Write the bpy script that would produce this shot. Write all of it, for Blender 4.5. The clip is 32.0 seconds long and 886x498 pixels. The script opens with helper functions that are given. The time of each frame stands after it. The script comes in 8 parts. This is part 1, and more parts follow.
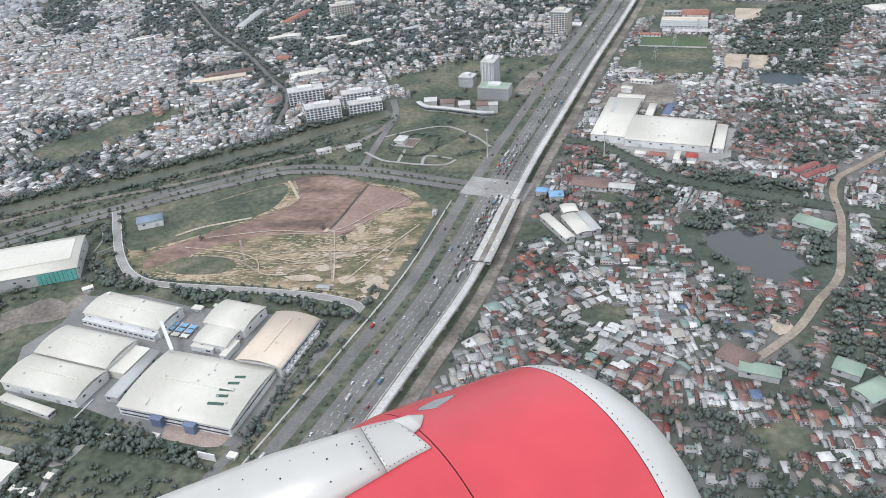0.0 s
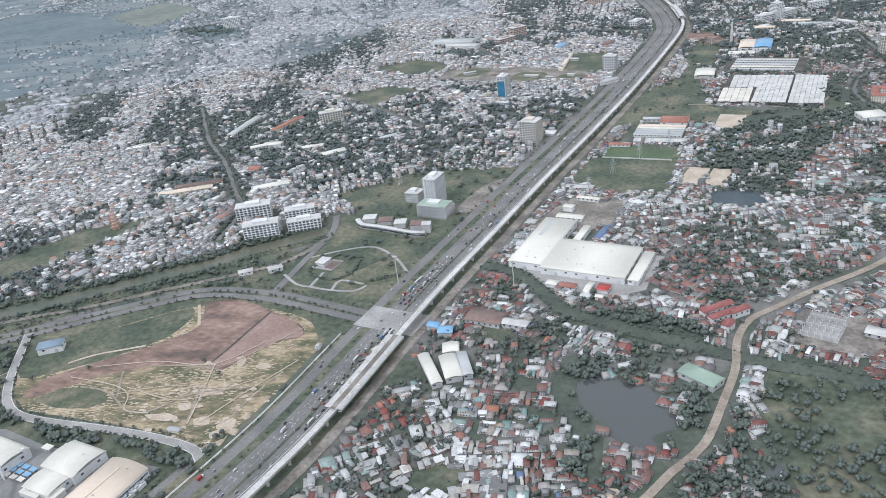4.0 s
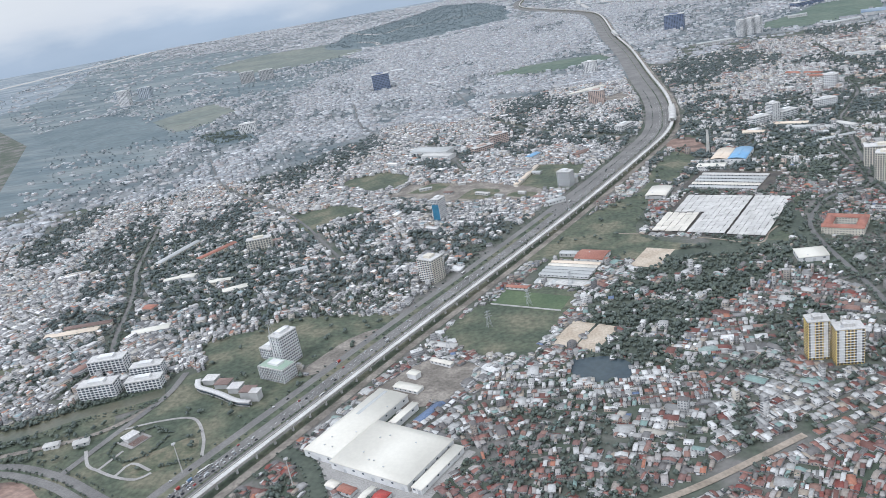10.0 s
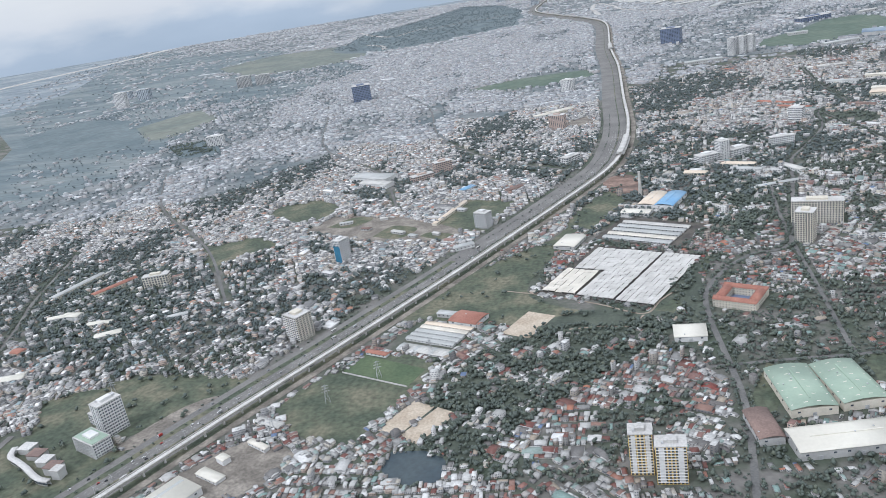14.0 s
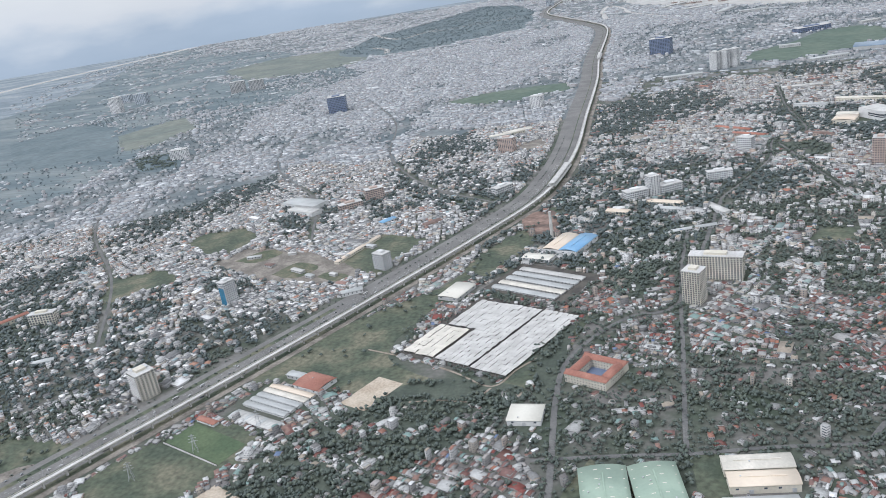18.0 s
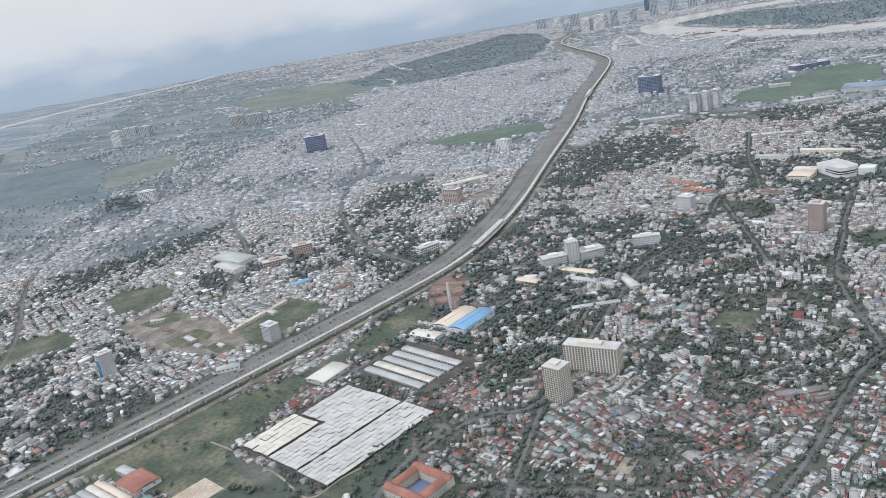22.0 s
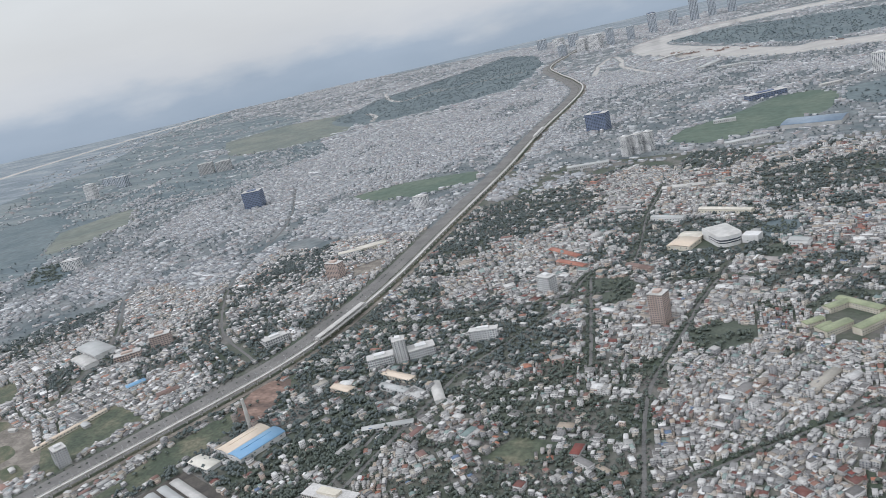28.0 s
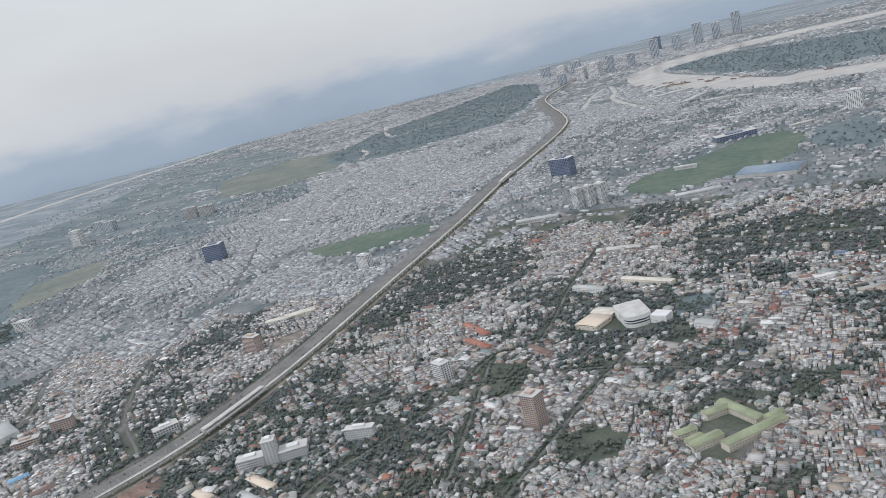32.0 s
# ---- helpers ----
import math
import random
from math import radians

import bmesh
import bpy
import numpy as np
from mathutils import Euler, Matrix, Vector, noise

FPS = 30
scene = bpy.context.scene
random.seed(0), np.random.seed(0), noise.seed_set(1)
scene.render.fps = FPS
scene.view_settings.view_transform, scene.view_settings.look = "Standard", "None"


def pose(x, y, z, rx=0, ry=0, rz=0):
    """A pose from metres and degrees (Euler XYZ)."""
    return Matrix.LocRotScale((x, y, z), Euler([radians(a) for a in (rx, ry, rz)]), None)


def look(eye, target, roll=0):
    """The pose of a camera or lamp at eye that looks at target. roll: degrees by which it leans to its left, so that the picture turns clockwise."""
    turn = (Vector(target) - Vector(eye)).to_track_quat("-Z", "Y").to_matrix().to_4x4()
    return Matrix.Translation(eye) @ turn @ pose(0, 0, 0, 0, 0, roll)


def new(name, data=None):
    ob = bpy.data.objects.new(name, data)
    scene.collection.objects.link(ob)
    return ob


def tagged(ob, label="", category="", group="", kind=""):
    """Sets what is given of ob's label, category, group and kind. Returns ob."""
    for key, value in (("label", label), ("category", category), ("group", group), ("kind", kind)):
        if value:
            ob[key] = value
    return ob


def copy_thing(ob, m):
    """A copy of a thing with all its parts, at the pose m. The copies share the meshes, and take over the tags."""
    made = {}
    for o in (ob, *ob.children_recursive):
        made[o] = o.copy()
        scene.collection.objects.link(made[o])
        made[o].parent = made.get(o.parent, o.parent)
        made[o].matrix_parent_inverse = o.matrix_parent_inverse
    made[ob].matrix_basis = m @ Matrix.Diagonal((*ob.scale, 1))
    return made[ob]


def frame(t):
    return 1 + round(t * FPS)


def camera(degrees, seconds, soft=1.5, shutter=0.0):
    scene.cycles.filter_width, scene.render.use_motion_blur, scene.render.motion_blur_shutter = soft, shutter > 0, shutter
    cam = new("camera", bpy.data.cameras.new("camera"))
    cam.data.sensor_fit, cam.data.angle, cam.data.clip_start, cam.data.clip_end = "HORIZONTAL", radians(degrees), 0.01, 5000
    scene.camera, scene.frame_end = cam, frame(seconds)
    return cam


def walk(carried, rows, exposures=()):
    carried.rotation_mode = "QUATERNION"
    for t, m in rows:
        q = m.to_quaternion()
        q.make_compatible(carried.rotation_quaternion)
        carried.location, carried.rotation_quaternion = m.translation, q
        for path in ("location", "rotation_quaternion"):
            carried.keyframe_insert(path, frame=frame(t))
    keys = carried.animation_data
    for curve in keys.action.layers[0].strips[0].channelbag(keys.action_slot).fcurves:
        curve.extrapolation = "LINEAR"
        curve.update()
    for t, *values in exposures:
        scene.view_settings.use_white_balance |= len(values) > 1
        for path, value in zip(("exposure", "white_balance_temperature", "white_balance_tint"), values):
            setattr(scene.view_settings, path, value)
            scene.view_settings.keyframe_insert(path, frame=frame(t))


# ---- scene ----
# ---- camera ----
cam = camera(58.14, 32.0, soft=0.75)
ROWS = [
    (0, 0.00, 0.00, 213.27, 58.275, 3.913, -0.353),
    (0.5, 14.26, 2.15, 215.01, 59.114, 4.387, 0.465),
    (1, 28.41, 4.68, 216.87, 59.890, 4.790, 1.274),
    (1.5, 42.67, 7.86, 218.81, 60.615, 5.109, 2.081),
    (2, 57.06, 11.73, 220.69, 61.295, 5.438, 2.851),
    (2.5, 71.61, 16.23, 222.43, 61.979, 5.719, 3.673),
    (3, 86.04, 21.78, 223.80, 62.694, 6.037, 4.562),
    (3.5, 100.17, 28.12, 224.93, 63.339, 6.274, 5.407),
    (5.5, 155.34, 57.84, 228.86, 65.965, 6.977, 8.626),
    (6, 169.03, 66.17, 229.14, 66.727, 7.262, 9.398),
    (6.5, 182.57, 74.99, 229.14, 67.549, 7.600, 10.153),
    (7, 195.96, 84.10, 229.12, 68.358, 7.951, 10.835),
    (7.5, 209.39, 93.35, 229.50, 69.088, 8.390, 11.443),
    (8, 223.11, 102.73, 230.14, 69.688, 8.767, 11.967),
    (8.5, 236.97, 112.08, 230.83, 69.925, 9.083, 12.462),
    (9, 250.84, 121.68, 231.50, 69.999, 9.404, 12.941),
    (9.5, 264.51, 131.43, 232.21, 70.032, 9.606, 13.335),
    (10, 278.09, 141.37, 233.08, 70.017, 9.639, 13.697),
    (10.5, 291.45, 151.63, 234.12, 69.990, 9.634, 14.060),
    (11, 304.69, 162.21, 235.24, 69.967, 9.638, 14.424),
    (11.5, 318.06, 173.07, 236.26, 69.955, 9.527, 14.810),
    (12, 331.55, 184.13, 237.31, 69.941, 9.478, 15.211),
    (12.5, 344.99, 195.32, 238.33, 69.948, 9.453, 15.624),
    (13, 358.50, 206.73, 239.20, 70.000, 9.328, 16.034),
    (13.5, 371.84, 218.15, 239.93, 70.094, 9.181, 16.447),
    (14, 385.22, 229.70, 240.55, 70.203, 8.974, 16.833),
    (14.5, 398.66, 241.22, 241.26, 70.182, 8.811, 17.194),
    (16.5, 452.29, 287.58, 245.25, 69.884, 8.809, 18.521),
    (17, 465.99, 298.69, 246.13, 70.066, 8.894, 18.871),
    (17.5, 479.73, 309.72, 246.93, 70.184, 9.002, 19.290),
    (18, 493.33, 320.74, 247.82, 70.247, 9.024, 19.785),
    (18.5, 506.85, 331.92, 248.82, 70.334, 9.027, 20.237),
    (19, 520.47, 343.39, 249.77, 70.508, 9.181, 20.644),
    (19.5, 534.09, 355.38, 250.85, 70.738, 9.262, 21.096),
    (20, 547.51, 367.51, 251.98, 71.042, 9.267, 21.559),
    (20.5, 560.66, 379.72, 253.00, 71.411, 9.337, 21.980),
    (21, 573.40, 392.24, 253.99, 71.780, 9.395, 22.448),
    (21.5, 586.11, 404.97, 254.86, 72.018, 9.420, 22.756),
    (22, 598.92, 417.91, 255.60, 72.204, 9.451, 23.033),
    (22.5, 611.61, 431.04, 256.30, 72.368, 9.644, 23.199),
    (23, 624.28, 444.39, 257.05, 72.441, 9.909, 23.378),
    (23.5, 636.86, 457.91, 257.93, 72.485, 10.313, 23.568),
    (24, 649.25, 471.40, 258.95, 72.569, 10.757, 23.722),
    (24.5, 661.75, 484.75, 260.16, 72.706, 11.195, 23.916),
    (25, 674.52, 497.81, 261.53, 72.844, 11.527, 24.090),
    (25.5, 687.69, 510.63, 262.89, 72.968, 11.703, 24.239),
    (27.5, 741.80, 561.83, 268.16, 73.539, 12.304, 25.383),
    (28, 755.43, 574.42, 269.28, 73.706, 12.542, 25.682),
    (28.5, 768.90, 587.21, 270.33, 73.810, 12.874, 25.986),
    (29, 781.97, 600.39, 271.66, 73.844, 13.286, 26.263),
    (29.5, 794.59, 613.86, 273.46, 73.835, 13.660, 26.520),
    (30, 806.92, 627.55, 275.61, 73.918, 13.911, 26.795),
    (30.5, 819.20, 641.36, 277.99, 74.217, 14.041, 27.047),
    (31, 831.62, 655.23, 280.42, 74.668, 14.101, 27.289),
    (31.5, 844.17, 669.11, 282.87, 75.151, 14.106, 27.517),
    (32, 856.74, 683.05, 285.40, 75.530, 14.113, 27.733),
]
EXPOSURES = [(0.0, 0.15, 5620, 13), (3.0, 0.18, 5500, 13), (7.0, 0.20, 5480, 13), (14.0, 0.17, 5550, 13), (20.0, 0.12, 5600, 13), (25.0, 0.0, 5700, 13), (32.0, -0.12, 5750, 13)]
walk(cam, [(t, pose(x, y, z, rx, ry, rz)) for t, x, y, z, rx, ry, rz in ROWS], EXPOSURES)

# ---- world and sun ----
SUN_EL, SUN_AZ = 52.0, 215.0          # high, behind a bright overcast; azimuth from +y, clockwise
world = bpy.data.worlds.new("overcast_sky")
scene.world = world
world.use_nodes = True
wt = world.node_tree
wt.nodes.clear()
w_out = wt.nodes.new("ShaderNodeOutputWorld")
w_sky = wt.nodes.new("ShaderNodeTexSky")
w_sky.sky_type, w_sky.sun_disc = "NISHITA", False
w_sky.sun_elevation, w_sky.sun_rotation = radians(SUN_EL), radians(SUN_AZ)
w_sky.air_density, w_sky.dust_density = 1.6, 4.0
w_bg1 = wt.nodes.new("ShaderNodeBackground")
w_bg1.inputs["Strength"].default_value = 0.02
w_coord = wt.nodes.new("ShaderNodeTexCoord")
w_sep = wt.nodes.new("ShaderNodeSeparateXYZ")
w_ramp = wt.nodes.new("ShaderNodeValToRGB")
w_map = wt.nodes.new("ShaderNodeMapRange")
w_map.inputs["From Min"].default_value, w_map.inputs["From Max"].default_value = -0.1, 0.4
stops = [(0.0, (0.33, 0.385, 0.42)), (0.10, (0.40, 0.46, 0.50)), (0.145, (0.435, 0.49, 0.525)), (0.175, (0.55, 0.58, 0.58)), (0.205, (0.665, 0.66, 0.62)), (0.27, (0.715, 0.70, 0.64)),
         (0.45, (0.755, 0.735, 0.665)), (1.0, (0.93, 0.90, 0.82))]
cr = w_ramp.color_ramp
cr.elements[0].position, cr.elements[0].color = stops[0][0], (*stops[0][1], 1)
cr.elements[1].position, cr.elements[1].color = stops[-1][0], (*stops[-1][1], 1)
for pos_, col_ in stops[1:-1]:
    cr.elements.new(pos_).color = (*col_, 1)
w_noise = wt.nodes.new("ShaderNodeTexNoise")
w_noise.inputs["Scale"].default_value, w_noise.inputs["Detail"].default_value = 3.0, 6.0
w_scale = wt.nodes.new("ShaderNodeMapping")
w_scale.inputs["Scale"].default_value = (1.0, 1.0, 4.0)
w_cloud = wt.nodes.new("ShaderNodeMapRange")
w_cloud.inputs["From Min"].default_value, w_cloud.inputs["From Max"].default_value = 0.3, 0.75
w_cloud.inputs["To Min"].default_value, w_cloud.inputs["To Max"].default_value = 0.95, 1.06
w_lump = wt.nodes.new("ShaderNodeTexNoise")           # uneven cloud base over the blue haze
w_lump.inputs["Scale"].default_value, w_lump.inputs["Detail"].default_value = 9.0, 5.0
w_lumpy = wt.nodes.new("ShaderNodeMapping")
w_lumpy.inputs["Scale"].default_value = (1.0, 1.0, 3.0)
w_edge = wt.nodes.new("ShaderNodeMath")
w_edge.operation = "MULTIPLY_ADD"
w_edge.inputs[1].default_value = 0.075
w_drop = wt.nodes.new("ShaderNodeMath")
w_drop.operation = "SUBTRACT"
w_drop.inputs[1].default_value = 0.037
w_mul = wt.nodes.new("ShaderNodeVectorMath")
w_mul.operation = "SCALE"
w_bg2 = wt.nodes.new("ShaderNodeBackground")
w_bg2.inputs["Strength"].default_value = 0.95
w_add = wt.nodes.new("ShaderNodeAddShader")
for a, b in ((w_coord.outputs["Generated"], w_sep.inputs[0]), (w_coord.outputs["Generated"], w_lumpy.inputs["Vector"]), (w_lumpy.outputs[0], w_lump.inputs["Vector"]), (w_lump.outputs[0], w_edge.inputs[0]),
             (w_sep.outputs["Z"], w_edge.inputs[2]), (w_edge.outputs[0], w_drop.inputs[0]), (w_drop.outputs[0], w_map.inputs["Value"]), (w_map.outputs[0], w_ramp.inputs[0]),
             (w_coord.outputs["Generated"], w_scale.inputs["Vector"]), (w_scale.outputs[0], w_noise.inputs["Vector"]),
             (w_noise.outputs[0], w_cloud.inputs["Value"]), (w_ramp.outputs[0], w_mul.inputs[0]), (w_cloud.outputs[0], w_mul.inputs["Scale"]),
             (w_mul.outputs[0], w_bg2.inputs["Color"]), (w_sky.outputs[0], w_bg1.inputs["Color"]),
             (w_bg1.outputs[0], w_add.inputs[0]), (w_bg2.outputs[0], w_add.inputs[1]), (w_add.outputs[0], w_out.inputs["Surface"])):
    wt.links.new(a, b)
sun = new("sun", bpy.data.lights.new("sun", "SUN"))
sun.data.energy, sun.data.angle, sun.data.color = 1.4, radians(14), (1.0, 0.96, 0.9)
sun.matrix_world = look((0, 0, 900), (-math.sin(radians(SUN_AZ)), -math.cos(radians(SUN_AZ)), 900 - math.tan(radians(SUN_EL))))

# ---- materials ----
def node_mat(name, rough=0.8, metal=0.0):
    m = bpy.data.materials.new(name)
    m.use_nodes = True
    nt = m.node_tree
    b = nt.nodes["Principled BSDF"]
    b.inputs["Roughness"].default_value, b.inputs["Metallic"].default_value = rough, metal
    return m, nt, b


def ramp_node(nt, stops, mode="LINEAR"):
    r = nt.nodes.new("ShaderNodeValToRGB")
    e = r.color_ramp
    e.interpolation = mode
    e.elements[0].position, e.elements[0].color = stops[0][0], (*stops[0][1], 1)
    e.elements[1].position, e.elements[1].color = stops[-1][0], (*stops[-1][1], 1)
    for p_, c_ in stops[1:-1]:
        e.elements.new(p_).color = (*c_, 1)
    return r


def noise_node(nt, scale, detail=4.0, stretch=None):
    """Noise in world metres."""
    g = nt.nodes.new("ShaderNodeNewGeometry")
    n = nt.nodes.new("ShaderNodeTexNoise")
    n.inputs["Scale"].default_value, n.inputs["Detail"].default_value = scale, detail
    if stretch:
        mp = nt.nodes.new("ShaderNodeMapping")
        mp.inputs["Scale"].default_value, mp.inputs["Rotation"].default_value = stretch[0], (0, 0, radians(stretch[1]))
        nt.links.new(g.outputs["Position"], mp.inputs["Vector"])
        nt.links.new(mp.outputs[0], n.inputs["Vector"])
    else:
        nt.links.new(g.outputs["Position"], n.inputs["Vector"])
    return n


def mix_col(nt, fac, a, b, mode="MIX"):
    x = nt.nodes.new("ShaderNodeMix")
    x.data_type, x.blend_type = "RGBA", mode
    for sock, v in ((x.inputs[0], fac), (x.inputs[6], a), (x.inputs[7], b)):
        if isinstance(v, bpy.types.NodeSocket):
            nt.links.new(v, sock)
        elif isinstance(v, tuple):
            sock.default_value = (*v, 1)
        else:
            sock.default_value = v
    return x.outputs[2]


def bump(nt, b, fac, strength, dist=0.3):
    u = nt.nodes.new("ShaderNodeBump")
    u.inputs["Strength"].default_value, u.inputs["Distance"].default_value = strength, dist
    nt.links.new(fac, u.inputs["Height"])
    nt.links.new(u.outputs[0], b.inputs["Normal"])


def blotch(name, c1, c2, c3=None, scale=0.05, fine=0.8, rough=0.85, relief=0.3, metal=0.0, stretch=None, lo=0.38, hi=0.62, amp=0.2):
    """A surface that varies between colours at a broad and a fine scale."""
    m, nt, b = node_mat(name, rough, metal)
    n1, n2 = noise_node(nt, scale, 5.0, stretch), noise_node(nt, fine, 4.0, stretch)
    r1 = ramp_node(nt, [(lo, c1), (hi, c2)] if c3 is None else [(lo, c1), ((lo + hi) / 2, c2), (hi, c3)])
    r2 = ramp_node(nt, [(0.3, (1 - amp,) * 3), (0.7, (1 + amp * 0.8,) * 3)])
    nt.links.new(n1.outputs[0], r1.inputs[0])
    nt.links.new(n2.outputs[0], r2.inputs[0])
    nt.links.new(mix_col(nt, 1.0, r1.outputs[0], r2.outputs[0], "MULTIPLY"), b.inputs["Base Color"])
    if relief:
        bump(nt, b, n2.outputs[0], relief)
    return m


def varied(name, stops, seed=1.0, rough=0.7, island=True, windows=False, fine=0.9):
    """One colour for each house, picked from the stops, with dirt streaks; windows sets dark openings in rows a storey apart."""
    m, nt, b = node_mat(name, rough)
    if island:
        src = nt.nodes.new("ShaderNodeNewGeometry").outputs["Random Per Island"]
    else:
        src = nt.nodes.new("ShaderNodeObjectInfo").outputs["Random"]
    k = nt.nodes.new("ShaderNodeMath")
    k.operation = "MULTIPLY"
    k.inputs[1].default_value = 7.31 * seed
    fr = nt.nodes.new("ShaderNodeMath")
    fr.operation = "FRACT"
    nt.links.new(src, k.inputs[0])
    nt.links.new(k.outputs[0], fr.inputs[0])
    r = ramp_node(nt, stops, "CONSTANT")
    nt.links.new(fr.outputs[0], r.inputs[0])
    n2 = noise_node(nt, fine, 4.0)
    r2 = ramp_node(nt, [(0.3, (0.80, 0.79, 0.775)), (0.65, (1.08, 1.08, 1.08))])
    nt.links.new(n2.outputs[0], r2.inputs[0])
    col = mix_col(nt, 1.0, r.outputs[0], r2.outputs[0], "MULTIPLY")
    if windows:
        g = nt.nodes.new("ShaderNodeNewGeometry")
        sp = nt.nodes.new("ShaderNodeSeparateXYZ")
        nt.links.new(g.outputs["Position"], sp.inputs[0])

        def rows_of(sock, step, lo_, hi_):
            d = nt.nodes.new("ShaderNodeMath"); d.operation = "DIVIDE"; d.inputs[1].default_value = step
            f_ = nt.nodes.new("ShaderNodeMath"); f_.operation = "FRACT"
            a_ = nt.nodes.new("ShaderNodeMath"); a_.operation = "GREATER_THAN"; a_.inputs[1].default_value = lo_
            b_ = nt.nodes.new("ShaderNodeMath"); b_.operation = "LESS_THAN"; b_.inputs[1].default_value = hi_
            c_ = nt.nodes.new("ShaderNodeMath"); c_.operation = "MULTIPLY"
            nt.links.new(sock, d.inputs[0]); nt.links.new(d.outputs[0], f_.inputs[0])
            nt.links.new(f_.outputs[0], a_.inputs[0]); nt.links.new(f_.outputs[0], b_.inputs[0])
            nt.links.new(a_.outputs[0], c_.inputs[0]); nt.links.new(b_.outputs[0], c_.inputs[1])
            return c_.outputs[0]
        sm = nt.nodes.new("ShaderNodeMath"); sm.operation = "ADD"
        nt.links.new(sp.outputs["X"], sm.inputs[0]); nt.links.new(sp.outputs["Y"], sm.inputs[1])
        both = nt.nodes.new("ShaderNodeMath"); both.operation = "MULTIPLY"
        nt.links.new(rows_of(sp.outputs["Z"], 1.5, 0.3, 0.75), both.inputs[0])
        nt.links.new(rows_of(sm.outputs[0], 1.1, 0.25, 0.7), both.inputs[1])
        col = mix_col(nt, both.outputs[0], col, (0.06, 0.07, 0.085))
    nt.links.new(col, b.inputs["Base Color"])
    return m


def plain(name, col, rough=0.6, metal=0.0, var=0.12, scale=0.6):
    lo_ = tuple(c * (1 - var) for c in col)
    hi_ = tuple(min(1, c * (1 + var)) for c in col)
    return blotch(name, lo_, hi_, scale=scale * 0.2, fine=scale * 3, rough=rough, metal=metal, relief=0.08)


M = {}
M["ground"] = blotch("town_ground", (0.062, 0.08, 0.056), (0.092, 0.10, 0.08), (0.165, 0.158, 0.146), 0.03, 0.35, relief=0.2)
M["grass"] = blotch("grass", (0.062, 0.08, 0.054), (0.092, 0.106, 0.07), (0.15, 0.146, 0.10), 0.035, 0.3, amp=0.38)
M["verge"] = blotch("tan_verge", (0.075, 0.092, 0.055), (0.115, 0.12, 0.078), (0.175, 0.16, 0.11), 0.08, 0.5, amp=0.3)
M["lawn"] = blotch("mown_lawn", (0.07, 0.105, 0.055), (0.10, 0.135, 0.07), scale=0.05, fine=0.5)
M["wood_floor"] = blotch("woodland_floor", (0.06, 0.075, 0.058), (0.09, 0.105, 0.08), scale=0.05, fine=0.4)
M["dark_soil"] = blotch("dark_soil", (0.06, 0.055, 0.05), (0.11, 0.10, 0.085), scale=0.08, fine=0.5)
M["dry_grass"] = blotch("dry_grass", (0.10, 0.105, 0.058), (0.185, 0.16, 0.095), (0.33, 0.265, 0.17), 0.05, 0.22, amp=0.35, stretch=((1.0, 2.4, 1.0), 20))
_nt = M["dry_grass"].node_tree
_b = _nt.nodes["Principled BSDF"]
_was = _b.inputs["Base Color"].links[0].from_socket
_drift, _streak = noise_node(_nt, 0.022, 3.0), noise_node(_nt, 0.34, 6.0, ((1.0, 2.6, 1.0), 24))
_add = _nt.nodes.new("ShaderNodeMath")
_add.operation = "MULTIPLY_ADD"
_add.inputs[1].default_value = 0.55
_nt.links.new(_drift.outputs[0], _add.inputs[0])
_nt.links.new(_streak.outputs[0], _add.inputs[2])
_thr = ramp_node(_nt, [(0.80, (0, 0, 0)), (0.88, (1, 1, 1))])
_nt.links.new(_add.outputs[0], _thr.inputs[0])
_nt.links.new(mix_col(_nt, _thr.outputs[0], _was, (0.43, 0.35, 0.25)), _b.inputs["Base Color"])
M["red_earth"] = blotch("red_earth", (0.125, 0.09, 0.075), (0.215, 0.145, 0.115), (0.29, 0.205, 0.165), 0.035, 0.22, amp=0.32, stretch=((1.0, 1.8, 1.0), 25))
M["sand"] = blotch("sand", (0.40, 0.33, 0.25), (0.50, 0.43, 0.34), scale=0.08, fine=0.7)
M["dirt"] = blotch("dirt", (0.15, 0.135, 0.115), (0.195, 0.175, 0.15), (0.27, 0.245, 0.21), 0.07, 0.5, amp=0.3)
M["earth_road"] = blotch("earth_road", (0.25, 0.21, 0.165), (0.34, 0.29, 0.235), scale=0.08, fine=0.6, rough=0.95)
M["dark_pond"] = blotch("dark_weedy_pond", (0.035, 0.055, 0.07), (0.05, 0.07, 0.08), scale=0.05, fine=0.3, rough=0.5, relief=0.02)
M["pink_earth"] = blotch("pinkish_graded_earth", (0.24, 0.165, 0.135), (0.30, 0.215, 0.18), scale=0.05, fine=0.4, amp=0.15)
M["street"] = blotch("worn_street", (0.12, 0.12, 0.117), (0.17, 0.168, 0.16), scale=0.05, fine=0.9, rough=0.9, relief=0.05)
M["asphalt"] = blotch("asphalt", (0.145, 0.142, 0.136), (0.195, 0.19, 0.18), scale=0.04, fine=0.9, rough=0.9, relief=0.05)
M["paving"] = blotch("paving", (0.27, 0.26, 0.245), (0.36, 0.35, 0.33), scale=0.06, fine=1.2, rough=0.9, relief=0.08)
M["concrete"] = blotch("concrete", (0.46, 0.45, 0.43), (0.56, 0.55, 0.53), scale=0.06, fine=0.9, relief=0.1)
M["leaf"] = varied("leaves", [(0.0, (0.082, 0.102, 0.09)), (0.35, (0.095, 0.118, 0.10)), (0.7, (0.108, 0.132, 0.106)), (0.92, (0.12, 0.14, 0.105))], 1.0, 0.7, fine=1.6)
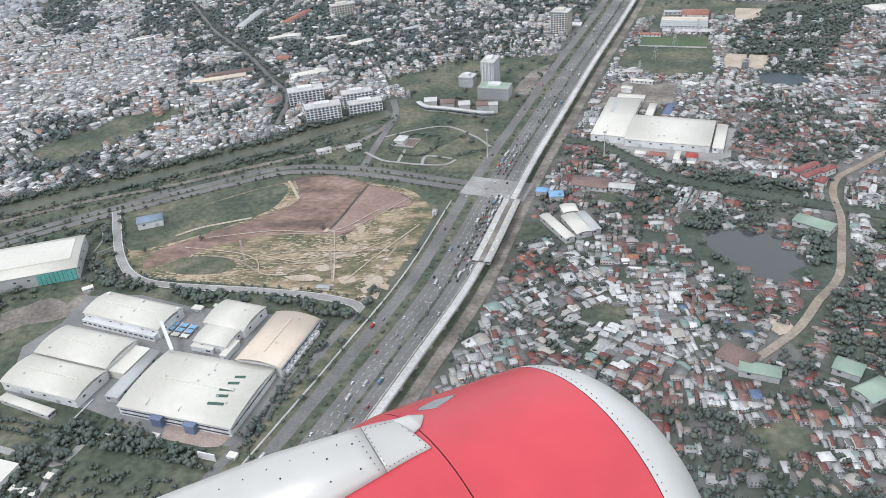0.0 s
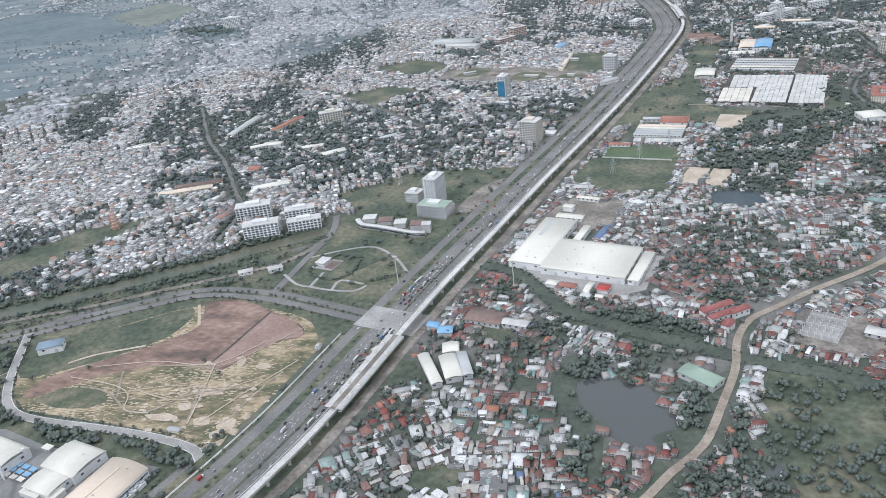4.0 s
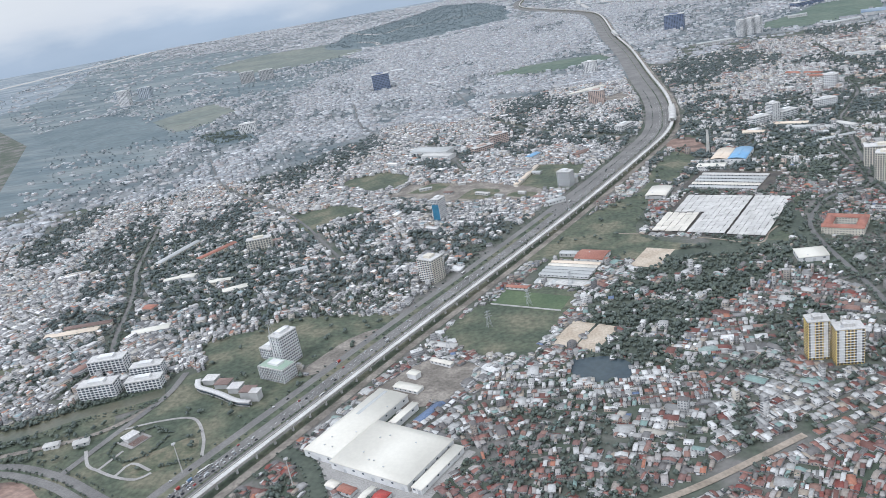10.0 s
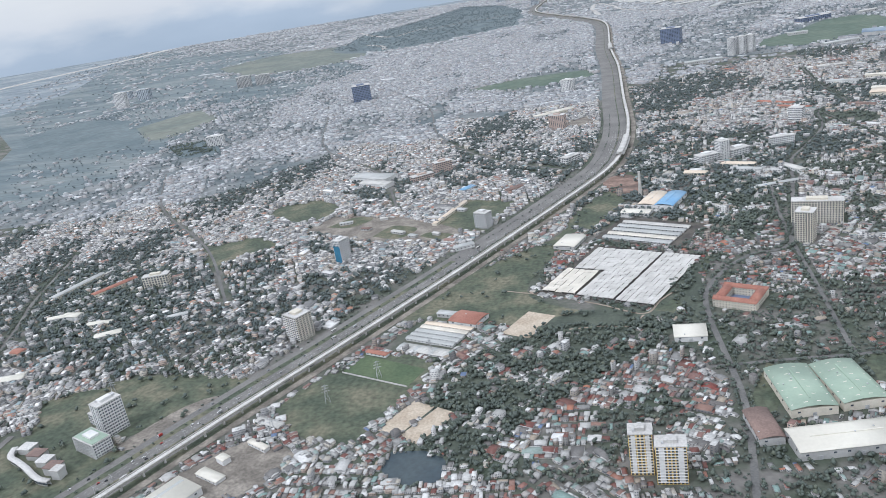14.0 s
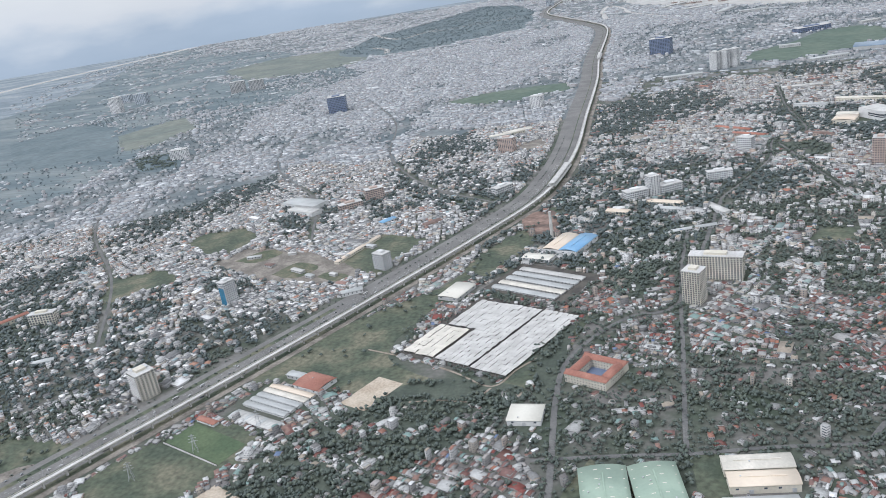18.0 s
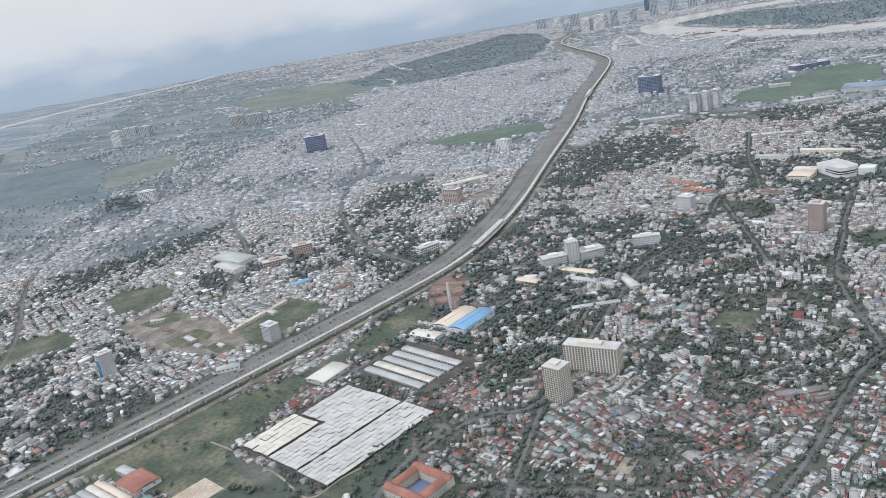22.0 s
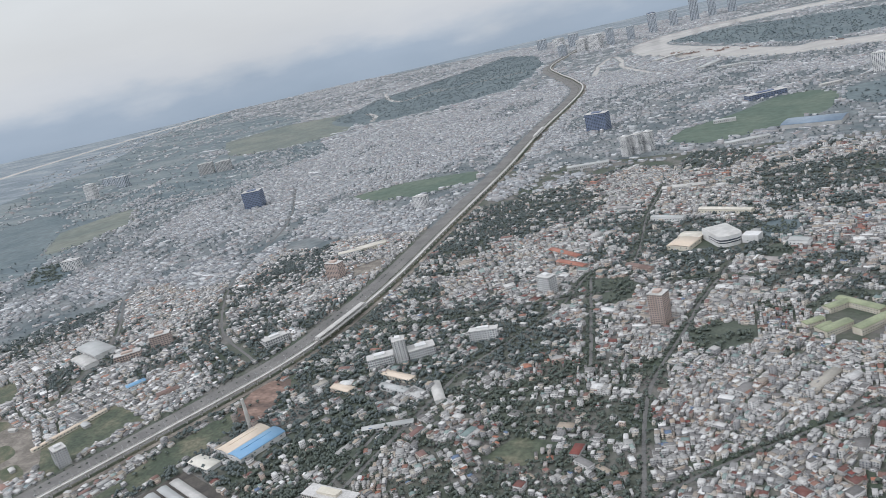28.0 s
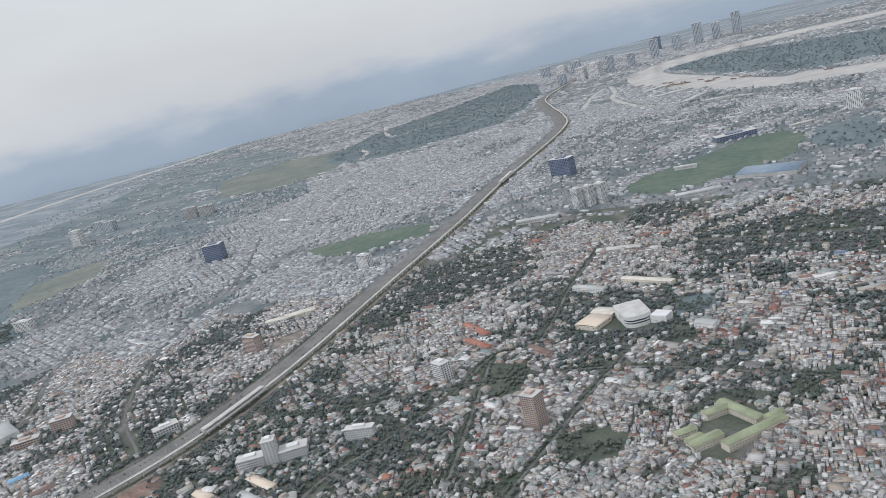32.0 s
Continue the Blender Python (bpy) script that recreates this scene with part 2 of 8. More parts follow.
# Mid-distance copy of the leaf colours, lightened and blued to paint in haze.
M["leaf_half_hazed"] = varied("half_hazed_leaves", [(0.0, (0.092, 0.116, 0.116)), (0.4, (0.106, 0.13, 0.126)), (0.8, (0.118, 0.14, 0.13))], 1.0, 0.75, fine=1.0)
M["bark"] = plain("bark", (0.12, 0.09, 0.07), 0.9)
M["water"], _nt, _b = node_mat("still_water", 0.08)
_b.inputs["Base Color"].default_value = (0.075, 0.082, 0.08, 1)
_n = noise_node(_nt, 1.2, 3.0)
bump(_nt, _b, _n.outputs[0], 0.05, 0.1)
M["river"] = blotch("silty_river", (0.30, 0.28, 0.25), (0.36, 0.34, 0.31), scale=0.004, fine=0.02, rough=0.25, relief=0.0)
M["canal"] = blotch("canal_water", (0.06, 0.075, 0.05), (0.12, 0.115, 0.08), scale=0.03, fine=0.4, rough=0.4, relief=0.1)
ROOFS = [(0.0, (0.36, 0.355, 0.345)), (0.15, (0.45, 0.45, 0.44)), (0.27, (0.26, 0.26, 0.255)), (0.40, (0.54, 0.54, 0.53)), (0.48, (0.19, 0.18, 0.175)),
         (0.57, (0.28, 0.19, 0.16)), (0.69, (0.20, 0.105, 0.09)), (0.78, (0.31, 0.18, 0.14)), (0.81, (0.25, 0.33, 0.31)), (0.90, (0.35, 0.31, 0.26)),
         (0.96, (0.17, 0.22, 0.32)), (0.975, (0.66, 0.66, 0.66))]
MIXED = [(0.0, (0.40, 0.395, 0.385)), (0.15, (0.50, 0.495, 0.485)), (0.28, (0.29, 0.285, 0.28)), (0.42, (0.60, 0.595, 0.58)), (0.54, (0.21, 0.205, 0.20)),
         (0.64, (0.36, 0.325, 0.285)), (0.74, (0.25, 0.165, 0.14)), (0.79, (0.32, 0.20, 0.16)), (0.83, (0.26, 0.32, 0.31)), (0.90, (0.42, 0.37, 0.31)), (0.965, (0.19, 0.25, 0.35)), (0.975, (0.70, 0.70, 0.69))]
PALE = [(0.0, (0.45, 0.445, 0.44)), (0.14, (0.57, 0.565, 0.555)), (0.26, (0.31, 0.31, 0.31)), (0.40, (0.69, 0.685, 0.675)), (0.50, (0.21, 0.21, 0.21)),
        (0.62, (0.43, 0.415, 0.385)), (0.72, (0.31, 0.215, 0.185)), (0.78, (0.17, 0.17, 0.172)), (0.86, (0.37, 0.37, 0.37)), (0.92, (0.30, 0.36, 0.375)), (0.965, (0.38, 0.24, 0.18))]
# Far roof colours: haze is painted in as cooler, paler tones.
DISTANT_HAZED = [(0.0, (0.38, 0.40, 0.42)), (0.2, (0.50, 0.52, 0.535)), (0.34, (0.27, 0.29, 0.31)), (0.48, (0.66, 0.675, 0.685)), (0.58, (0.20, 0.215, 0.235)), (0.72, (0.36, 0.355, 0.355)), (0.84, (0.30, 0.265, 0.26)), (0.92, (0.46, 0.45, 0.44))]
# Wall paints darkened: the shade on upright faces under overcast is in the colour.
SHADED_WALLS = [(0.0, (0.29, 0.285, 0.275)), (0.25, (0.38, 0.38, 0.37)), (0.40, (0.21, 0.205, 0.195)), (0.58, (0.29, 0.265, 0.23)), (0.72, (0.17, 0.165, 0.16)), (0.9, (0.29, 0.25, 0.215))]
TIN = [(0.0, (0.40, 0.40, 0.39)), (0.2, (0.52, 0.52, 0.51)), (0.36, (0.30, 0.30, 0.295)), (0.5, (0.62, 0.62, 0.61)), (0.6, (0.43, 0.41, 0.37)), (0.7, (0.22, 0.215, 0.21)), (0.8, (0.31, 0.37, 0.35)), (0.87, (0.27, 0.18, 0.16)), (0.95, (0.21, 0.10, 0.085))]
RUST = [(0.0, (0.24, 0.155, 0.14)), (0.17, (0.38, 0.36, 0.345)), (0.30, (0.19, 0.105, 0.09)), (0.42, (0.50, 0.50, 0.49)), (0.52, (0.29, 0.17, 0.145)), (0.66, (0.33, 0.30, 0.27)), (0.76, (0.24, 0.09, 0.075)), (0.84, (0.21, 0.20, 0.195)), (0.96, (0.38, 0.20, 0.14))]
def crisper(stops, k=1.28, mid=0.42, deep=1.0):
    """Roof paints further apart: sun-bleached sheet beside old dark tile."""
    return [(p_, tuple(min(0.8, deep * mid * (v / mid) ** k) for v in c_)) for p_, c_ in stops]


ROOFS, MIXED, PALE, TIN, RUST = crisper(ROOFS, deep=0.95), crisper(MIXED, deep=0.86), crisper(PALE), crisper(TIN, deep=0.9), crisper(RUST, deep=0.95)
M["roof_tin"] = varied("tin_town_roofs", TIN, 1.0, 0.5)
M["roof_rust"] = varied("rusty_town_roofs", RUST, 1.0, 0.6)
M["brick_paving"] = blotch("pinkish_paving", (0.33, 0.26, 0.22), (0.42, 0.34, 0.29), scale=0.1, fine=1.5, rough=0.85, relief=0.1)
M["roof_low"] = varied("low_town_roofs", ROOFS, 1.0, 0.55)
M["roof_mixed"] = varied("mixed_town_roofs", MIXED, 1.0, 0.6)
M["roof_pale"] = varied("terrace_roofs", PALE, 1.0, 0.6)
M["roof_hazed"] = varied("hazed_roofs", crisper(DISTANT_HAZED, 1.0, deep=0.92), 1.0, 0.7, fine=0.15)
# Leaves far off: blue-grey haze is mixed into the green.
M["leaf_hazed"] = varied("hazed_leaves", [(0.0, (0.115, 0.145, 0.158)), (0.4, (0.13, 0.16, 0.17)), (0.8, (0.145, 0.172, 0.175))], 1.0, 0.8, fine=0.2)
M["house_wall"] = varied("house_walls", SHADED_WALLS, 1.7, 0.8, windows=True)
M["white_metal"] = blotch("white_roof_sheet", (0.61, 0.585, 0.51), (0.68, 0.655, 0.575), scale=0.03, fine=0.5, rough=0.45, relief=0.02, amp=0.04)
M["cream_metal"] = blotch("cream_roof_sheet", (0.62, 0.52, 0.41), (0.70, 0.60, 0.48), scale=0.03, fine=0.5, rough=0.45, relief=0.02, amp=0.04)
M["green_metal"] = blotch("green_roof_sheet", (0.26, 0.34, 0.27), (0.33, 0.42, 0.33), scale=0.05, fine=0.6, rough=0.5, relief=0.02, amp=0.04)
M["blue_metal"] = blotch("blue_roof_sheet", (0.17, 0.33, 0.52), (0.22, 0.40, 0.58), scale=0.05, fine=0.6, rough=0.45, relief=0.02, amp=0.04)
M["grey_metal"] = blotch("grey_roof_sheet", (0.38, 0.39, 0.38), (0.47, 0.48, 0.47), scale=0.05, fine=0.6, rough=0.5, relief=0.02, amp=0.04)
M["terracotta"] = blotch("terracotta_tiles", (0.30, 0.135, 0.10), (0.38, 0.185, 0.135), scale=0.08, fine=1.0, rough=0.8, relief=0.2)
M["maroon_tiles"] = blotch("maroon_tiles", (0.24, 0.085, 0.075), (0.32, 0.12, 0.105), scale=0.08, fine=1.0, rough=0.7, relief=0.1)
M["brown_roof"] = blotch("brown_roof", (0.17, 0.12, 0.105), (0.24, 0.17, 0.145), scale=0.08, fine=1.0, rough=0.8, relief=0.2)
M["white_wall"] = blotch("white_wall", (0.60, 0.60, 0.59), (0.70, 0.70, 0.69), scale=0.08, fine=0.7, rough=0.8, relief=0.03, amp=0.07)
M["grey_wall"] = blotch("grey_wall", (0.40, 0.40, 0.39), (0.48, 0.48, 0.47), scale=0.08, fine=0.7, rough=0.8, relief=0.03, amp=0.07)
M["cream_wall"] = blotch("cream_wall", (0.58, 0.54, 0.45), (0.66, 0.62, 0.53), scale=0.08, fine=0.7, rough=0.8, relief=0.03, amp=0.07)
M["yellow_wall"] = blotch("yellow_wall", (0.68, 0.50, 0.16), (0.76, 0.57, 0.22), scale=0.08, fine=0.7, rough=0.8, relief=0.03, amp=0.07)
M["orange_wall"] = blotch("orange_wall", (0.43, 0.34, 0.29), (0.50, 0.40, 0.35), scale=0.08, fine=0.7, rough=0.8, relief=0.03, amp=0.07)
M["navy_wall"] = blotch("navy_wall", (0.13, 0.165, 0.25), (0.165, 0.205, 0.295), scale=0.08, fine=0.7, rough=0.5, relief=0.03, amp=0.07)
M["glass"] = plain("dark_window", (0.075, 0.09, 0.11), 0.15, 0.0, 0.2, 0.4)
M["blue_glass"] = plain("blue_glass", (0.06, 0.20, 0.32), 0.12, 0.0, 0.2, 0.4)
M["teal"] = plain("teal_net", (0.13, 0.38, 0.34), 0.7)
M["steel"] = plain("painted_steel", (0.50, 0.51, 0.52), 0.45, 0.3)
M["dark"] = plain("dark_rubber", (0.03, 0.03, 0.032), 0.8)
M["mark"] = plain("road_paint", (0.62, 0.62, 0.60), 0.7)
# House walls far off, lightened and blued: haze is in the colour.
M["wall_hazed"] = varied("hazed_walls", [(0.0, (0.38, 0.395, 0.41)), (0.3, (0.45, 0.465, 0.475)), (0.5, (0.32, 0.33, 0.345)), (0.75, (0.37, 0.365, 0.365))], 1.7, 0.8, fine=0.3)
M["terrace_wall"] = varied("terrace_walls", [(0.0, (0.47, 0.465, 0.45)), (0.25, (0.58, 0.575, 0.56)), (0.45, (0.35, 0.35, 0.345)), (0.62, (0.50, 0.465, 0.405)), (0.76, (0.28, 0.28, 0.28)), (0.92, (0.45, 0.365, 0.305))], 1.7, 0.8, windows=True)
# Far grass, woodland floor and town ground have haze mixed into their colours.
M["grass_hazed"] = blotch("hazed_grass", (0.125, 0.15, 0.135), (0.18, 0.195, 0.165), scale=0.008, fine=0.05, relief=0.0)
M["wood_hazed"] = blotch("hazed_woodland_floor", (0.102, 0.137, 0.15), (0.137, 0.172, 0.18), scale=0.01, fine=0.06, relief=0.0)
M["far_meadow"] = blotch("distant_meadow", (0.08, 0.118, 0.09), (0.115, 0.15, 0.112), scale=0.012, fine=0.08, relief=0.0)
M["town_hazed"] = blotch("hazed_town_ground", (0.105, 0.13, 0.14), (0.15, 0.17, 0.175), (0.215, 0.225, 0.225), 0.012, 0.09, relief=0.0, amp=0.25)
M["viaduct_concrete"] = blotch("pale_viaduct_concrete", (0.43, 0.415, 0.385), (0.53, 0.515, 0.48), scale=0.06, fine=0.9, relief=0.08, amp=0.14)
# Marsh greens pushed towards blue-grey, which paints the haze over them.
M["marsh"] = blotch("hazed_marsh", (0.105, 0.14, 0.155), (0.135, 0.17, 0.18), (0.19, 0.215, 0.215), 0.004, 0.03, relief=0.0, stretch=((1.0, 3.5, 1.0), 20), amp=0.2)
M["single_wall"] = varied("single_house_walls", SHADED_WALLS, 1.7, 0.8, island=False)
M["single_roof"] = varied("single_house_roofs", TIN, 1.0, 0.55, island=False)
M["emblem"] = plain("dark_green_paint", (0.06, 0.12, 0.09), 0.6)
M["sheet_white"] = blotch("white_sheeting", (0.44, 0.43, 0.405), (0.55, 0.54, 0.51), scale=0.12, fine=0.8, rough=0.5, relief=0.03, amp=0.07)
M["sheet_cream"] = blotch("cream_sheeting", (0.55, 0.52, 0.45), (0.66, 0.62, 0.54), scale=0.12, fine=0.8, rough=0.5, relief=0.03, amp=0.07)
M["moss_roof"] = blotch("pale_moss_green_roof", (0.24, 0.27, 0.17), (0.32, 0.35, 0.22), scale=0.08, fine=0.7, rough=0.7, relief=0.03, amp=0.1)
M["paint_grey"] = plain("silver_paint", (0.35, 0.36, 0.37), 0.35, 0.4)
M["paint_red"] = plain("red_paint", (0.35, 0.05, 0.04), 0.4)
M["yard"] = blotch("factory_yard", (0.19, 0.19, 0.185), (0.26, 0.255, 0.245), scale=0.05, fine=0.3, rough=0.9, relief=0.02, amp=0.1)
M["blue_grey_roof"] = blotch("blue_grey_roof", (0.16, 0.22, 0.29), (0.24, 0.30, 0.36), scale=0.03, fine=0.2, rough=0.6, relief=0.0, amp=0.1)
# Outermost plain: the haze over dark fields is painted as pale blue-grey.
M["plain_hazed"] = blotch("distant_plain", (0.15, 0.185, 0.21), (0.20, 0.235, 0.26), (0.27, 0.30, 0.315), 0.004, 0.03, relief=0.0, stretch=((1.0, 3.0, 1.0), 15), amp=0.25)
M["engine_red"] = plain("red_gloss_paint", (0.58, 0.06, 0.075), 0.26, 0.0, 0.04, 0.3)
M["engine_white"] = plain("white_gloss_paint", (0.60, 0.59, 0.555), 0.4, 0.0, 0.04, 0.3)
M["engine_silver"] = plain("silver_gloss_paint", (0.55, 0.535, 0.495), 0.42, 0.2, 0.05, 0.3)
M["paint_blue"] = plain("blue_lorry_paint", (0.16, 0.24, 0.36), 0.5)
# Wall of the farthest towers; its blue-grey stands in for haze.
M["hazy_wall"] = plain("haze_toned_wall", (0.42, 0.46, 0.50), 0.7)

# ---- building helpers ----
rng = np.random.default_rng(7)


def mesh_of(name, verts, quads, tris=(), qmat=None, tmat=None, mats=()):
    """A mesh from arrays of corners, four-sided and three-sided faces."""
    verts = np.asarray(verts, np.float32).reshape(-1, 3)
    quads = np.asarray(quads, np.int32).reshape(-1, 4)
    tris = np.asarray(tris, np.int32).reshape(-1, 3)
    me = bpy.data.meshes.new(name)
    nq, nt_ = len(quads), len(tris)
    me.vertices.add(len(verts))
    me.vertices.foreach_set("co", verts.ravel())
    me.loops.add(nq * 4 + nt_ * 3)
    me.loops.foreach_set("vertex_index", np.concatenate([quads.ravel(), tris.ravel()]).astype(np.int32))
    me.polygons.add(nq + nt_)
    me.polygons.foreach_set("loop_start", np.concatenate([np.arange(nq) * 4, nq * 4 + np.arange(nt_) * 3]).astype(np.int32))
    idx = np.zeros(nq + nt_, np.int32)
    if qmat is not None:
        idx[:nq] = qmat
    if tmat is not None:
        idx[nq:] = tmat
    me.polygons.foreach_set("material_index", idx)
    for m in mats:
        me.materials.append(m)
    me.update(calc_edges=True)
    me.validate()
    return me


def part(name, me, parent=None, label="", m=None):
    """Links a mesh as one object, under a thing or part if one is given."""
    ob = new(name, me)
    if m is not None:
        ob.matrix_basis = m
    if parent is not None:
        ob.parent = parent
    if label:
        ob["label"] = label
    return ob


def box_me(name, x0, x1, y0, y1, z0, z1, mat, chamfer=0.0):
    bm = bmesh.new()
    bmesh.ops.create_cube(bm, size=1.0, matrix=Matrix.Translation(((x0 + x1) / 2, (y0 + y1) / 2, (z0 + z1) / 2)) @ Matrix.Diagonal((x1 - x0, y1 - y0, z1 - z0, 1)))
    if chamfer:
        bmesh.ops.bevel(bm, geom=bm.edges[:], offset=chamfer, segments=1, affect="EDGES")
    return done(name, bm, mat)


def done(name, bm, *mats):
    me = bpy.data.meshes.new(name)
    bm.to_mesh(me)
    bm.free()
    for m in mats:
        me.materials.append(m)
    return me


def smooth_line(pts, step):
    """Evenly spaced points along a smooth curve through pts."""
    p_ = np.array(pts, float)
    ext = np.vstack([2 * p_[0] - p_[1], p_, 2 * p_[-1] - p_[-2]])
    out = []
    for i in range(1, len(ext) - 2):
        a, b, c, d = ext[i - 1:i + 3]
        n = max(2, int(np.linalg.norm(c - b) / step))
        for t in np.arange(n) / n:
            out.append(0.5 * (2 * b + (c - a) * t + (2 * a - 5 * b + 4 * c - d) * t * t + (3 * b - a - 3 * c + d) * t ** 3))
    out.append(p_[-1])
    return np.array(out)


def side_of(line):
    """Unit vectors to the left of a line, point by point."""
    d = np.gradient(line, axis=0)
    d /= np.linalg.norm(d, axis=1)[:, None]
    return np.stack([-d[:, 1], d[:, 0]], 1)


def ribbon(line, a, b, z, thick, mat, name):
    """A slab along a line between offsets a and b to its left, top at z."""
    n = side_of(line)
    k = len(line)
    L, Rr = line + n * b, line + n * a
    v = np.concatenate([np.c_[Rr, np.full(k, z)], np.c_[L, np.full(k, z)], np.c_[Rr, np.full(k, z - thick)], np.c_[L, np.full(k, z - thick)]])
    i = np.arange(k - 1)
    q = [np.c_[i, i + 1, k + i + 1, k + i]]
    if thick > 0.3:
        q += [np.c_[2 * k + i, 2 * k + i + 1, i + 1, i], np.c_[k + i, k + i + 1, 3 * k + i + 1, 3 * k + i], np.c_[3 * k + i, 3 * k + i + 1, 2 * k + i + 1, 2 * k + i]]
    return mesh_of(name, v, np.concatenate(q), mats=[mat])


def patch(name, pts, z, mat, soft=True):
    """A flat piece of ground with an outline through pts."""
    p_ = smooth_line(list(pts) + [pts[0]], 6.0)[:-1] if soft else np.array(pts, float)
    bm = bmesh.new()
    vs = [bm.verts.new((x + random.uniform(-.5, .5) * soft, y + random.uniform(-.5, .5) * soft, z)) for x, y in p_]
    f = bm.faces.new(vs)
    f.normal_update()
    if f.normal.z < 0:
        f.normal_flip()
    bmesh.ops.triangulate(bm, faces=[f])
    return done(name, bm, mat)


def inside(P, poly):
    poly = np.asarray(poly, float)
    x, y = P[:, 0], P[:, 1]
    r = np.zeros(len(P), bool)
    j = len(poly) - 1
    for i in range(len(poly)):
        xi, yi = poly[i]
        xj, yj = poly[j]
        c = ((yi > y) != (yj > y)) & (x < (xj - xi) * (y - yi) / (yj - yi + 1e-12) + xi)
        r ^= c
        j = i
    return r


def off_line(P, line, width):
    """True where a point is within width of a line."""
    r = np.zeros(len(P), bool)
    for a, b in zip(line[:-1], line[1:]):
        lo_, hi_ = np.minimum(a, b) - width, np.maximum(a, b) + width
        k = np.where((P[:, 0] > lo_[0]) & (P[:, 0] < hi_[0]) & (P[:, 1] > lo_[1]) & (P[:, 1] < hi_[1]))[0]
        if len(k) == 0:
            continue
        d = b - a
        t = np.clip(((P[k] - a) @ d) / (d @ d), 0, 1)
        r[k] |= np.linalg.norm(P[k] - a - t[:, None] * d, axis=1) < width
    return r


def quad(cx, cy, u, v, rot, grow=0.0):
    """Corners of a rectangle."""
    c, s = math.cos(radians(rot)), math.sin(radians(rot))
    u, v = u / 2 + grow, v / 2 + grow
    return [(cx + a * c - b * s, cy + a * s + b * c) for a, b in ((-u, -v), (u, -v), (u, v), (-u, v))]


# ---- the lie of the land ----
VIADUCT = smooth_line([(-120, 60), (-76, 145), (-40, 219), (-22, 258), (-8, 288), (6, 323), (26, 384), (45, 439), (71, 507), (106, 599), (148, 704), (195, 827),
                       (250, 985), (280, 1085), (288, 1170), (283, 1300), (260, 1495), (224, 1808), (180, 2100), (113, 2640), (20, 2900), (-110, 3160),
                       (-247, 3478), (-296, 3896), (-330, 4600)], 12.0)
BOULEVARD = smooth_line([(-330, 340), (-260, 381), (-223, 402), (-176, 424), (-136, 442), (-105, 451), (-62, 442), (-27, 427), (3, 413), (20, 405)], 6.0)
CANAL = smooth_line([(-420, 360), (-345, 392), (-278, 419), (-218, 444), (-154, 475), (-119, 492), (-98, 508), (-69, 523), (-49, 535)], 6.0)
BANK = smooth_line([(-340, 372), (-271, 405), (-228, 425), (-181, 439), (-135, 458), (-80, 480), (-59, 497), (-46, 522)], 6.0)
LOOP = smooth_line([(-205, 413), (-185, 361), (-169, 337), (-148, 327), (-104, 318), (-73, 310), (-53, 301), (-46, 288)], 5.0)
SPUR = smooth_line([(-62, 445), (-54, 485), (-45, 529), (-48, 560)], 6.0)
DIRT_ROAD = smooth_line([(330, 482), (283, 445), (247, 423), (224, 407), (207, 395), (197, 377), (191, 353), (181, 329), (168, 301), (153, 285), (148, 279), (137, 266), (126, 257), (111, 246)], 6.0)
RAIL = smooth_line([(66, 470), (86, 458), (100, 437), (114, 412), (138, 395), (166, 378), (193, 363), (214, 353), (255, 336), (330, 300)], 6.0)
AVENUE = smooth_line([(-290, 900), (-231, 772), (-216, 747), (-182, 690), (-151, 625), (-130, 583), (-129, 528)], 8.0)
EAST_ROAD = smooth_line([(398, 480), (398, 540), (397, 613), (390, 661), (381, 713), (378, 756), (390, 795), (411, 826), (440, 846), (452, 960), (462, 1080)], 8.0)
STREETS = [smooth_line(s, 12.0) for s in (
    [(462, 1080), (505, 1200), (512, 1285), (548, 1317), (531, 1464), (525, 1600)], [(290, 1180), (380, 1175), (520, 1230), (640, 1260), (800, 1240)],
    [(-10, 760), (-120, 900), (-290, 1060), (-420, 1250)], [(60, 1000), (-20, 1150), (-180, 1330), (-300, 1600)], [(255, 1500), (420, 1560), (620, 1580), (900, 1560)],
    [(230, 1100), (120, 1180), (0, 1350), (-100, 1600), (-300, 1900)], [(540, 688), (590, 790), (640, 930), (760, 1050)], [(640, 930), (618, 1050), (625, 1148), (630, 1212), (643, 1294)], [(566, 1090), (559, 1118), (515, 1277)],
    [(437, 1000), (437, 930), (440, 868), (448, 777), (456, 682), (459, 670)], [(380, 655), (428, 665), (459, 670), (496, 680), (540, 688), (640, 705)])]
FIELD = [(-190, 392), (-141, 419), (-103, 436), (-61, 429), (-27, 410), (-12, 369), (-36, 323), (-50, 300), (-76, 313), (-120, 326), (-163, 337), (-181, 360)]
RED_EARTH = [(-103, 439), (-89, 441), (-73, 436), (-57, 425), (-41, 415), (-31, 404), (-30, 394), (-43, 391), (-53, 380), (-65, 366), (-77, 370), (-93, 372), (-106, 372), (-119, 367), (-135, 362), (-146, 355), (-162, 346), (-168, 347), (-166, 361), (-154, 370), (-134, 381), (-119, 390), (-108, 399), (-96, 410)]
POND = [(118, 345), (126, 349), (133, 349), (143, 343), (151, 341), (156, 327), (160, 314), (154, 303), (142, 298), (132, 304), (125, 315), (117, 329)]
PARK = [(-45, 448), (-52, 477), (-36, 503), (-9, 506), (13, 480), (22, 457), (4, 432)]
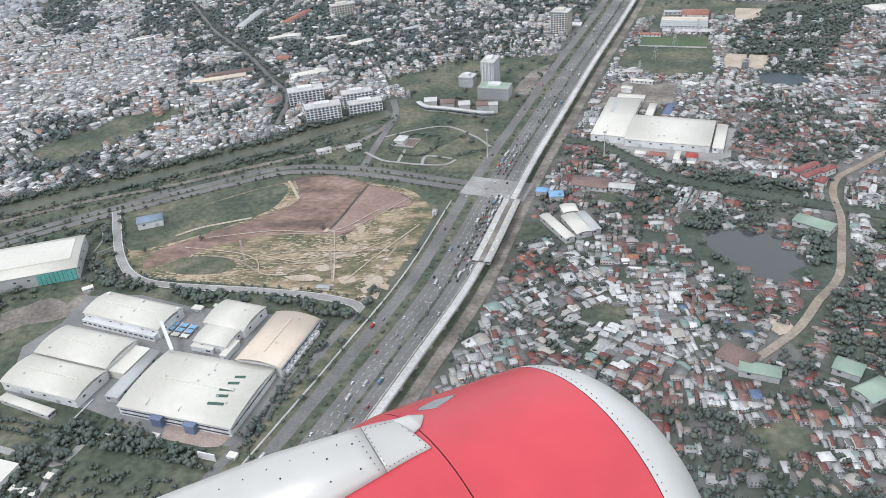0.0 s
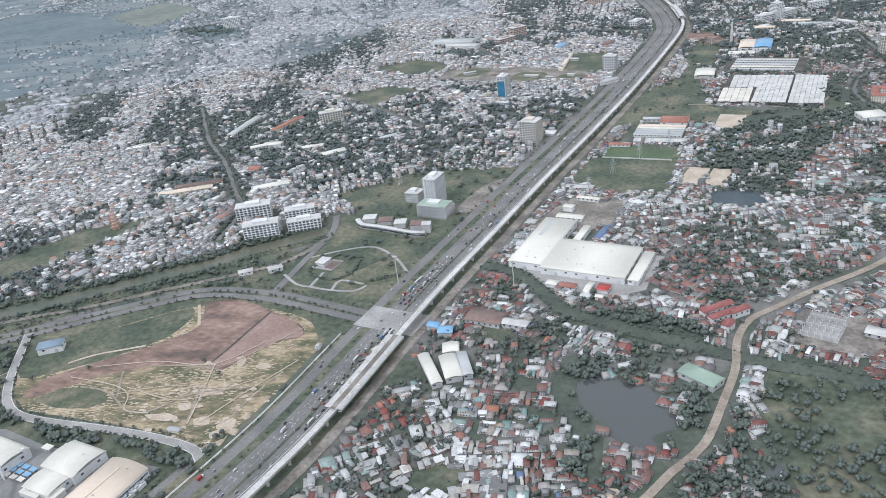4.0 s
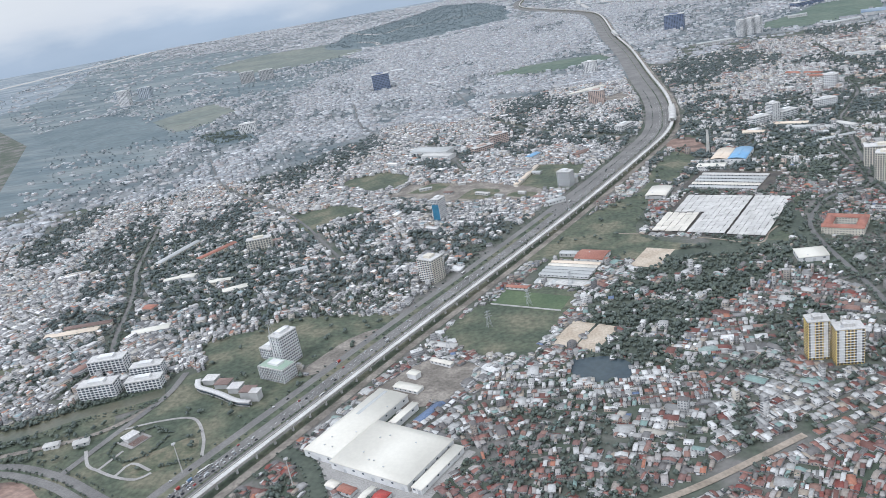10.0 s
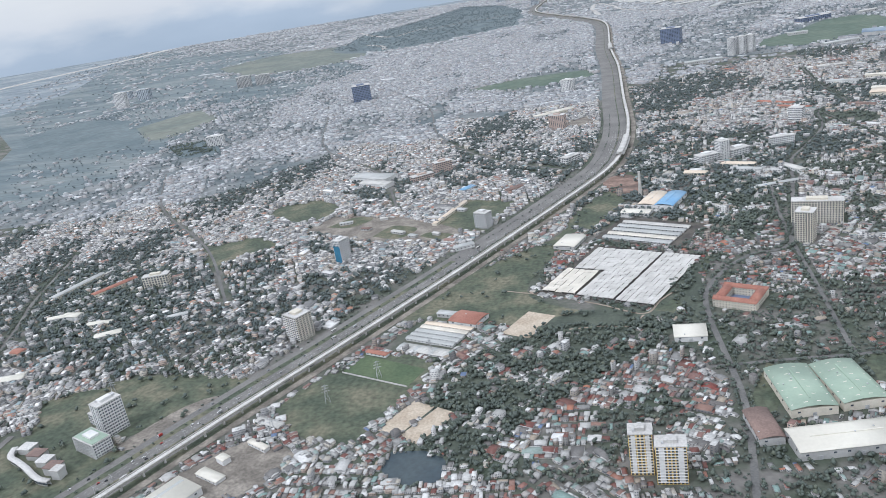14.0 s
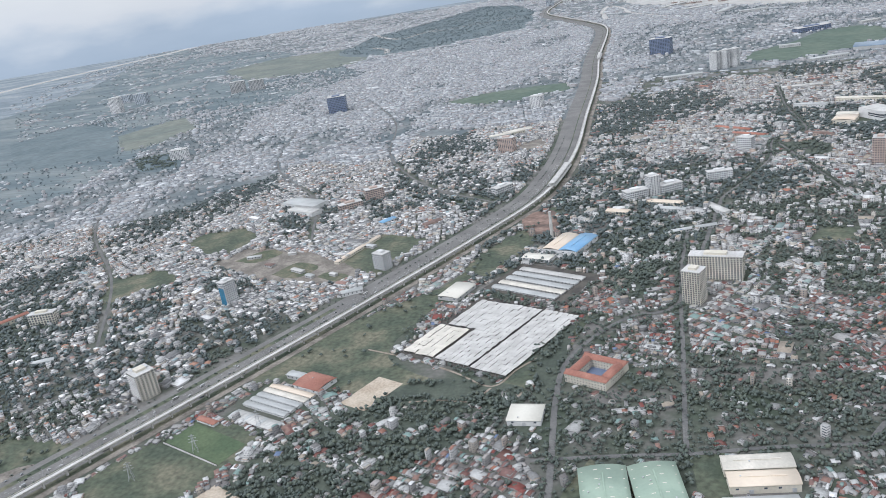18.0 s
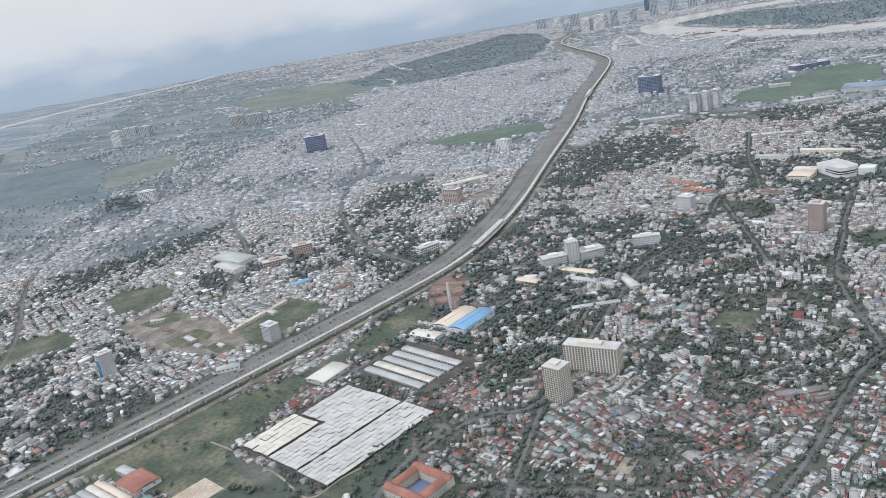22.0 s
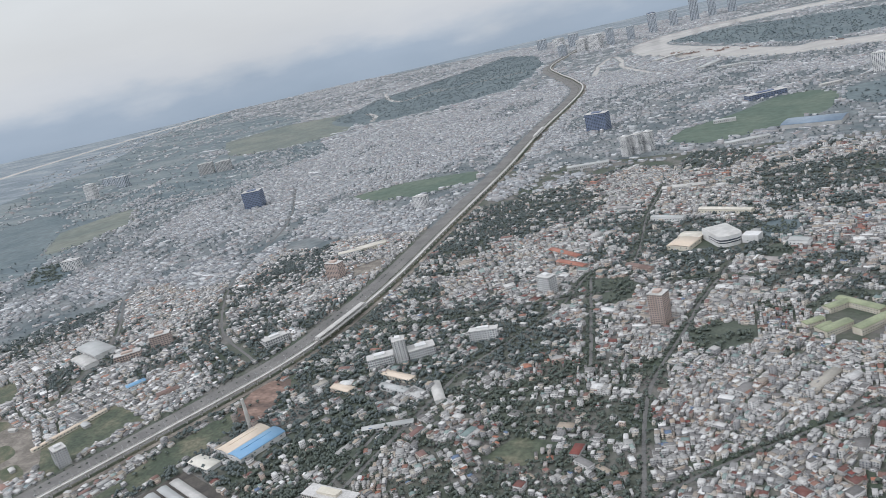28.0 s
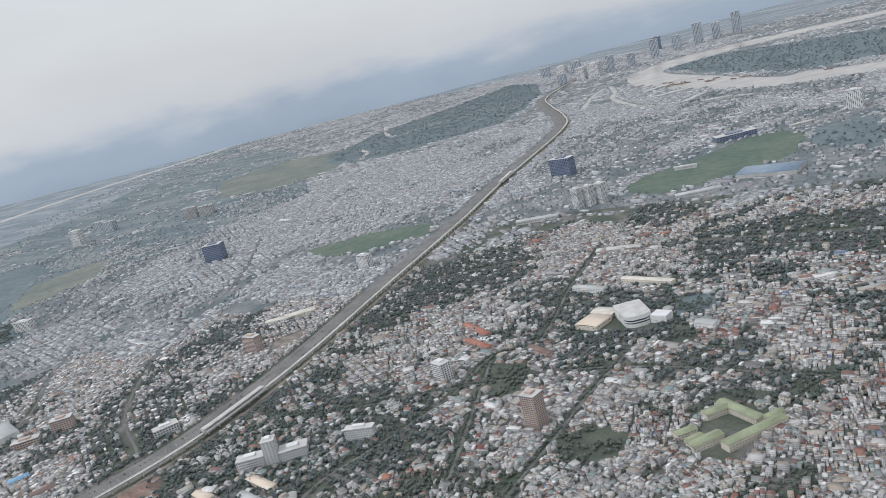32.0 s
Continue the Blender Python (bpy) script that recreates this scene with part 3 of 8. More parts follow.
GRASS = [[(-62, 602), (1, 637), (85, 636), (78, 604), (38, 563), (20, 540), (-18, 545)], [(150, 640), (160, 676), (212, 657), (206, 625)],
         [(139, 639), (150, 650), (208, 628), (203, 612), (189, 566), (153, 573), (123, 598)], [(186, 790), (235, 860), (262, 870), (253, 760), (343, 732), (380, 826), (365, 734), (308, 699), (233, 714), (166, 721)],
         [(212, 800), (252, 880), (300, 1075), (309, 1061), (283, 955), (252, 850), (200, 775)], [(-300, 505), (-252, 560), (-200, 580), (-215, 540), (-270, 480)],
         [(-10, 402), (0, 408), (-2, 380), (-10, 372)], [(478, 1868), (490, 1950), (559, 2025), (625, 2140), (690, 2155), (726, 2095), (712, 1960), (645, 1880), (552, 1825)],
         [(-1196, 1745), (-1172, 1932), (-960, 1850), (-860, 1730), (-673, 1527), (-764, 1441), (-897, 1492)], [(-836, 1719), (-773, 1881), (-625, 1725), (-656, 1550)], [(-60, 1735), (20, 1800), (160, 1822), (181, 1750), (95, 1690), (0, 1690)],
         [(-1340, 2870), (-1220, 3100), (-900, 3120), (-660, 2710), (-760, 2490), (-1005, 2510)], [(530, 965), (545, 990), (570, 985), (560, 960)], [(205, 350), (260, 335), (300, 300), (240, 235), (200, 262), (188, 300)], [(-100, 1000), (-103, 1031), (-51, 1045), (-17, 1018), (-10, 975), (-44, 962)], [(-85, 996), (-71, 1038), (-3, 1010), (-32, 979)], [(410, 660), (400, 620), (405, 605), (412, 610), (418, 650)], [(459, 668), (475, 673), (479, 629), (469, 618)], [(125, 922), (140, 1012), (198, 990), (181, 935), (180, 903)],
         [(256, 917), (276, 992), (292, 1002), (305, 973), (289, 923), (279, 894)], [(-119, 899), (-72, 927), (-29, 895), (-66, 856), (-86, 844)]]
WOODS = [[(222, 553), (221, 649), (284, 726), (345, 731), (362, 707), (306, 625), (259, 550)], [(369, 1067), (453, 988), (446, 956), (400, 851), (374, 908), (360, 941)],
         [(374, 818), (378, 721), (367, 713), (359, 777)], [(-202, 747), (-245, 858), (-121, 849), (-58, 766), (-67, 696), (-101, 663)],
         [(300, 1080), (330, 1180), (430, 1190), (460, 1100), (370, 1070)], [(185, 322), (190, 330), (186, 300), (178, 300)], [(85, 352), (98, 352), (102, 340), (90, 340)],
         [(-578, 1467), (-496, 1487), (-403, 1374), (-474, 1365)],
         [(-1000, 3480), (-880, 3868), (-820, 4500), (-560, 4200), (-330, 3650), (-217, 2989), (-437, 2800), (-610, 2700), (-900, 2950)], [(150, 3650), (330, 3800), (900, 3500), (860, 2900), (660, 2930), (460, 3140)],
         [(569, 944), (582, 985), (604, 991), (632, 958), (641, 910), (631, 884), (596, 880), (578, 905)], [(-330, 310), (-225, 318), (-235, 300), (-205, 215), (-330, 200)], [(-175, 218), (-152, 224), (-150, 190), (-180, 170)],
         [(116, 369), (133, 360), (122, 350), (117, 341), (121, 324), (130, 312), (118, 301), (109, 325), (106, 352)], [(118, 312), (127, 306), (122, 282), (112, 283)], [(168, 342), (182, 333), (162, 291), (147, 306), (162, 313)],
         [(123, 410), (149, 411), (180, 393), (186, 380), (169, 384), (142, 400)], [(153, 280), (163, 286), (183, 306), (196, 288), (190, 230), (150, 205), (140, 236), (146, 262)],
         [(-213, 384), (-197, 352), (-170, 333), (-131, 320), (-95, 311), (-57, 297), (-56, 290), (-94, 302), (-131, 309), (-160, 323), (-178, 328), (-196, 334)],
         [(-205, 236), (-190, 239), (-152, 229), (-128, 222), (-96, 205), (-99, 200), (-130, 212), (-152, 218), (-185, 226)],
         [(735, 2130), (827, 2171), (840, 1937), (742, 2010)], [(658, 1384), (672, 1416), (695, 1409), (697, 1366), (670, 1360)], [(668, 1326), (681, 1342), (697, 1320), (696, 1299), (675, 1303)],
         [(519, 1269), (556, 1272), (571, 1236), (568, 1218), (545, 1202)], [(627, 1148), (649, 1167), (676, 1155), (681, 1123), (655, 1117), (633, 1124)], [(709, 1189), (730, 1219), (764, 1215), (764, 1200), (733, 1202), (715, 1178)]]
WOODS.append([tuple(q_) for q_ in CANAL[8:] + side_of(CANAL)[8:] * 7.5] + [tuple(q_) for q_ in (CANAL[8:] + side_of(CANAL)[8:] * 17.5)[::-1]])
LOTS = [[(-18, 935), (-9, 979), (86, 962), (165, 905), (147, 887), (72, 891)], [(192, 1342), (213, 1382), (238, 1343), (214, 1312)], [(36, 548), (58, 600), (78, 612), (60, 560)],
        [(92, 520), (120, 565), (160, 555), (150, 520), (120, 510)], [(225, 372), (233, 402), (262, 392), (262, 362), (240, 360)]]
SAND = [quad(212.9, 593.6, 15.8, 33.7, -22), quad(228.3, 587.4, 14.6, 34.2, -24), quad(262, 712, 22, 36, -20)]
RIVER = [[(37, 3537), (174, 3218), (476, 2836), (619, 2722), (819, 2671), (1400, 2650), (1400, 2790), (825, 2817), (677, 2889), (611, 2871), (446, 3109), (161, 3580),
          (266, 3812), (418, 3910), (900, 4050), (900, 4180), (398, 4128), (228, 4080), (70, 3947), (0, 3698)]]
FAR_RIVER = smooth_line([(-2760, 2500), (-2849, 2913), (-2890, 3286), (-2852, 3684), (-2760, 4200), (-2800, 4850)], 60.0)
CREEKS = [smooth_line(c_, 20.0) for c_ in ([(-1092, 3678), (-920, 3400), (-765, 3230), (-735, 3340), (-700, 3460)], [(-690, 3360), (-520, 3440), (-365, 3520)], [(-786, 3008), (-690, 2900), (-627, 2769)],
                                           [(60, 2960), (5, 3235), (-6, 3450), (60, 3300), (125, 3069), (251, 2836), (319, 2764)])]
REGION = [(150, 150), (310, 320), (470, 500), (620, 660), (740, 840), (880, 1070), (900, 2100), (1000, 4950), (-3400, 4950), (-2200, 2650), (-1020, 1620), (-600, 980), (-345, 520), (-240, 330), (-330, 190), (-60, 110)]
HALLS = [  # name, centre, length, depth, turn, eaves, rise, roof, wall, label
    ("factory_hall", -111.7, 244.3, 51, 35.2, -18.5, 4.6, 1.6, "white_metal", "white_wall", "white-roofed factory hall with green marks on its curved roof"),
    ("factory_hall", -83.6, 272.4, 21.3, 34.2, -19.8, 5.0, 1.8, "cream_metal", "white_wall", "factory hall with a peach-coloured curved roof"),
    ("factory_hall", -156.4, 300.1, 43.6, 17.2, -23.0, 5.2, 1.6, "white_metal", "white_wall", "long white factory hall with a curved roof"),
    ("factory_hall", -168.8, 274.6, 39.1, 19.5, -21.2, 5.4, 1.7, "white_metal", "white_wall", "white factory hall with a curved roof and side annex"),
    ("factory_hall", -175.7, 256.3, 39.8, 18.5, -21.2, 4.6, 1.6, "white_metal", "white_wall", "white factory hall with a curved roof beside a yard"),
    ("factory_shed", -142.7, 257.1, 6.0, 29.7, -17, 3.0, 0.5, "grey_metal", "grey_wall", "narrow grey-green roofed factory shed"),
    ("factory_hall", -107, 292.6, 21.2, 18.1, -22, 4.6, 1.6, "white_metal", "white_wall", "small white factory hall with a curved roof"),
    ("factory_hall", -111.8, 278.9, 16.5, 12.9, -21, 4.0, 1.0, "white_metal", "white_wall", "low white factory block with a curved roof"),
    ("canopy_roof", -181.5, 241.9, 27.6, 3.5, -25, 2.6, 0.3, "white_metal", "grey_wall", "long narrow white canopy beside the factory"),
    ("warehouse", -224.7, 349.5, 47.4, 33.9, 14, 6.8, 1.2, "white_metal", "grey_wall", "pale-roofed warehouse with a teal netted front"),
    ("office_block", -177.3, 391.1, 13.6, 8.0, 18, 4.0, 0.3, "blue_grey_roof", "white_wall", "small white office block with a blue-grey roof"),
    ("distribution_warehouse", 132.0, 464.2, 50.4, 39.5, -21.3, 4.4, 0.35, "white_metal", "white_wall", "huge white flat-roofed distribution warehouse"),
    ("warehouse_wing", 103.6, 491.4, 21.2, 64.3, -21.3, 4.5, 0.3, "white_metal", "white_wall", "long white roofed wing of the distribution warehouse"),
    ("loading_bay", 159.6, 452.8, 6.0, 36.5, -21.3, 3.0, 0.2, "white_metal", "white_wall", "low white loading bay along the warehouse end"),
    ("warehouse_annex", 127.8, 500.2, 4.2, 21.0, -21.3, 3.8, 0.2, "white_metal", "white_wall", "narrow white annex behind the warehouse"),
    ("factory_hall", 423.8, 626.6, 22.8, 42.7, 14, 4.8, 1.6, "green_metal", "cream_wall", "factory hall with a ribbed pale green roof"),
    ("factory_hall", 447.8, 633.2, 22.7, 40.5, 17, 4.8, 1.6, "green_metal", "cream_wall", "factory hall with a weathered green roof"),
    ("factory_hall", 490, 662, 32, 11, 11.6, 4.2, 1.0, "sheet_cream", "cream_wall", "factory hall with a pale cream roof"),
    ("factory_hall", 492.5, 649.5, 31, 11, 11.6, 4.2, 1.0, "cream_metal", "cream_wall", "factory hall with a pale yellow roof"),
    ("factory_shed", 492, 632, 32, 9.5, 12, 3.6, 0.8, "grey_metal", "grey_wall", "long dark grey factory shed"),
    ("warehouse", 440, 583.3, 50, 20, 15, 4.8, 1.2, "white_metal", "grey_wall", "long warehouse with a pale roof"),
    ("warehouse", 404, 592, 12, 26, 15, 4.0, 1.2, "brown_roof", "grey_wall", "brown-roofed shed beside the long warehouse"),
    ("market_hall", 368.2, 694.5, 19.4, 17, 4.6, 3.4, 0.4, "white_metal", "white_wall", "white-roofed hall among trees"),
    ("open_shed", 268.3, 864.7, 18.6, 28, -14, 3.0, 0.8, "white_metal", "grey_wall", "broad white-roofed shed beside the nursery"),
    ("workshop_hall", 331.7, 964.7, 16.2, 38, -16, 4.0, 1.4, "cream_metal", "white_wall", "hall with a pale yellow roof"),
    ("workshop_hall", 348.2, 960.2, 17, 40, -17, 4.2, 1.6, "blue_metal", "white_wall", "hall with a bright blue curved roof"),
    ("workshop_hall", 217.2, 718.9, 22.9, 18, -17, 3.0, 1.2, "terracotta", "white_wall", "low hall with an orange tiled roof"),
    ("school_block", -150.8, 734.8, 17.4, 9, -1, 3.4, 0.8, "white_metal", "white_wall", "school block with a white roof"),
    ("event_hall", 591.7, 1349.9, 24.6, 26, -17, 4.4, 1.0, "cream_metal", "cream_wall", "low cream-roofed hall beside the arena"),
    ("depot_hall", 695.7, 1868, 84, 48, -11, 6, 1.2, "blue_grey_roof", "grey_wall", "long depot with blue and white roof bays"),
    ("workshop_hall", 47, 356.7, 5.2, 27, 22, 3, .6, "white_metal", "grey_wall", "long narrow pale tin workshop beside the highway"),
    ("workshop_hall", 57.2, 358, 8.2, 20, 16, 3, .8, "white_metal", "grey_wall", "pale tin workshop beside the highway"),
    ("workshop_hall", 64, 360.3, 4.6, 20, 15, 2.8, .5, "grey_metal", "grey_wall", "grey tin lean-to workshop beside the highway"),
    ("workshop_hall", 55.7, 374.5, 8, 8.6, 6, 3, .6, "white_metal", "grey_wall", "small square tin workshop beside the highway"),
    ("workshop_hall", 174, 344.5, 18.5, 9, -44, 3, .8, "green_metal", "grey_wall", "pale green shed beside the pond"),
    ("workshop_hall", -31, 215, 16, 7, -20, 3, .8, "cream_metal", "cream_wall", "cream roofed shed beside the viaduct"),
    ("workshop_hall", 104.5, 246.5, 13, 11, -45, 3, 0.8, "brown_roof", "grey_wall", "dark red roofed hall among houses"),
    ("workshop_hall", 110.5, 238, 15, 6.5, -23, 3, 0.8, "green_metal", "grey_wall", "pale green roofed hall among houses"),
    ("workshop_hall", 144, 236.5, 10, 8, -38, 3, 0.8, "green_metal", "grey_wall", "green roofed workshop in a yard"),
    ("workshop_hall", 148, 223, 14, 9, 25, 3, 0.8, "green_metal", "grey_wall", "green roofed workshop among sheds"),
]
TOWERS = [  # name, x, y, width, depth, height, turn, wall, label, floors, bays
    ("office_tower", 25, 571, 10, 16, 22, -20, "white_wall", "white office tower with dark window strips", 11, 6),
    ("office_podium", 27, 551, 22, 12, 9, -20, "white_wall", "white office podium with tall fins and a green roof", 5, 14),
    ("office_annex", 8, 580, 11, 10, 7.5, -20, "white_wall", "low white annex beside the office tower", 4, 6),
    ("apartment_block", -113, 566, 26, 11, 11, 14, "white_wall", "white six-storey apartment block with balconies", 6, 9),
    ("apartment_block", -96, 532, 25, 11, 10.5, 14, "white_wall", "white six-storey apartment block beside the canal", 6, 9),
    ("apartment_block", -74, 556, 22, 9, 10, 14, "white_wall", "white stepped apartment block", 6, 8),
    ("apartment_block", -67, 541, 24, 9, 7.7, 14, "white_wall", "white four-storey apartment block", 4, 9),
    ("apartment_tower", 94, 697, 15, 14, 19, -25, "cream_wall", "cream apartment tower beside the highway", 12, 6),
    ("office_tower", 64, 845, 9, 12, 22, -20, "white_wall", "office tower with a blue glass front", 12, 5),
    ("office_tower", 178, 921, 14, 10, 15, -22, "white_wall", "white mid-rise beside the highway", 8, 7),
    ("school_block", -110, 803, 24, 9, 11, 20, "cream_wall", "cream school building with a tall end", 5, 9),
    ("apartment_tower", 186, 1318, 22, 11, 20, -10, "orange_wall", "pink and white apartment tower", 12, 8),
    ("apartment_block", 71, 1138, 22, 12, 13, 38, "orange_wall", "salmon apartment block with a stepped roof", 6, 8),
    ("apartment_block", 55, 1104, 28, 11, 7, 42, "orange_wall", "low salmon apartment block", 3, 10),
    ("office_block", 229, 1138, 24, 11, 7, 58, "white_wall", "white three-storey block beside the highway", 3, 9),
    ("apartment_tower", 158, 1606, 22, 12, 20, -10, "white_wall", "white apartment tower beside the highway", 12, 8),
    ("hospital_wing", 380.5, 1092.5, 23, 12, 8.5, 33, "white_wall", "white hospital wing with rows of windows", 4, 12),
    ("hospital_wing", 411.5, 1110.5, 23, 14, 8.5, 36, "white_wall", "white hospital wing with ribbon windows", 4, 12),
    ("hospital_tower", 396.5, 1101, 11, 11, 20, 33, "white_wall", "white hospital tower with a striped front", 12, 7),
    ("apartment_tower", 348, 556, 11, 9, 22.5, 5, "yellow_wall", "yellow and white apartment tower", 14, 6),
    ("apartment_tower", 362, 550, 14, 9, 20.5, 5, "yellow_wall", "yellow and white apartment slab", 13, 8),
    ("apartment_tower", 451, 851, 13, 12, 24, -20, "cream_wall", "tall beige apartment tower above low houses", 15, 7),
    ("apartment_slab", 464, 893, 38, 11, 18, -8, "cream_wall", "wide beige apartment slab", 12, 18),
    ("office_block", 483, 1242, 16, 11, 17, -25, "white_wall", "white blank-sided office block", 8, 7),
    ("school_block", 458, 1141, 25, 8, 9.5, 15, "white_wall", "white school block with a blue-grey roof", 5, 11),
    ("apartment_slab", 430, 1800, 14, 11, 31, -30, "white_wall", "white high-rise slab in a row", 18, 7),
    ("apartment_slab", 446, 1808, 14, 11, 31, -30, "white_wall", "white high-rise slab in a row", 18, 7),
    ("apartment_slab", 462, 1817, 14, 11, 31, -30, "white_wall", "white high-rise slab in a row", 18, 7),
    ("glass_tower", -287, 1747, 36, 24, 33, 20, "navy_wall", "broad dark blue glass block", 10, 12),
    ("apartment_tower", 605, 1165, 13, 12, 27, -15, "orange_wall", "salmon and cream apartment tower", 16, 6),
    ("tower_block", -1165, 2095, 30, 22, 42, 10, "white_wall", "pale grey tower block far off", 18, 8),
    ("tower_block", -447, 1440, 30, 16, 17, 20, "white_wall", "broad white block among trees", 8, 10),
    ("tower_block", -850, 2230, 40, 20, 30, 25, "grey_wall", "grey distant tower block", 14, 10),
    ("tower_block", -795, 2240, 40, 20, 27, 25, "grey_wall", "grey distant tower block", 14, 10),
    ("glass_tower", 315, 2060, 42, 22, 33, -10, "navy_wall", "dark blue glass slab", 12, 12),
    ("depot_block", 605, 2162, 72, 22, 9, 28, "navy_wall", "long dark violet-blue depot block", 3, 14),
    ("tower_block", -192, 3926, 50, 40, 60, -10, "white_wall", "distant white riverside tower", 24, 10),
    ("tower_block", -260, 3960, 40, 40, 50, -10, "white_wall", "distant white riverside tower", 22, 8),
    ("tower_block", -519, 4438, 50, 30, 44, -10, "white_wall", "distant white riverside tower", 18, 8),
    ("tower_block", -116, 4700, 39, 30, 63, 5, "navy_wall", "distant dark riverside tower", 24, 7),
    ("tower_block", -330, 3900, 34, 26, 46, 8, "hazy_wall", "riverside tower toned pale for haze", 16, 6),
    ("tower_block", -150, 4010, 30, 26, 70, 8, "hazy_wall", "tall riverside tower toned pale for haze", 20, 6),
    ("tower_block", -80, 4080, 30, 26, 56, 8, "hazy_wall", "riverside tower toned pale for haze", 18, 6),
    ("tower_block", -20, 4250, 36, 26, 80, 8, "hazy_wall", "tall riverside tower toned pale for haze", 22, 6),
    ("tower_block", 40, 4420, 36, 26, 66, 8, "hazy_wall", "riverside tower toned pale for haze", 18, 6),
    ("tower_block", 120, 4500, 40, 30, 95, 8, "hazy_wall", "tall riverside tower toned pale for haze", 24, 6),
    ("tower_block", 190, 4560, 36, 30, 75, 8, "hazy_wall", "riverside tower toned pale for haze", 20, 6),
    ("tower_block", 270, 4620, 40, 30, 100, 8, "hazy_wall", "tall riverside tower toned pale for haze", 24, 6),
    ("tower_block", -400, 4300, 44, 30, 60, 8, "hazy_wall", "riverside tower toned pale for haze", 18, 6),
    ("tower_block", -620, 4480, 44, 30, 50, 8, "hazy_wall", "riverside tower toned pale for haze", 16, 6),
    ("tower_block", -1190, 2230, 36, 22, 30, 8, "hazy_wall", "block beyond the marsh toned pale for haze", 12, 6),
    ("tower_block", -1320, 2300, 50, 22, 22, 8, "hazy_wall", "broad block beyond the marsh toned pale for haze", 9, 8),
    ("tower_block", 796, 2262, 26, 16, 34, -10, "white_wall", "white distant tower block", 16, 8),
]
OPEN_A = [(-345, 300), (-225, 312), (-183, 338), (-203, 416), (-262, 388), (-345, 340)]
OPEN_B = [(-52, 298), (-12, 369), (2, 408), (14, 400), (-18, 300), (-60, 222), (-95, 205)]
OPEN_C = [(-42, 506), (-40, 560), (30, 560), (50, 548), (30, 478), (10, 500)]
OPEN_D = [(-262, 392), (-140, 452), (-66, 452), (-66, 505), (-110, 500), (-230, 438), (-300, 400)]
OPEN_E = [(-208, 418), (-140, 446), (-104, 455), (-62, 445), (-3, 420), (-12, 372), (-27, 409), (-61, 428), (-103, 435), (-141, 418), (-190, 391)]
MARSH = [(-640, 1000), (-520, 1250), (-640, 1700), (-480, 2300), (-800, 2700), (-1300, 3300), (-3400, 4950), (-2300, 2650), (-1100, 1620)]
BLOCKED = [quad(h[1], h[2], h[3], h[4], h[5], 3.0) for h in HALLS] + [quad(t_[1], t_[2], t_[3], t_[4], t_[6], 3.0) for t_ in TOWERS]
GROVE = [(-137, 813), (-39, 764), (29, 737), (80, 705), (80, 667), (58, 640), (0, 628), (-80, 640), (-150, 720)]
WOODS.append(GROVE)
OPEN_WOODS = [GROVE, WOODS[0], WOODS[1], WOODS[3], WOODS[4], WOODS[17], WOODS[10]]
BLOCKED += [FIELD, POND, PARK] + GRASS + [w_ for w_ in WOODS if w_ not in OPEN_WOODS] + LOTS + SAND + RIVER
BLOCKED += [quad(317, 795, 90, 96, -19), quad(333, 885, 76, 58, -21), quad(197, 692, 50, 42, -17), quad(400, 744, 34, 34, -20), quad(626, 1356, 52, 46, 0), quad(745, 1162, 46, 66, -26), [(-215, 330), (-60, 300), (-50, 235), (-90, 205), (-215, 225)],
            quad(40, 520, 60, 18, 10), OPEN_A, OPEN_B, OPEN_C, OPEN_D, OPEN_E]


def built_on(P, margin=1.5):
    """True where roads, fields, water or large buildings leave no room for houses."""
    r = off_line(P, VIADUCT + side_of(VIADUCT) * 13, 24 + margin)
    for line, w_ in ((BOULEVARD, 9), (CANAL, 15), (BANK, 10), (LOOP, 5), (SPUR, 6), (DIRT_ROAD, 4), (RAIL, 5), (AVENUE, 5), (EAST_ROAD, 5)):
        r |= off_line(P, line, w_ + margin)
    for line in STREETS:
        r |= off_line(P, line, 3.5 + margin)
    r |= off_line(P, FAR_RIVER, 70)
    for line in CREEKS:
        r |= off_line(P, line, 14)
    for poly in BLOCKED:
        r |= inside(P, poly)
    return r


CLEARINGS = [[(47, 288), (60, 292), (71, 286), (63, 274), (45, 278)], [(131, 260), (140, 262), (141, 254), (130, 252)],
             [(71, 399), (86, 397), (87, 385), (71, 383)], [(23, 366), (37, 368), (40, 356), (30, 347)], [(96, 208), (112, 214), (118, 200), (100, 192)]]
OPEN_F = [(-60, 447), (-54, 490), (-46, 532), (30, 520), (48, 470), (38, 436), (4, 417)]
APRON = [(168, 472), (175, 469), (165.8, 448.2), (159.4, 430), (140, 423), (104, 440), (82, 462), (100, 500), (120, 485)]
RED_LOT = [(283, 1013), (277, 1052), (304, 1063), (320, 1003), (304, 992)]
DARK_POND = [(216, 561), (234, 563), (250, 554), (249, 538), (232, 534), (216, 545)]
BLOCKED += [OPEN_F, APRON, RED_LOT, DARK_POND]
FACTORY_LAND = [(-235, 328), (-205, 336), (-170, 334), (-50, 298), (-92, 200), (-100, 150), (-240, 150), (-225, 260)]
BLOCKED += CLEARINGS + [FACTORY_LAND]

# ---- ground ----
bm_ = bmesh.new()
bmesh.ops.create_grid(bm_, x_segments=2, y_segments=2, size=9000)
tagged(new("ground", done("ground", bm_, M["ground"])), "grey-green town ground between the houses", "ground", kind="structure")


SHEETS = [0]


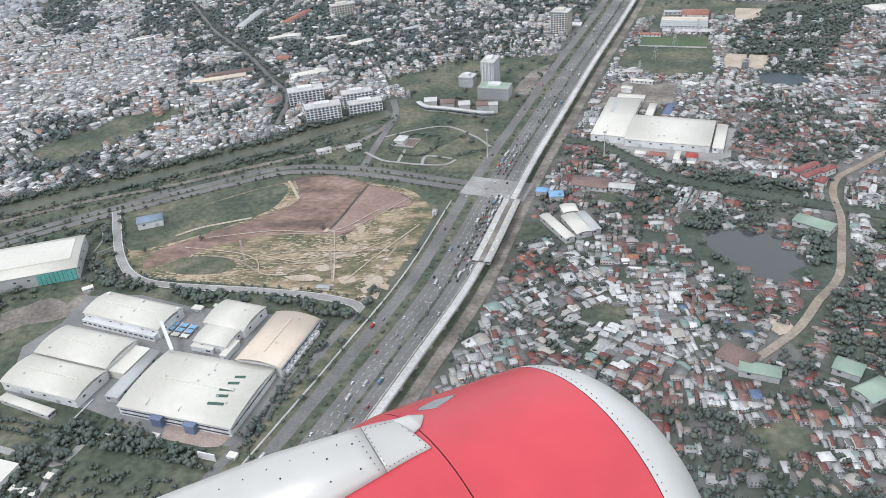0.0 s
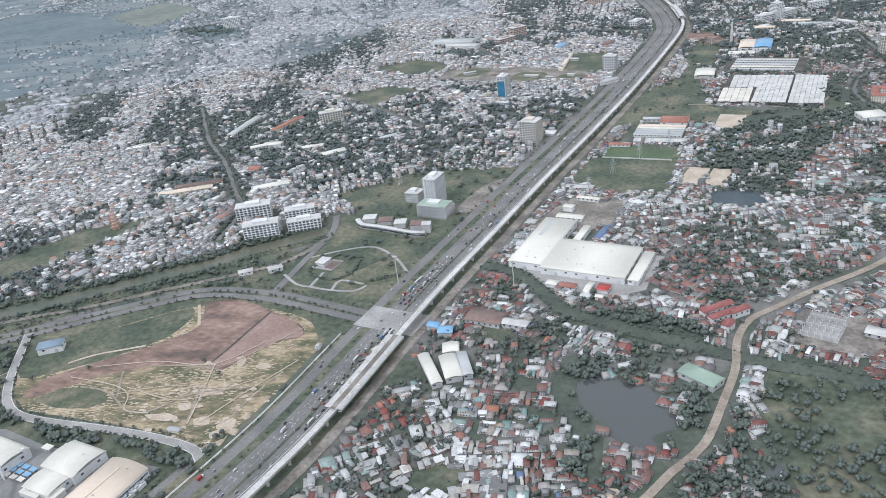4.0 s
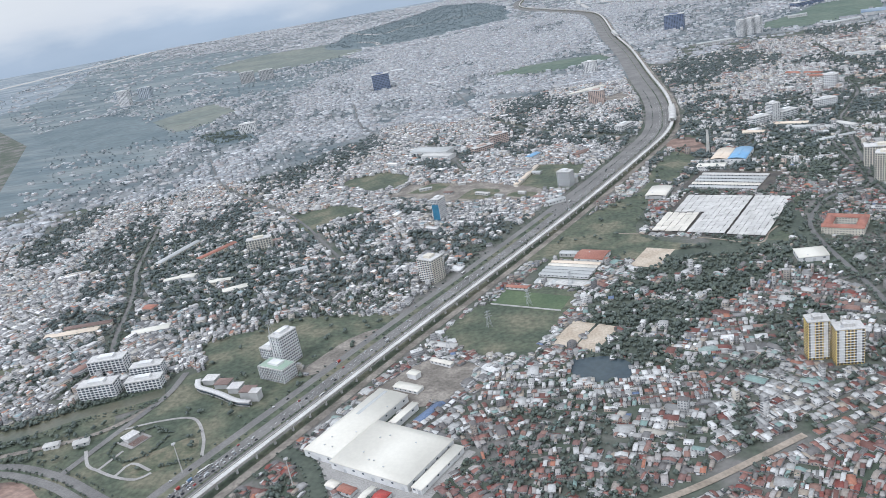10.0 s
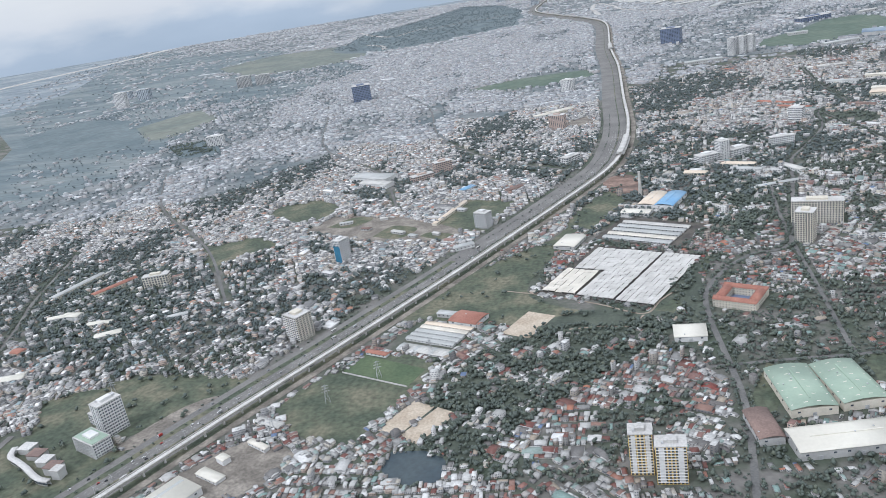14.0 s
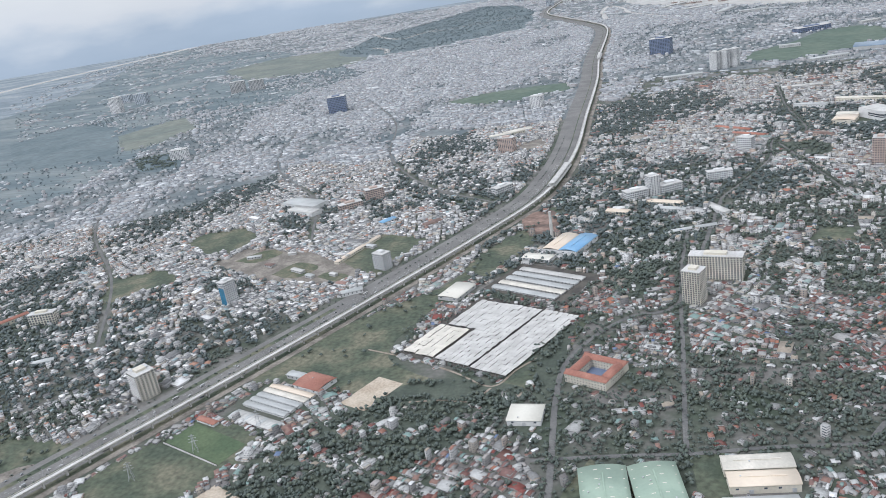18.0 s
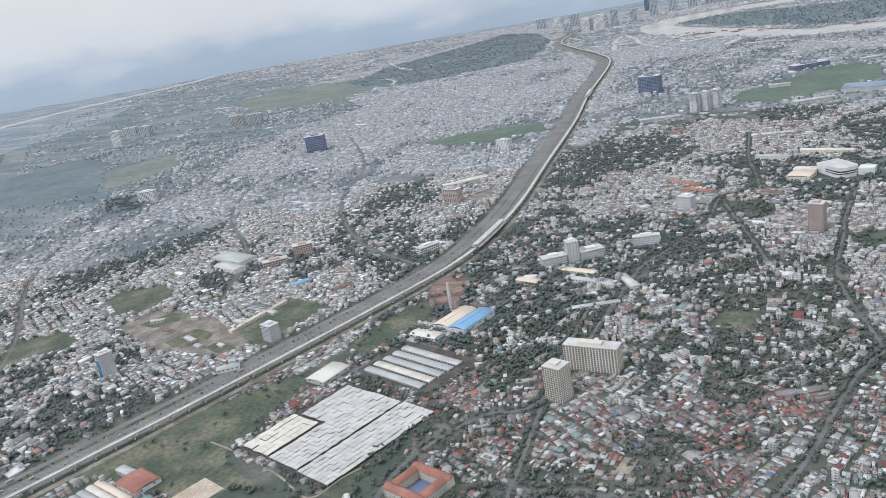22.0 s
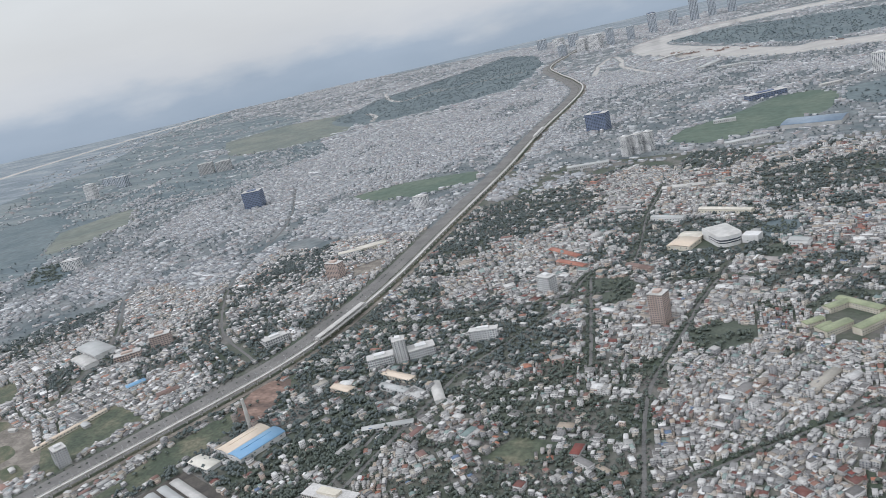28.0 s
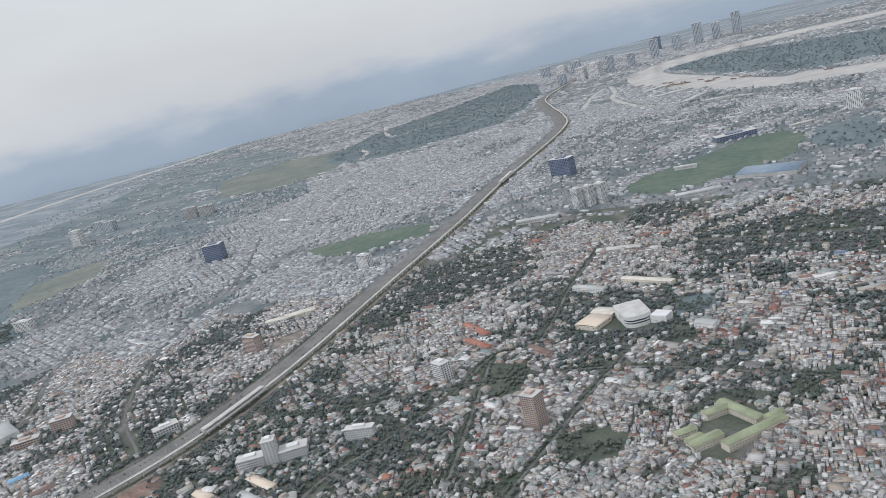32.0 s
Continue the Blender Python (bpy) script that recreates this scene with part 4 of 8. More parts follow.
def sheet(name, pts, z, mat, label, category, soft=True):
    SHEETS[0] += 1
    z = 0.02 + 0.0035 * min(SHEETS[0], 30) + 0.0012 * max(0, SHEETS[0] - 30)
    return tagged(part(name, patch(name, pts, z, M[mat], soft)), label, category, kind="structure")


sheet("far_town_ground", [(-20, 1250), (-330, 1050), (-560, 1010), (-1000, 1600), (-2200, 2650), (-3400, 4940), (1100, 4940), (1000, 2300), (880, 1760), (430, 1780), (210, 1790), (230, 1500)], 0.02, "town_hazed", "dark ground between distant houses with haze in its colour", "ground", False)
sheet("field", FIELD, 0.06, "dry_grass", "cleared building land with dry grass and pale sand", "field")
sheet("field_grass", [(-190, 390), (-141, 417), (-108, 432), (-111, 400), (-150, 374), (-180, 364)], 0.10, "grass", "green corner of the cleared land", "grass")
sheet("field_grass", [(-160, 343), (-135, 335), (-118, 340), (-125, 350), (-148, 353)], 0.10, "verge", "green corner of the cleared land", "grass")
sheet("open_grass", OPEN_A, 0.05, "grass", "rough grass round the warehouse", "grass")
sheet("open_grass", OPEN_B, 0.05, "grass", "grass between the fields and highway", "grass")
sheet("open_grass", OPEN_C, 0.05, "grass", "grass round the curved pavilion", "grass")
sheet("open_grass", OPEN_D, 0.05, "grass", "grass between boulevard and canal", "grass")
sheet("open_grass", OPEN_E, 0.03, "grass", "grass between boulevard and cleared land", "grass")
sheet("open_grass", OPEN_F, 0.05, "grass", "grass round the park between canal and highway", "grass", False)
sheet("warehouse_apron", APRON, 0.05, "paving", "pale concrete apron round the warehouse", "pavement", False)
sheet("marsh", MARSH, 0.015, "marsh", "blue-green marsh beyond the town with haze in its colour", "ground", False)
sheet("distant_plain", [(-8500, 1200), (-1700, 1900), (-1900, 2700), (-2900, 4400), (-3200, 5200), (-3200, 8900), (-8500, 8900)], 0.02, "plain_hazed", "marshy plain far beyond the town with haze in its pale colour", "ground", False)
sheet("distant_plain", [(-3150, 4930), (8500, 4930), (8500, 8900), (-3150, 8900)], 0.02, "plain_hazed", "plain beyond the river with haze in its pale colour", "ground", False)
sheet("red_earth", RED_EARTH, 0.12, "red_earth", "freshly graded red-brown earth in the cleared land", "earth")
sheet("graded_earth", [(-56.2, 422.9), (-43.1, 413.2), (-31.1, 402.5), (-31.3, 395.2), (-45.2, 391.5), (-53.5, 378.0), (-62.8, 369.2), (-73.6, 370.1)], 0.12, "pink_earth", "smooth pinkish graded earth beside a trench", "earth")
for g_ in [[(-61.1, 376.6), (-56.9, 377.4), (-54.0, 370.4), (-57.1, 367.5)], [(-48.5, 368.4), (-43.6, 371.1), (-38.7, 367.2), (-43.2, 364.5)], [(-51.2, 319.3), (-47.9, 324.9), (-42.0, 323.7), (-42.3, 315.8), (-47.8, 315.8)], [(-52.6, 314.2), (-48.6, 315.9), (-46.8, 312.3), (-50.2, 309.9)], [(-47.2, 308.5), (-42.3, 311.9), (-43.9, 304.5)], [(-77.4, 337.2), (-71.2, 338.0), (-69.7, 332.7), (-75.0, 332.2)], [(-64.7, 324.8), (-57.3, 326.7), (-55.1, 321.1), (-61.8, 319.9)], [(-91.7, 329.0), (-79.4, 329.9), (-72.4, 324.8), (-84.6, 324.1)], [(-75.7, 347.3), (-66.2, 349.2), (-56.0, 344.5), (-67.0, 342.8)]]:
    sheet("sand_patch", g_, 0.12, "sand", "pale spilled sand on the cleared land", "earth")
sheet("pond", POND, 0.05, "water", "dark still pond among trees", "water")
sheet("park", PARK, 0.08, "grass", "park lawn between canal and highway", "lawn")
sheet("park_meadow", [(-28, 457), (-12, 472), (1.6, 484), (12, 475), (8.6, 461), (-10.5, 447)], 0.08, "verge", "dry tan meadow in the park", "grass")
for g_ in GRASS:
    sheet("grass_field", g_, 0.05, "grass" if g_[0][1] < 1100 else "wood_hazed" if g_[0][0] == -1196 else "far_meadow" if g_[0][0] > -100 else "grass_hazed", "rough green grassland", "grass")
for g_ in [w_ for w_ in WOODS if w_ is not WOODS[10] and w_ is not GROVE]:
    sheet("wooded_ground", g_, 0.04, "wood_floor" if g_[0][1] < 1350 else "wood_hazed", "dark ground beneath trees", "ground")
sheet("dark_pond", DARK_POND, 0.07, "dark_pond", "dark blue weedy pond behind the houses", "water")
sheet("red_lot", RED_LOT, 0.07, "red_earth", "bare red-brown earth beside the viaduct", "earth")
for g_ in LOTS:
    sheet("bare_lot", g_, 0.07, "dirt", "bare brown building lot", "earth")
for g_ in ([(0, 945), (20, 973), (45, 966), (30, 940)], [(66, 908), (78, 938), (108, 926), (98, 900)], [(118, 902), (126, 914), (154, 902), (144, 892)], [(108, 970), (125, 1000), (140, 990), (128, 960)]):
    sheet("rough_grass", g_, 0.08, "verge", "weedy grass growing over a building lot", "grass")
for g_ in SAND:
    sheet("sand_lot", g_, 0.10, "sand", "pale levelled sand lot", "earth", False)
for g_ in RIVER:
    sheet("river", g_, 0.05, "river", "broad silty river in a bend", "water")
sheet("factory_lawn", FACTORY_LAND, 0.02, "grass", "rough lawn round the factory", "lawn")
sheet("factory_yard", [(-188, 322), (-160, 320), (-131, 307), (-66, 291), (-74, 258), (-90, 214), (-120, 221), (-157, 240), (-196, 252), (-203, 284), (-192, 300)], 0.05, "yard", "grey concrete yard round the factory halls", "pavement", False)
sheet("bare_lot", [(-226, 311), (-216, 317), (-206, 323), (-195, 316), (-191, 328), (-187, 326), (-191, 306), (-199, 302), (-209, 301), (-219, 296)], 0.07, "dirt", "churned pale brown earth beside the factory", "earth")
sheet("forecourt", [(-121, 227), (-114, 231), (-93, 221), (-97, 215), (-103, 215), (-121, 221)], 0.11, "brick_paving", "pinkish paved forecourt before the factory", "pavement", False)
for g_ in CLEARINGS:
    sheet("clearing", g_, 0.05, "grass", "small grassy clearing among houses", "grass")
sheet("sand_lot", [(122, 274), (131, 276), (134, 266), (127, 261)], 0.1, "sand", "pale levelled sand lot", "earth")
sheet("pond", [(166, 288), (173, 296), (175, 287), (165, 283)], 0.12, "water", "small still pond beside a track", "water")
sheet("pond", [(178, 277), (195, 288), (192, 277), (182, 273)], 0.12, "water", "small still pond among trees", "water")


def strip(name, line, a, b, z, mat, label, category, thick=0.0):
    SHEETS[0] += 1
    if z < 0.5:                                                          # every road lies over the ground sheets
        z = 0.22 + (z - 0.05) * 0.4 + 0.0012 * (SHEETS[0] % 60)
    return tagged(part(name, ribbon(line, a, b, z, thick, M[mat], name)), label, category, kind="structure")


strip("canal", CANAL, -6, 6, 0.05, "canal", "green-brown canal between earth banks", "water")
strip("far_river", FAR_RIVER, -45, 45, 0.05, "river", "pale river on the far edge of the plain", "water")
for c_ in CREEKS:
    strip("creek", c_, -9, 9, 0.05, "river", "pale winding creek among trees", "water")
strip("canal_bank", CANAL, 6, 17, 0.09, "grass", "overgrown canal bank", "grass")
strip("canal_bank", CANAL, -14, -6, 0.09, "grass", "overgrown canal bank", "grass")
strip("bank_path", BANK, -2.2, 2.2, 0.14, "dirt", "brown earth track along the canal", "path")
strip("boulevard", BOULEVARD, -6.5, 6.5, 0.12, "asphalt", "grey boulevard with a planted median", "road")
strip("kerb", LOOP, -2.5, -2, 0.2, "concrete", "pale kerb along the side road", "kerb")
strip("kerb", LOOP, 2, 2.5, 0.2, "concrete", "pale kerb along the side road", "kerb")
strip("median", BOULEVARD, -0.9, 0.9, 0.25, "grass", "planted strip in the boulevard", "median")
strip("loop_road", LOOP, -2, 2, 0.16, "paving", "curved side road lined with trees", "road")
strip("spur_road", SPUR, -2.4, 2.4, 0.2, "asphalt", "road crossing the canal", "road")
strip("dirt_road", DIRT_ROAD, -1.9, 1.9, 0.1, "earth_road", "winding pale earth road", "road")
strip("railway_bank", RAIL, -5, 5, 0.08, "wood_floor", "overgrown railway bank", "grass")
strip("railway_bed", RAIL, -1.2, 1.2, 0.1, "dark_soil", "brown single-track railway bed", "railway")
for o_ in (-.42, .42):
    strip("rail", RAIL, o_ - .06, o_ + .06, 0.2, "brown_roof", "rusty steel rail of the single track", "rail")
strip("trench", smooth_line([(-56.3, 423.7), (-62.4, 405.9), (-69.6, 383.4), (-75.2, 369.7)], 4.0), -.7, .7, 0.09, "dark_soil", "dark trench across the graded earth", "earth")
for q_ in ([(-106.0, 435.6), (-102.1, 426.1), (-96.3, 411.2)], [(-159.2, 376.4), (-147.3, 383.8), (-135.9, 387.2), (-120.1, 391.5)]):
    strip("sand_scar", smooth_line(q_, 4.0), -.9, .9, 0.09, "sand", "pale scraped edge of the graded earth", "earth")
for q_ in [[(-137.8, 353.7), (-125.1, 350.4), (-115.5, 344.3), (-105.3, 334.6), (-95.1, 330.4), (-86.3, 334.0)], [(-121.6, 367.4), (-117.6, 355.0), (-113.5, 344.1)], [(-72.0, 353.5), (-68.2, 334.8), (-66.3, 315.6)], [(-106.2, 370.8), (-85.8, 370.3), (-67.5, 365.8)], [(-30.6, 362.1), (-37.2, 348.9), (-42.0, 337.6), (-45.6, 325.4)], [(-86.3, 334.0), (-75.2, 344.3), (-56.4, 348.1), (-43.7, 349.6)]]:
    strip("land_track", smooth_line(q_, 4.0), -.6, .6, 0.08, "earth_road", "pale wheel track over the cleared land", "path")
for q_ in ([(233, 769), (270, 758), (307, 742), (338, 726), (348, 747), (358, 763)], [(291, 704), (313, 708), (330, 708), (338, 724)]):
    strip("field_track", smooth_line(q_, 5.0), -.8, .8, 0.1, "earth_road", "pale earth track across the field", "path")
strip("avenue", AVENUE, -2.0, 2.0, 0.12, "asphalt", "straight grey town avenue", "road")
strip("east_road", EAST_ROAD, -1.8, 1.8, 0.12, "street", "winding town road", "road")
for s_ in STREETS:
    strip("street", s_, -1.4, 1.4, 0.1, "street", "narrow town street", "road")
strip("highway", VIADUCT, 2.6, 11.6, 0.15, "asphalt", "near carriageway of the highway", "road")
NEARER = VIADUCT[VIADUCT[:, 1] < 830]
FURTHER = VIADUCT[VIADUCT[:, 1] > 815]
strip("highway_median", FURTHER, 11.6, 13.0, 0.1, "grass", "weedy median of the highway", "median")
strip("highway", FURTHER, 22.0, 27.0, 0.1, "asphalt", "outer lanes of the highway", "road")
strip("highway_median", NEARER, 11.6, 13.0, 0.35, "grass", "planted median of the highway", "median")
strip("highway", VIADUCT, 13.0, 22.0, 0.15, "asphalt", "far carriageway of the highway", "road")
strip("verge", NEARER, 22.0, 27.0, 0.2, "grass", "grass verge between highway and service road", "grass")
strip("service_road", VIADUCT, 27.0, 33.0, 0.15, "asphalt", "service road beside the highway", "road")
strip("service_road", VIADUCT, -9.0, -3.2, 0.12, "dirt", "dusty service road beside the viaduct", "road")
strip("viaduct_ground", VIADUCT, -3.2, 2.6, 0.18, "grass", "grass strip beneath the viaduct", "grass")
tagged(part("crossing", patch("crossing", quad(19, 408, 38, 22, -22), 0.4, M["paving"], False)), "wide paved crossroads of highway and boulevard", "road", kind="structure")

# ---- viaduct ----
viaduct = tagged(new("metro_viaduct"), "pale concrete metro viaduct on single piers", "viaduct")
_n = side_of(VIADUCT)
part("deck", ribbon(VIADUCT, -2.1, 2.1, 5.0, 0.8, M["viaduct_concrete"], "deck"), viaduct)
part("parapet", ribbon(VIADUCT, 1.9, 2.15, 5.6, 0.7, M["viaduct_concrete"], "parapet"), viaduct)
part("parapet", ribbon(VIADUCT, -2.15, -1.9, 5.6, 0.7, M["viaduct_concrete"], "parapet"), viaduct)
part("track_bed", ribbon(VIADUCT, -1.5, 1.5, 5.12, 0.1, M["concrete"], "track_bed"), viaduct)


def pier_me():
    bm = bmesh.new()
    bmesh.ops.create_cone(bm, cap_ends=True, segments=10, radius1=0.8, radius2=0.7, depth=3.6, matrix=Matrix.Translation((0, 0, 1.8)))
    top = bmesh.ops.create_cube(bm, size=1.0, matrix=Matrix.Translation((0, 0, 3.85)) @ Matrix.Diagonal((1.2, 3.4, 0.7, 1)))["verts"]
    for v in top:
        if v.co.z < 3.85:
            v.co.y *= 0.45
    return done("pier", bm, M["concrete"])


pier = pier_me()
_len = np.concatenate([[0], np.cumsum(np.linalg.norm(np.diff(VIADUCT, axis=0), axis=1))])
for s in np.arange(20, min(_len[-1], 1900), 14.0):
    x, y = np.interp(s, _len, VIADUCT[:, 0]), np.interp(s, _len, VIADUCT[:, 1])
    x2, y2 = np.interp(s + 1, _len, VIADUCT[:, 0]), np.interp(s + 1, _len, VIADUCT[:, 1])
    part("pier", pier, viaduct, m=pose(x, y, 0.0, 0, 0, math.degrees(math.atan2(y2 - y, x2 - x))))

# ---- houses beyond counting ----
PATH = np.array([(0, 0), (230, 120), (470, 310), (640, 480), (860, 680)], float)


def away(P):
    d = np.full(len(P), 1e9)
    for a, b in zip(PATH[:-1], PATH[1:]):
        e = b - a
        t = np.clip(((P - a) @ e) / (e @ e), 0, 1)
        d = np.minimum(d, np.linalg.norm(P - a - t[:, None] * e, axis=1))
    return d


def house_mesh(name, x, y, w, d, h, rot, gable, roof_mat, wall_mat):
    """Many small houses in one mesh: flat roofs or gables, open below."""
    n = len(x)
    c, s = np.cos(rot), np.sin(rot)
    sx = np.array([-1, 1, 1, -1, -1, 1, 1, -1, -1, 1]) * 0.5
    sy = np.array([-1, -1, 1, 1, -1, -1, 1, 1, 0, 0]) * 0.5
    lx, ly = w[:, None] * sx, d[:, None] * sy
    z = np.zeros((n, 10))
    z[:, 4:8] = h[:, None]
    rise = np.where(gable, np.minimum(0.13 * d, 1.1), 0.0)
    z[:, 8:] = (h + rise)[:, None]
    V = np.stack([x[:, None] + lx * c[:, None] - ly * s[:, None], y[:, None] + lx * s[:, None] + ly * c[:, None], z], 2).reshape(-1, 3)
    base = np.arange(n)[:, None] * 10
    walls = np.array([[0, 1, 5, 4], [1, 2, 6, 5], [2, 3, 7, 6], [3, 0, 4, 7]])
    Q = [(base[:, :, None] + walls[None]).reshape(-1, 4)]
    qm = [np.zeros(n * 4, int)]
    kf, kg = np.where(~gable)[0], np.where(gable)[0]
    Q.append(base[kf] + np.array([4, 5, 6, 7]))
    qm.append(np.ones(len(kf), int))
    Q.append((base[kg][:, :, None] + np.array([[4, 5, 9, 8], [6, 7, 8, 9]])[None]).reshape(-1, 4))
    qm.append(np.ones(len(kg) * 2, int))
    Tt = (base[kg][:, :, None] + np.array([[5, 6, 9], [7, 4, 8]])[None]).reshape(-1, 3)
    me = mesh_of(name, V, np.concatenate(Q), Tt, np.concatenate(qm), np.zeros(len(Tt), int), [wall_mat, roof_mat])
    return me


# districts: each has its own street grid, house size and share of trees
DIST = []
for R0, R1, cell, pitch in ((0, 520, 46, (2.35, 5.4)), (520, 1050, 80, (3.5, 6.2)), (1050, 2300, 180, (5.2, 7.6)), (2300, 5200, 420, (11.0, 15))):
    gx, gy = np.meshgrid(np.arange(-3500, 1100, cell), np.arange(80, 5000, cell))
    C = np.stack([gx.ravel(), gy.ravel()], 1) + rng.uniform(-0.4, 0.4, (gx.size, 2)) * cell
    dd = away(C)
    for c_ in C[(dd >= R0) & (dd < R1)]:
        DIST.append((c_[0], c_[1], cell, *pitch))
DIST = np.array(DIST)
DIST = DIST[inside(DIST[:, :2], np.array(REGION)) | (away(DIST[:, :2]) < 420)]
LEAFY = [(450, 760, 980, 1420, -0.10), (280, 480, 1200, 1700, -0.08), (215, 330, 380, 540, -0.2), (-430, -100, 430, 720, -0.2), (500, 800, 800, 1150, 0.10), (450, 650, 660, 900, 0.05), (60, 215, 380, 640, -0.22), (300, 480, 470, 720, 0.15), (280, 560, 1000, 1350, -0.05), (560, 960, 900, 1900, 0.03), (-420, 250, 840, 1750, -0.12), (-20, 60, 150, 420, -0.08), (60, 120, 200, 380, -0.14), (140, 300, 480, 700, -0.09), (100, 320, 400, 640, -0.08), (280, 560, 1000, 1300, 0.02), (240, 640, 1380, 1900, -0.04), (400, 640, 480, 900, 0.04),
         (-260, 70, 600, 830, 0.14), (60, 150, 620, 830, 0.08), (640, 930, 950, 1330, -0.03), (500, 900, 1200, 1750, -0.09), (-1200, -300, 900, 1700, 0.1), (150, 290, 330, 480, 0.06), (290, 420, 520, 720, 0.08),
         (-300, -120, 560, 700, -0.05), (640, 900, 1350, 2300, 0.06)]


def greenness(P):
    """Share of trees among the houses, from broad and fine drifts."""
    d = away(P)
    grow = np.clip(d / 900, 1.0, 2.4)
    g = np.array([noise.noise((x / 170, y / 170, 3.3)) + 0.6 * noise.noise((x / k, y / k, 9.1)) + 0.3 * noise.noise((x / k * 2.6, y / k * 2.6, 2.2)) for x, y, k in zip(P[:, 0], P[:, 1], 45 * grow)])
    for x0, x1, y0, y1, more in LEAFY:
        g = g + more * 1.2 * ((P[:, 0] > x0) & (P[:, 0] < x1) & (P[:, 1] > y0) & (P[:, 1] < y1))
    g = g + 0.16 * ((P[:, 0] > 300) & (P[:, 1] > 1500))
    far = np.clip((d - 700) / 900, 0, 1)
    g = g + far * 0.75 * np.array([noise.noise((x / 520, y / 900, 1.7)) for x, y in P])
    g = g + 0.07 * ((P[:, 1] > 480) & (P[:, 0] > np.where(P[:, 1] > 880, 290, 130)) & (P[:, 1] < 2400))
    g = g + 0.30 * np.clip((-700 - P[:, 0]) / 700, 0, 1) + 0.12 * np.clip((-350 - P[:, 0]) / 400, 0, 1) * (P[:, 1] < 1500)
    return 0.03 + 0.85 / (1 + np.exp(-9.0 * (0.24 + 1.5 * g - 0.40)))


H_ALL = {"near": [], "mid": [], "far": [], "last": []}
TREES = []
for k, (cx, cy, cell, pa, pb) in enumerate(DIST):
    near = DIST[np.abs(DIST[:, 0] - cx) + np.abs(DIST[:, 1] - cy) < 6 * cell]
    rot = radians(-22) + rng.choice([0, 0, 0.25, -0.3, 0.5, 0.8, 1.57]) + rng.normal(0, 0.14)
    R_ = cell * 1.05
    base_pa = pa
    if pa < 5:                                                           # narrow tube houses, villas or long sheds, quarter by quarter
        f_ = rng.choice([0.85, 1.0, 1.0, 1.2, 1.4]) if pa < 3 else rng.choice([0.88, 1.0, 1.1])
        pa, pb = pa * f_, pb * rng.uniform(0.85, 1.1)
    aa, bb = np.arange(-R_, R_, pa), np.arange(-R_, R_, pb)
    aa = aa + np.floor(np.arange(len(aa)) / 11) * pa * 0.6               # a lane after every eleven houses
    A, B = np.meshgrid(aa, bb)
    row = np.arange(len(bb))[:, None] * np.ones_like(A)
    B = B + np.where(row % 2 == 0, 0.14 * pb, -0.14 * pb)                # back to back, an alley between pairs
    A = A + rng.normal(0, 0.14 * pa, A.shape)
    B = B + rng.normal(0, 0.09 * pb, A.shape)
    A, B = A.ravel(), B.ravel()
    P = np.stack([cx + A * math.cos(rot) - B * math.sin(rot), cy + A * math.sin(rot) + B * math.cos(rot)], 1)
    own = np.hypot(P[:, 0] - cx, P[:, 1] - cy)
    for o in near:
        P_d = np.hypot(P[:, 0] - o[0], P[:, 1] - o[1])
        keep_ = own <= P_d + 1e-6
        P, own = P[keep_], own[keep_]
    P = P[inside(P, REGION)]
    if len(P) == 0:
        continue
    P = P[~built_on(P)]
    if len(P) == 0:
        continue
    share = greenness(P)
    for w_ in OPEN_WOODS:
        k_ = inside(P, w_)
        if not k_.any():
            continue
        clump = np.array([noise.noise((x / 16, y / 16, 6.6)) for x, y in P[k_]])
        share[k_] = np.clip(1.5 * clump, -0.5, 0.3) + 0.80 if w_ in (WOODS[0], WOODS[1]) else 0.7 if w_ in (WOODS[17], WOODS[10], WOODS[3], GROVE) else 0.6
    leafy = rng.uniform(0, 1, len(P)) < share
    bare = leafy & (rng.uniform(0, 1, len(P)) < (0.10 if base_pa < 5 else 0.80 if base_pa < 9 else 0.985))
    wet = inside(P, MARSH)
    if wet.any():
        leafy |= wet & (rng.uniform(0, 1, len(P)) < 0.72 + 0.5 * np.array([noise.noise((x / 120, y / 420, 7.7)) for x, y in P]))
        bare |= wet & leafy & (rng.uniform(0, 1, len(P)) < 0.7)
    t_ = P[leafy & ~bare]
    TREES.append(np.c_[t_, np.full(len(t_), base_pa)])
    P = P[~leafy]
    n = len(P)
    if n == 0:
        continue
    east = P[:, 0] > np.interp(P[:, 1], VIADUCT[:, 1][:200], VIADUCT[:, 0][:200])
    low = east & (P[:, 1] < 900)
    w = 0.93 * pa * np.exp(rng.normal(0.0, 0.24, n))
    d = pb * rng.uniform(0.55, 1.0, n)
    low_near = low & (P[:, 1] < 480)
    d = np.where(low_near, pb * rng.uniform(0.55, 1.3, n), d)
    w = np.where(low_near, w * rng.uniform(0.75, 1.3, n), w)
    big = rng.uniform(0, 1, n) < np.where(low_near, 0.17, 0.11)
    w[big] *= rng.uniform(1.3, 2.5, big.sum())
    hulk = ~low_near & (rng.uniform(0, 1, n) < np.where(east, 0.035, 0.02))             # small factories, schools and blocks among the houses
    w[hulk], d[hulk] = w[hulk] * rng.uniform(2.2, 4.5, hulk.sum()), d[hulk] * rng.uniform(1.3, 1.9, hulk.sum())
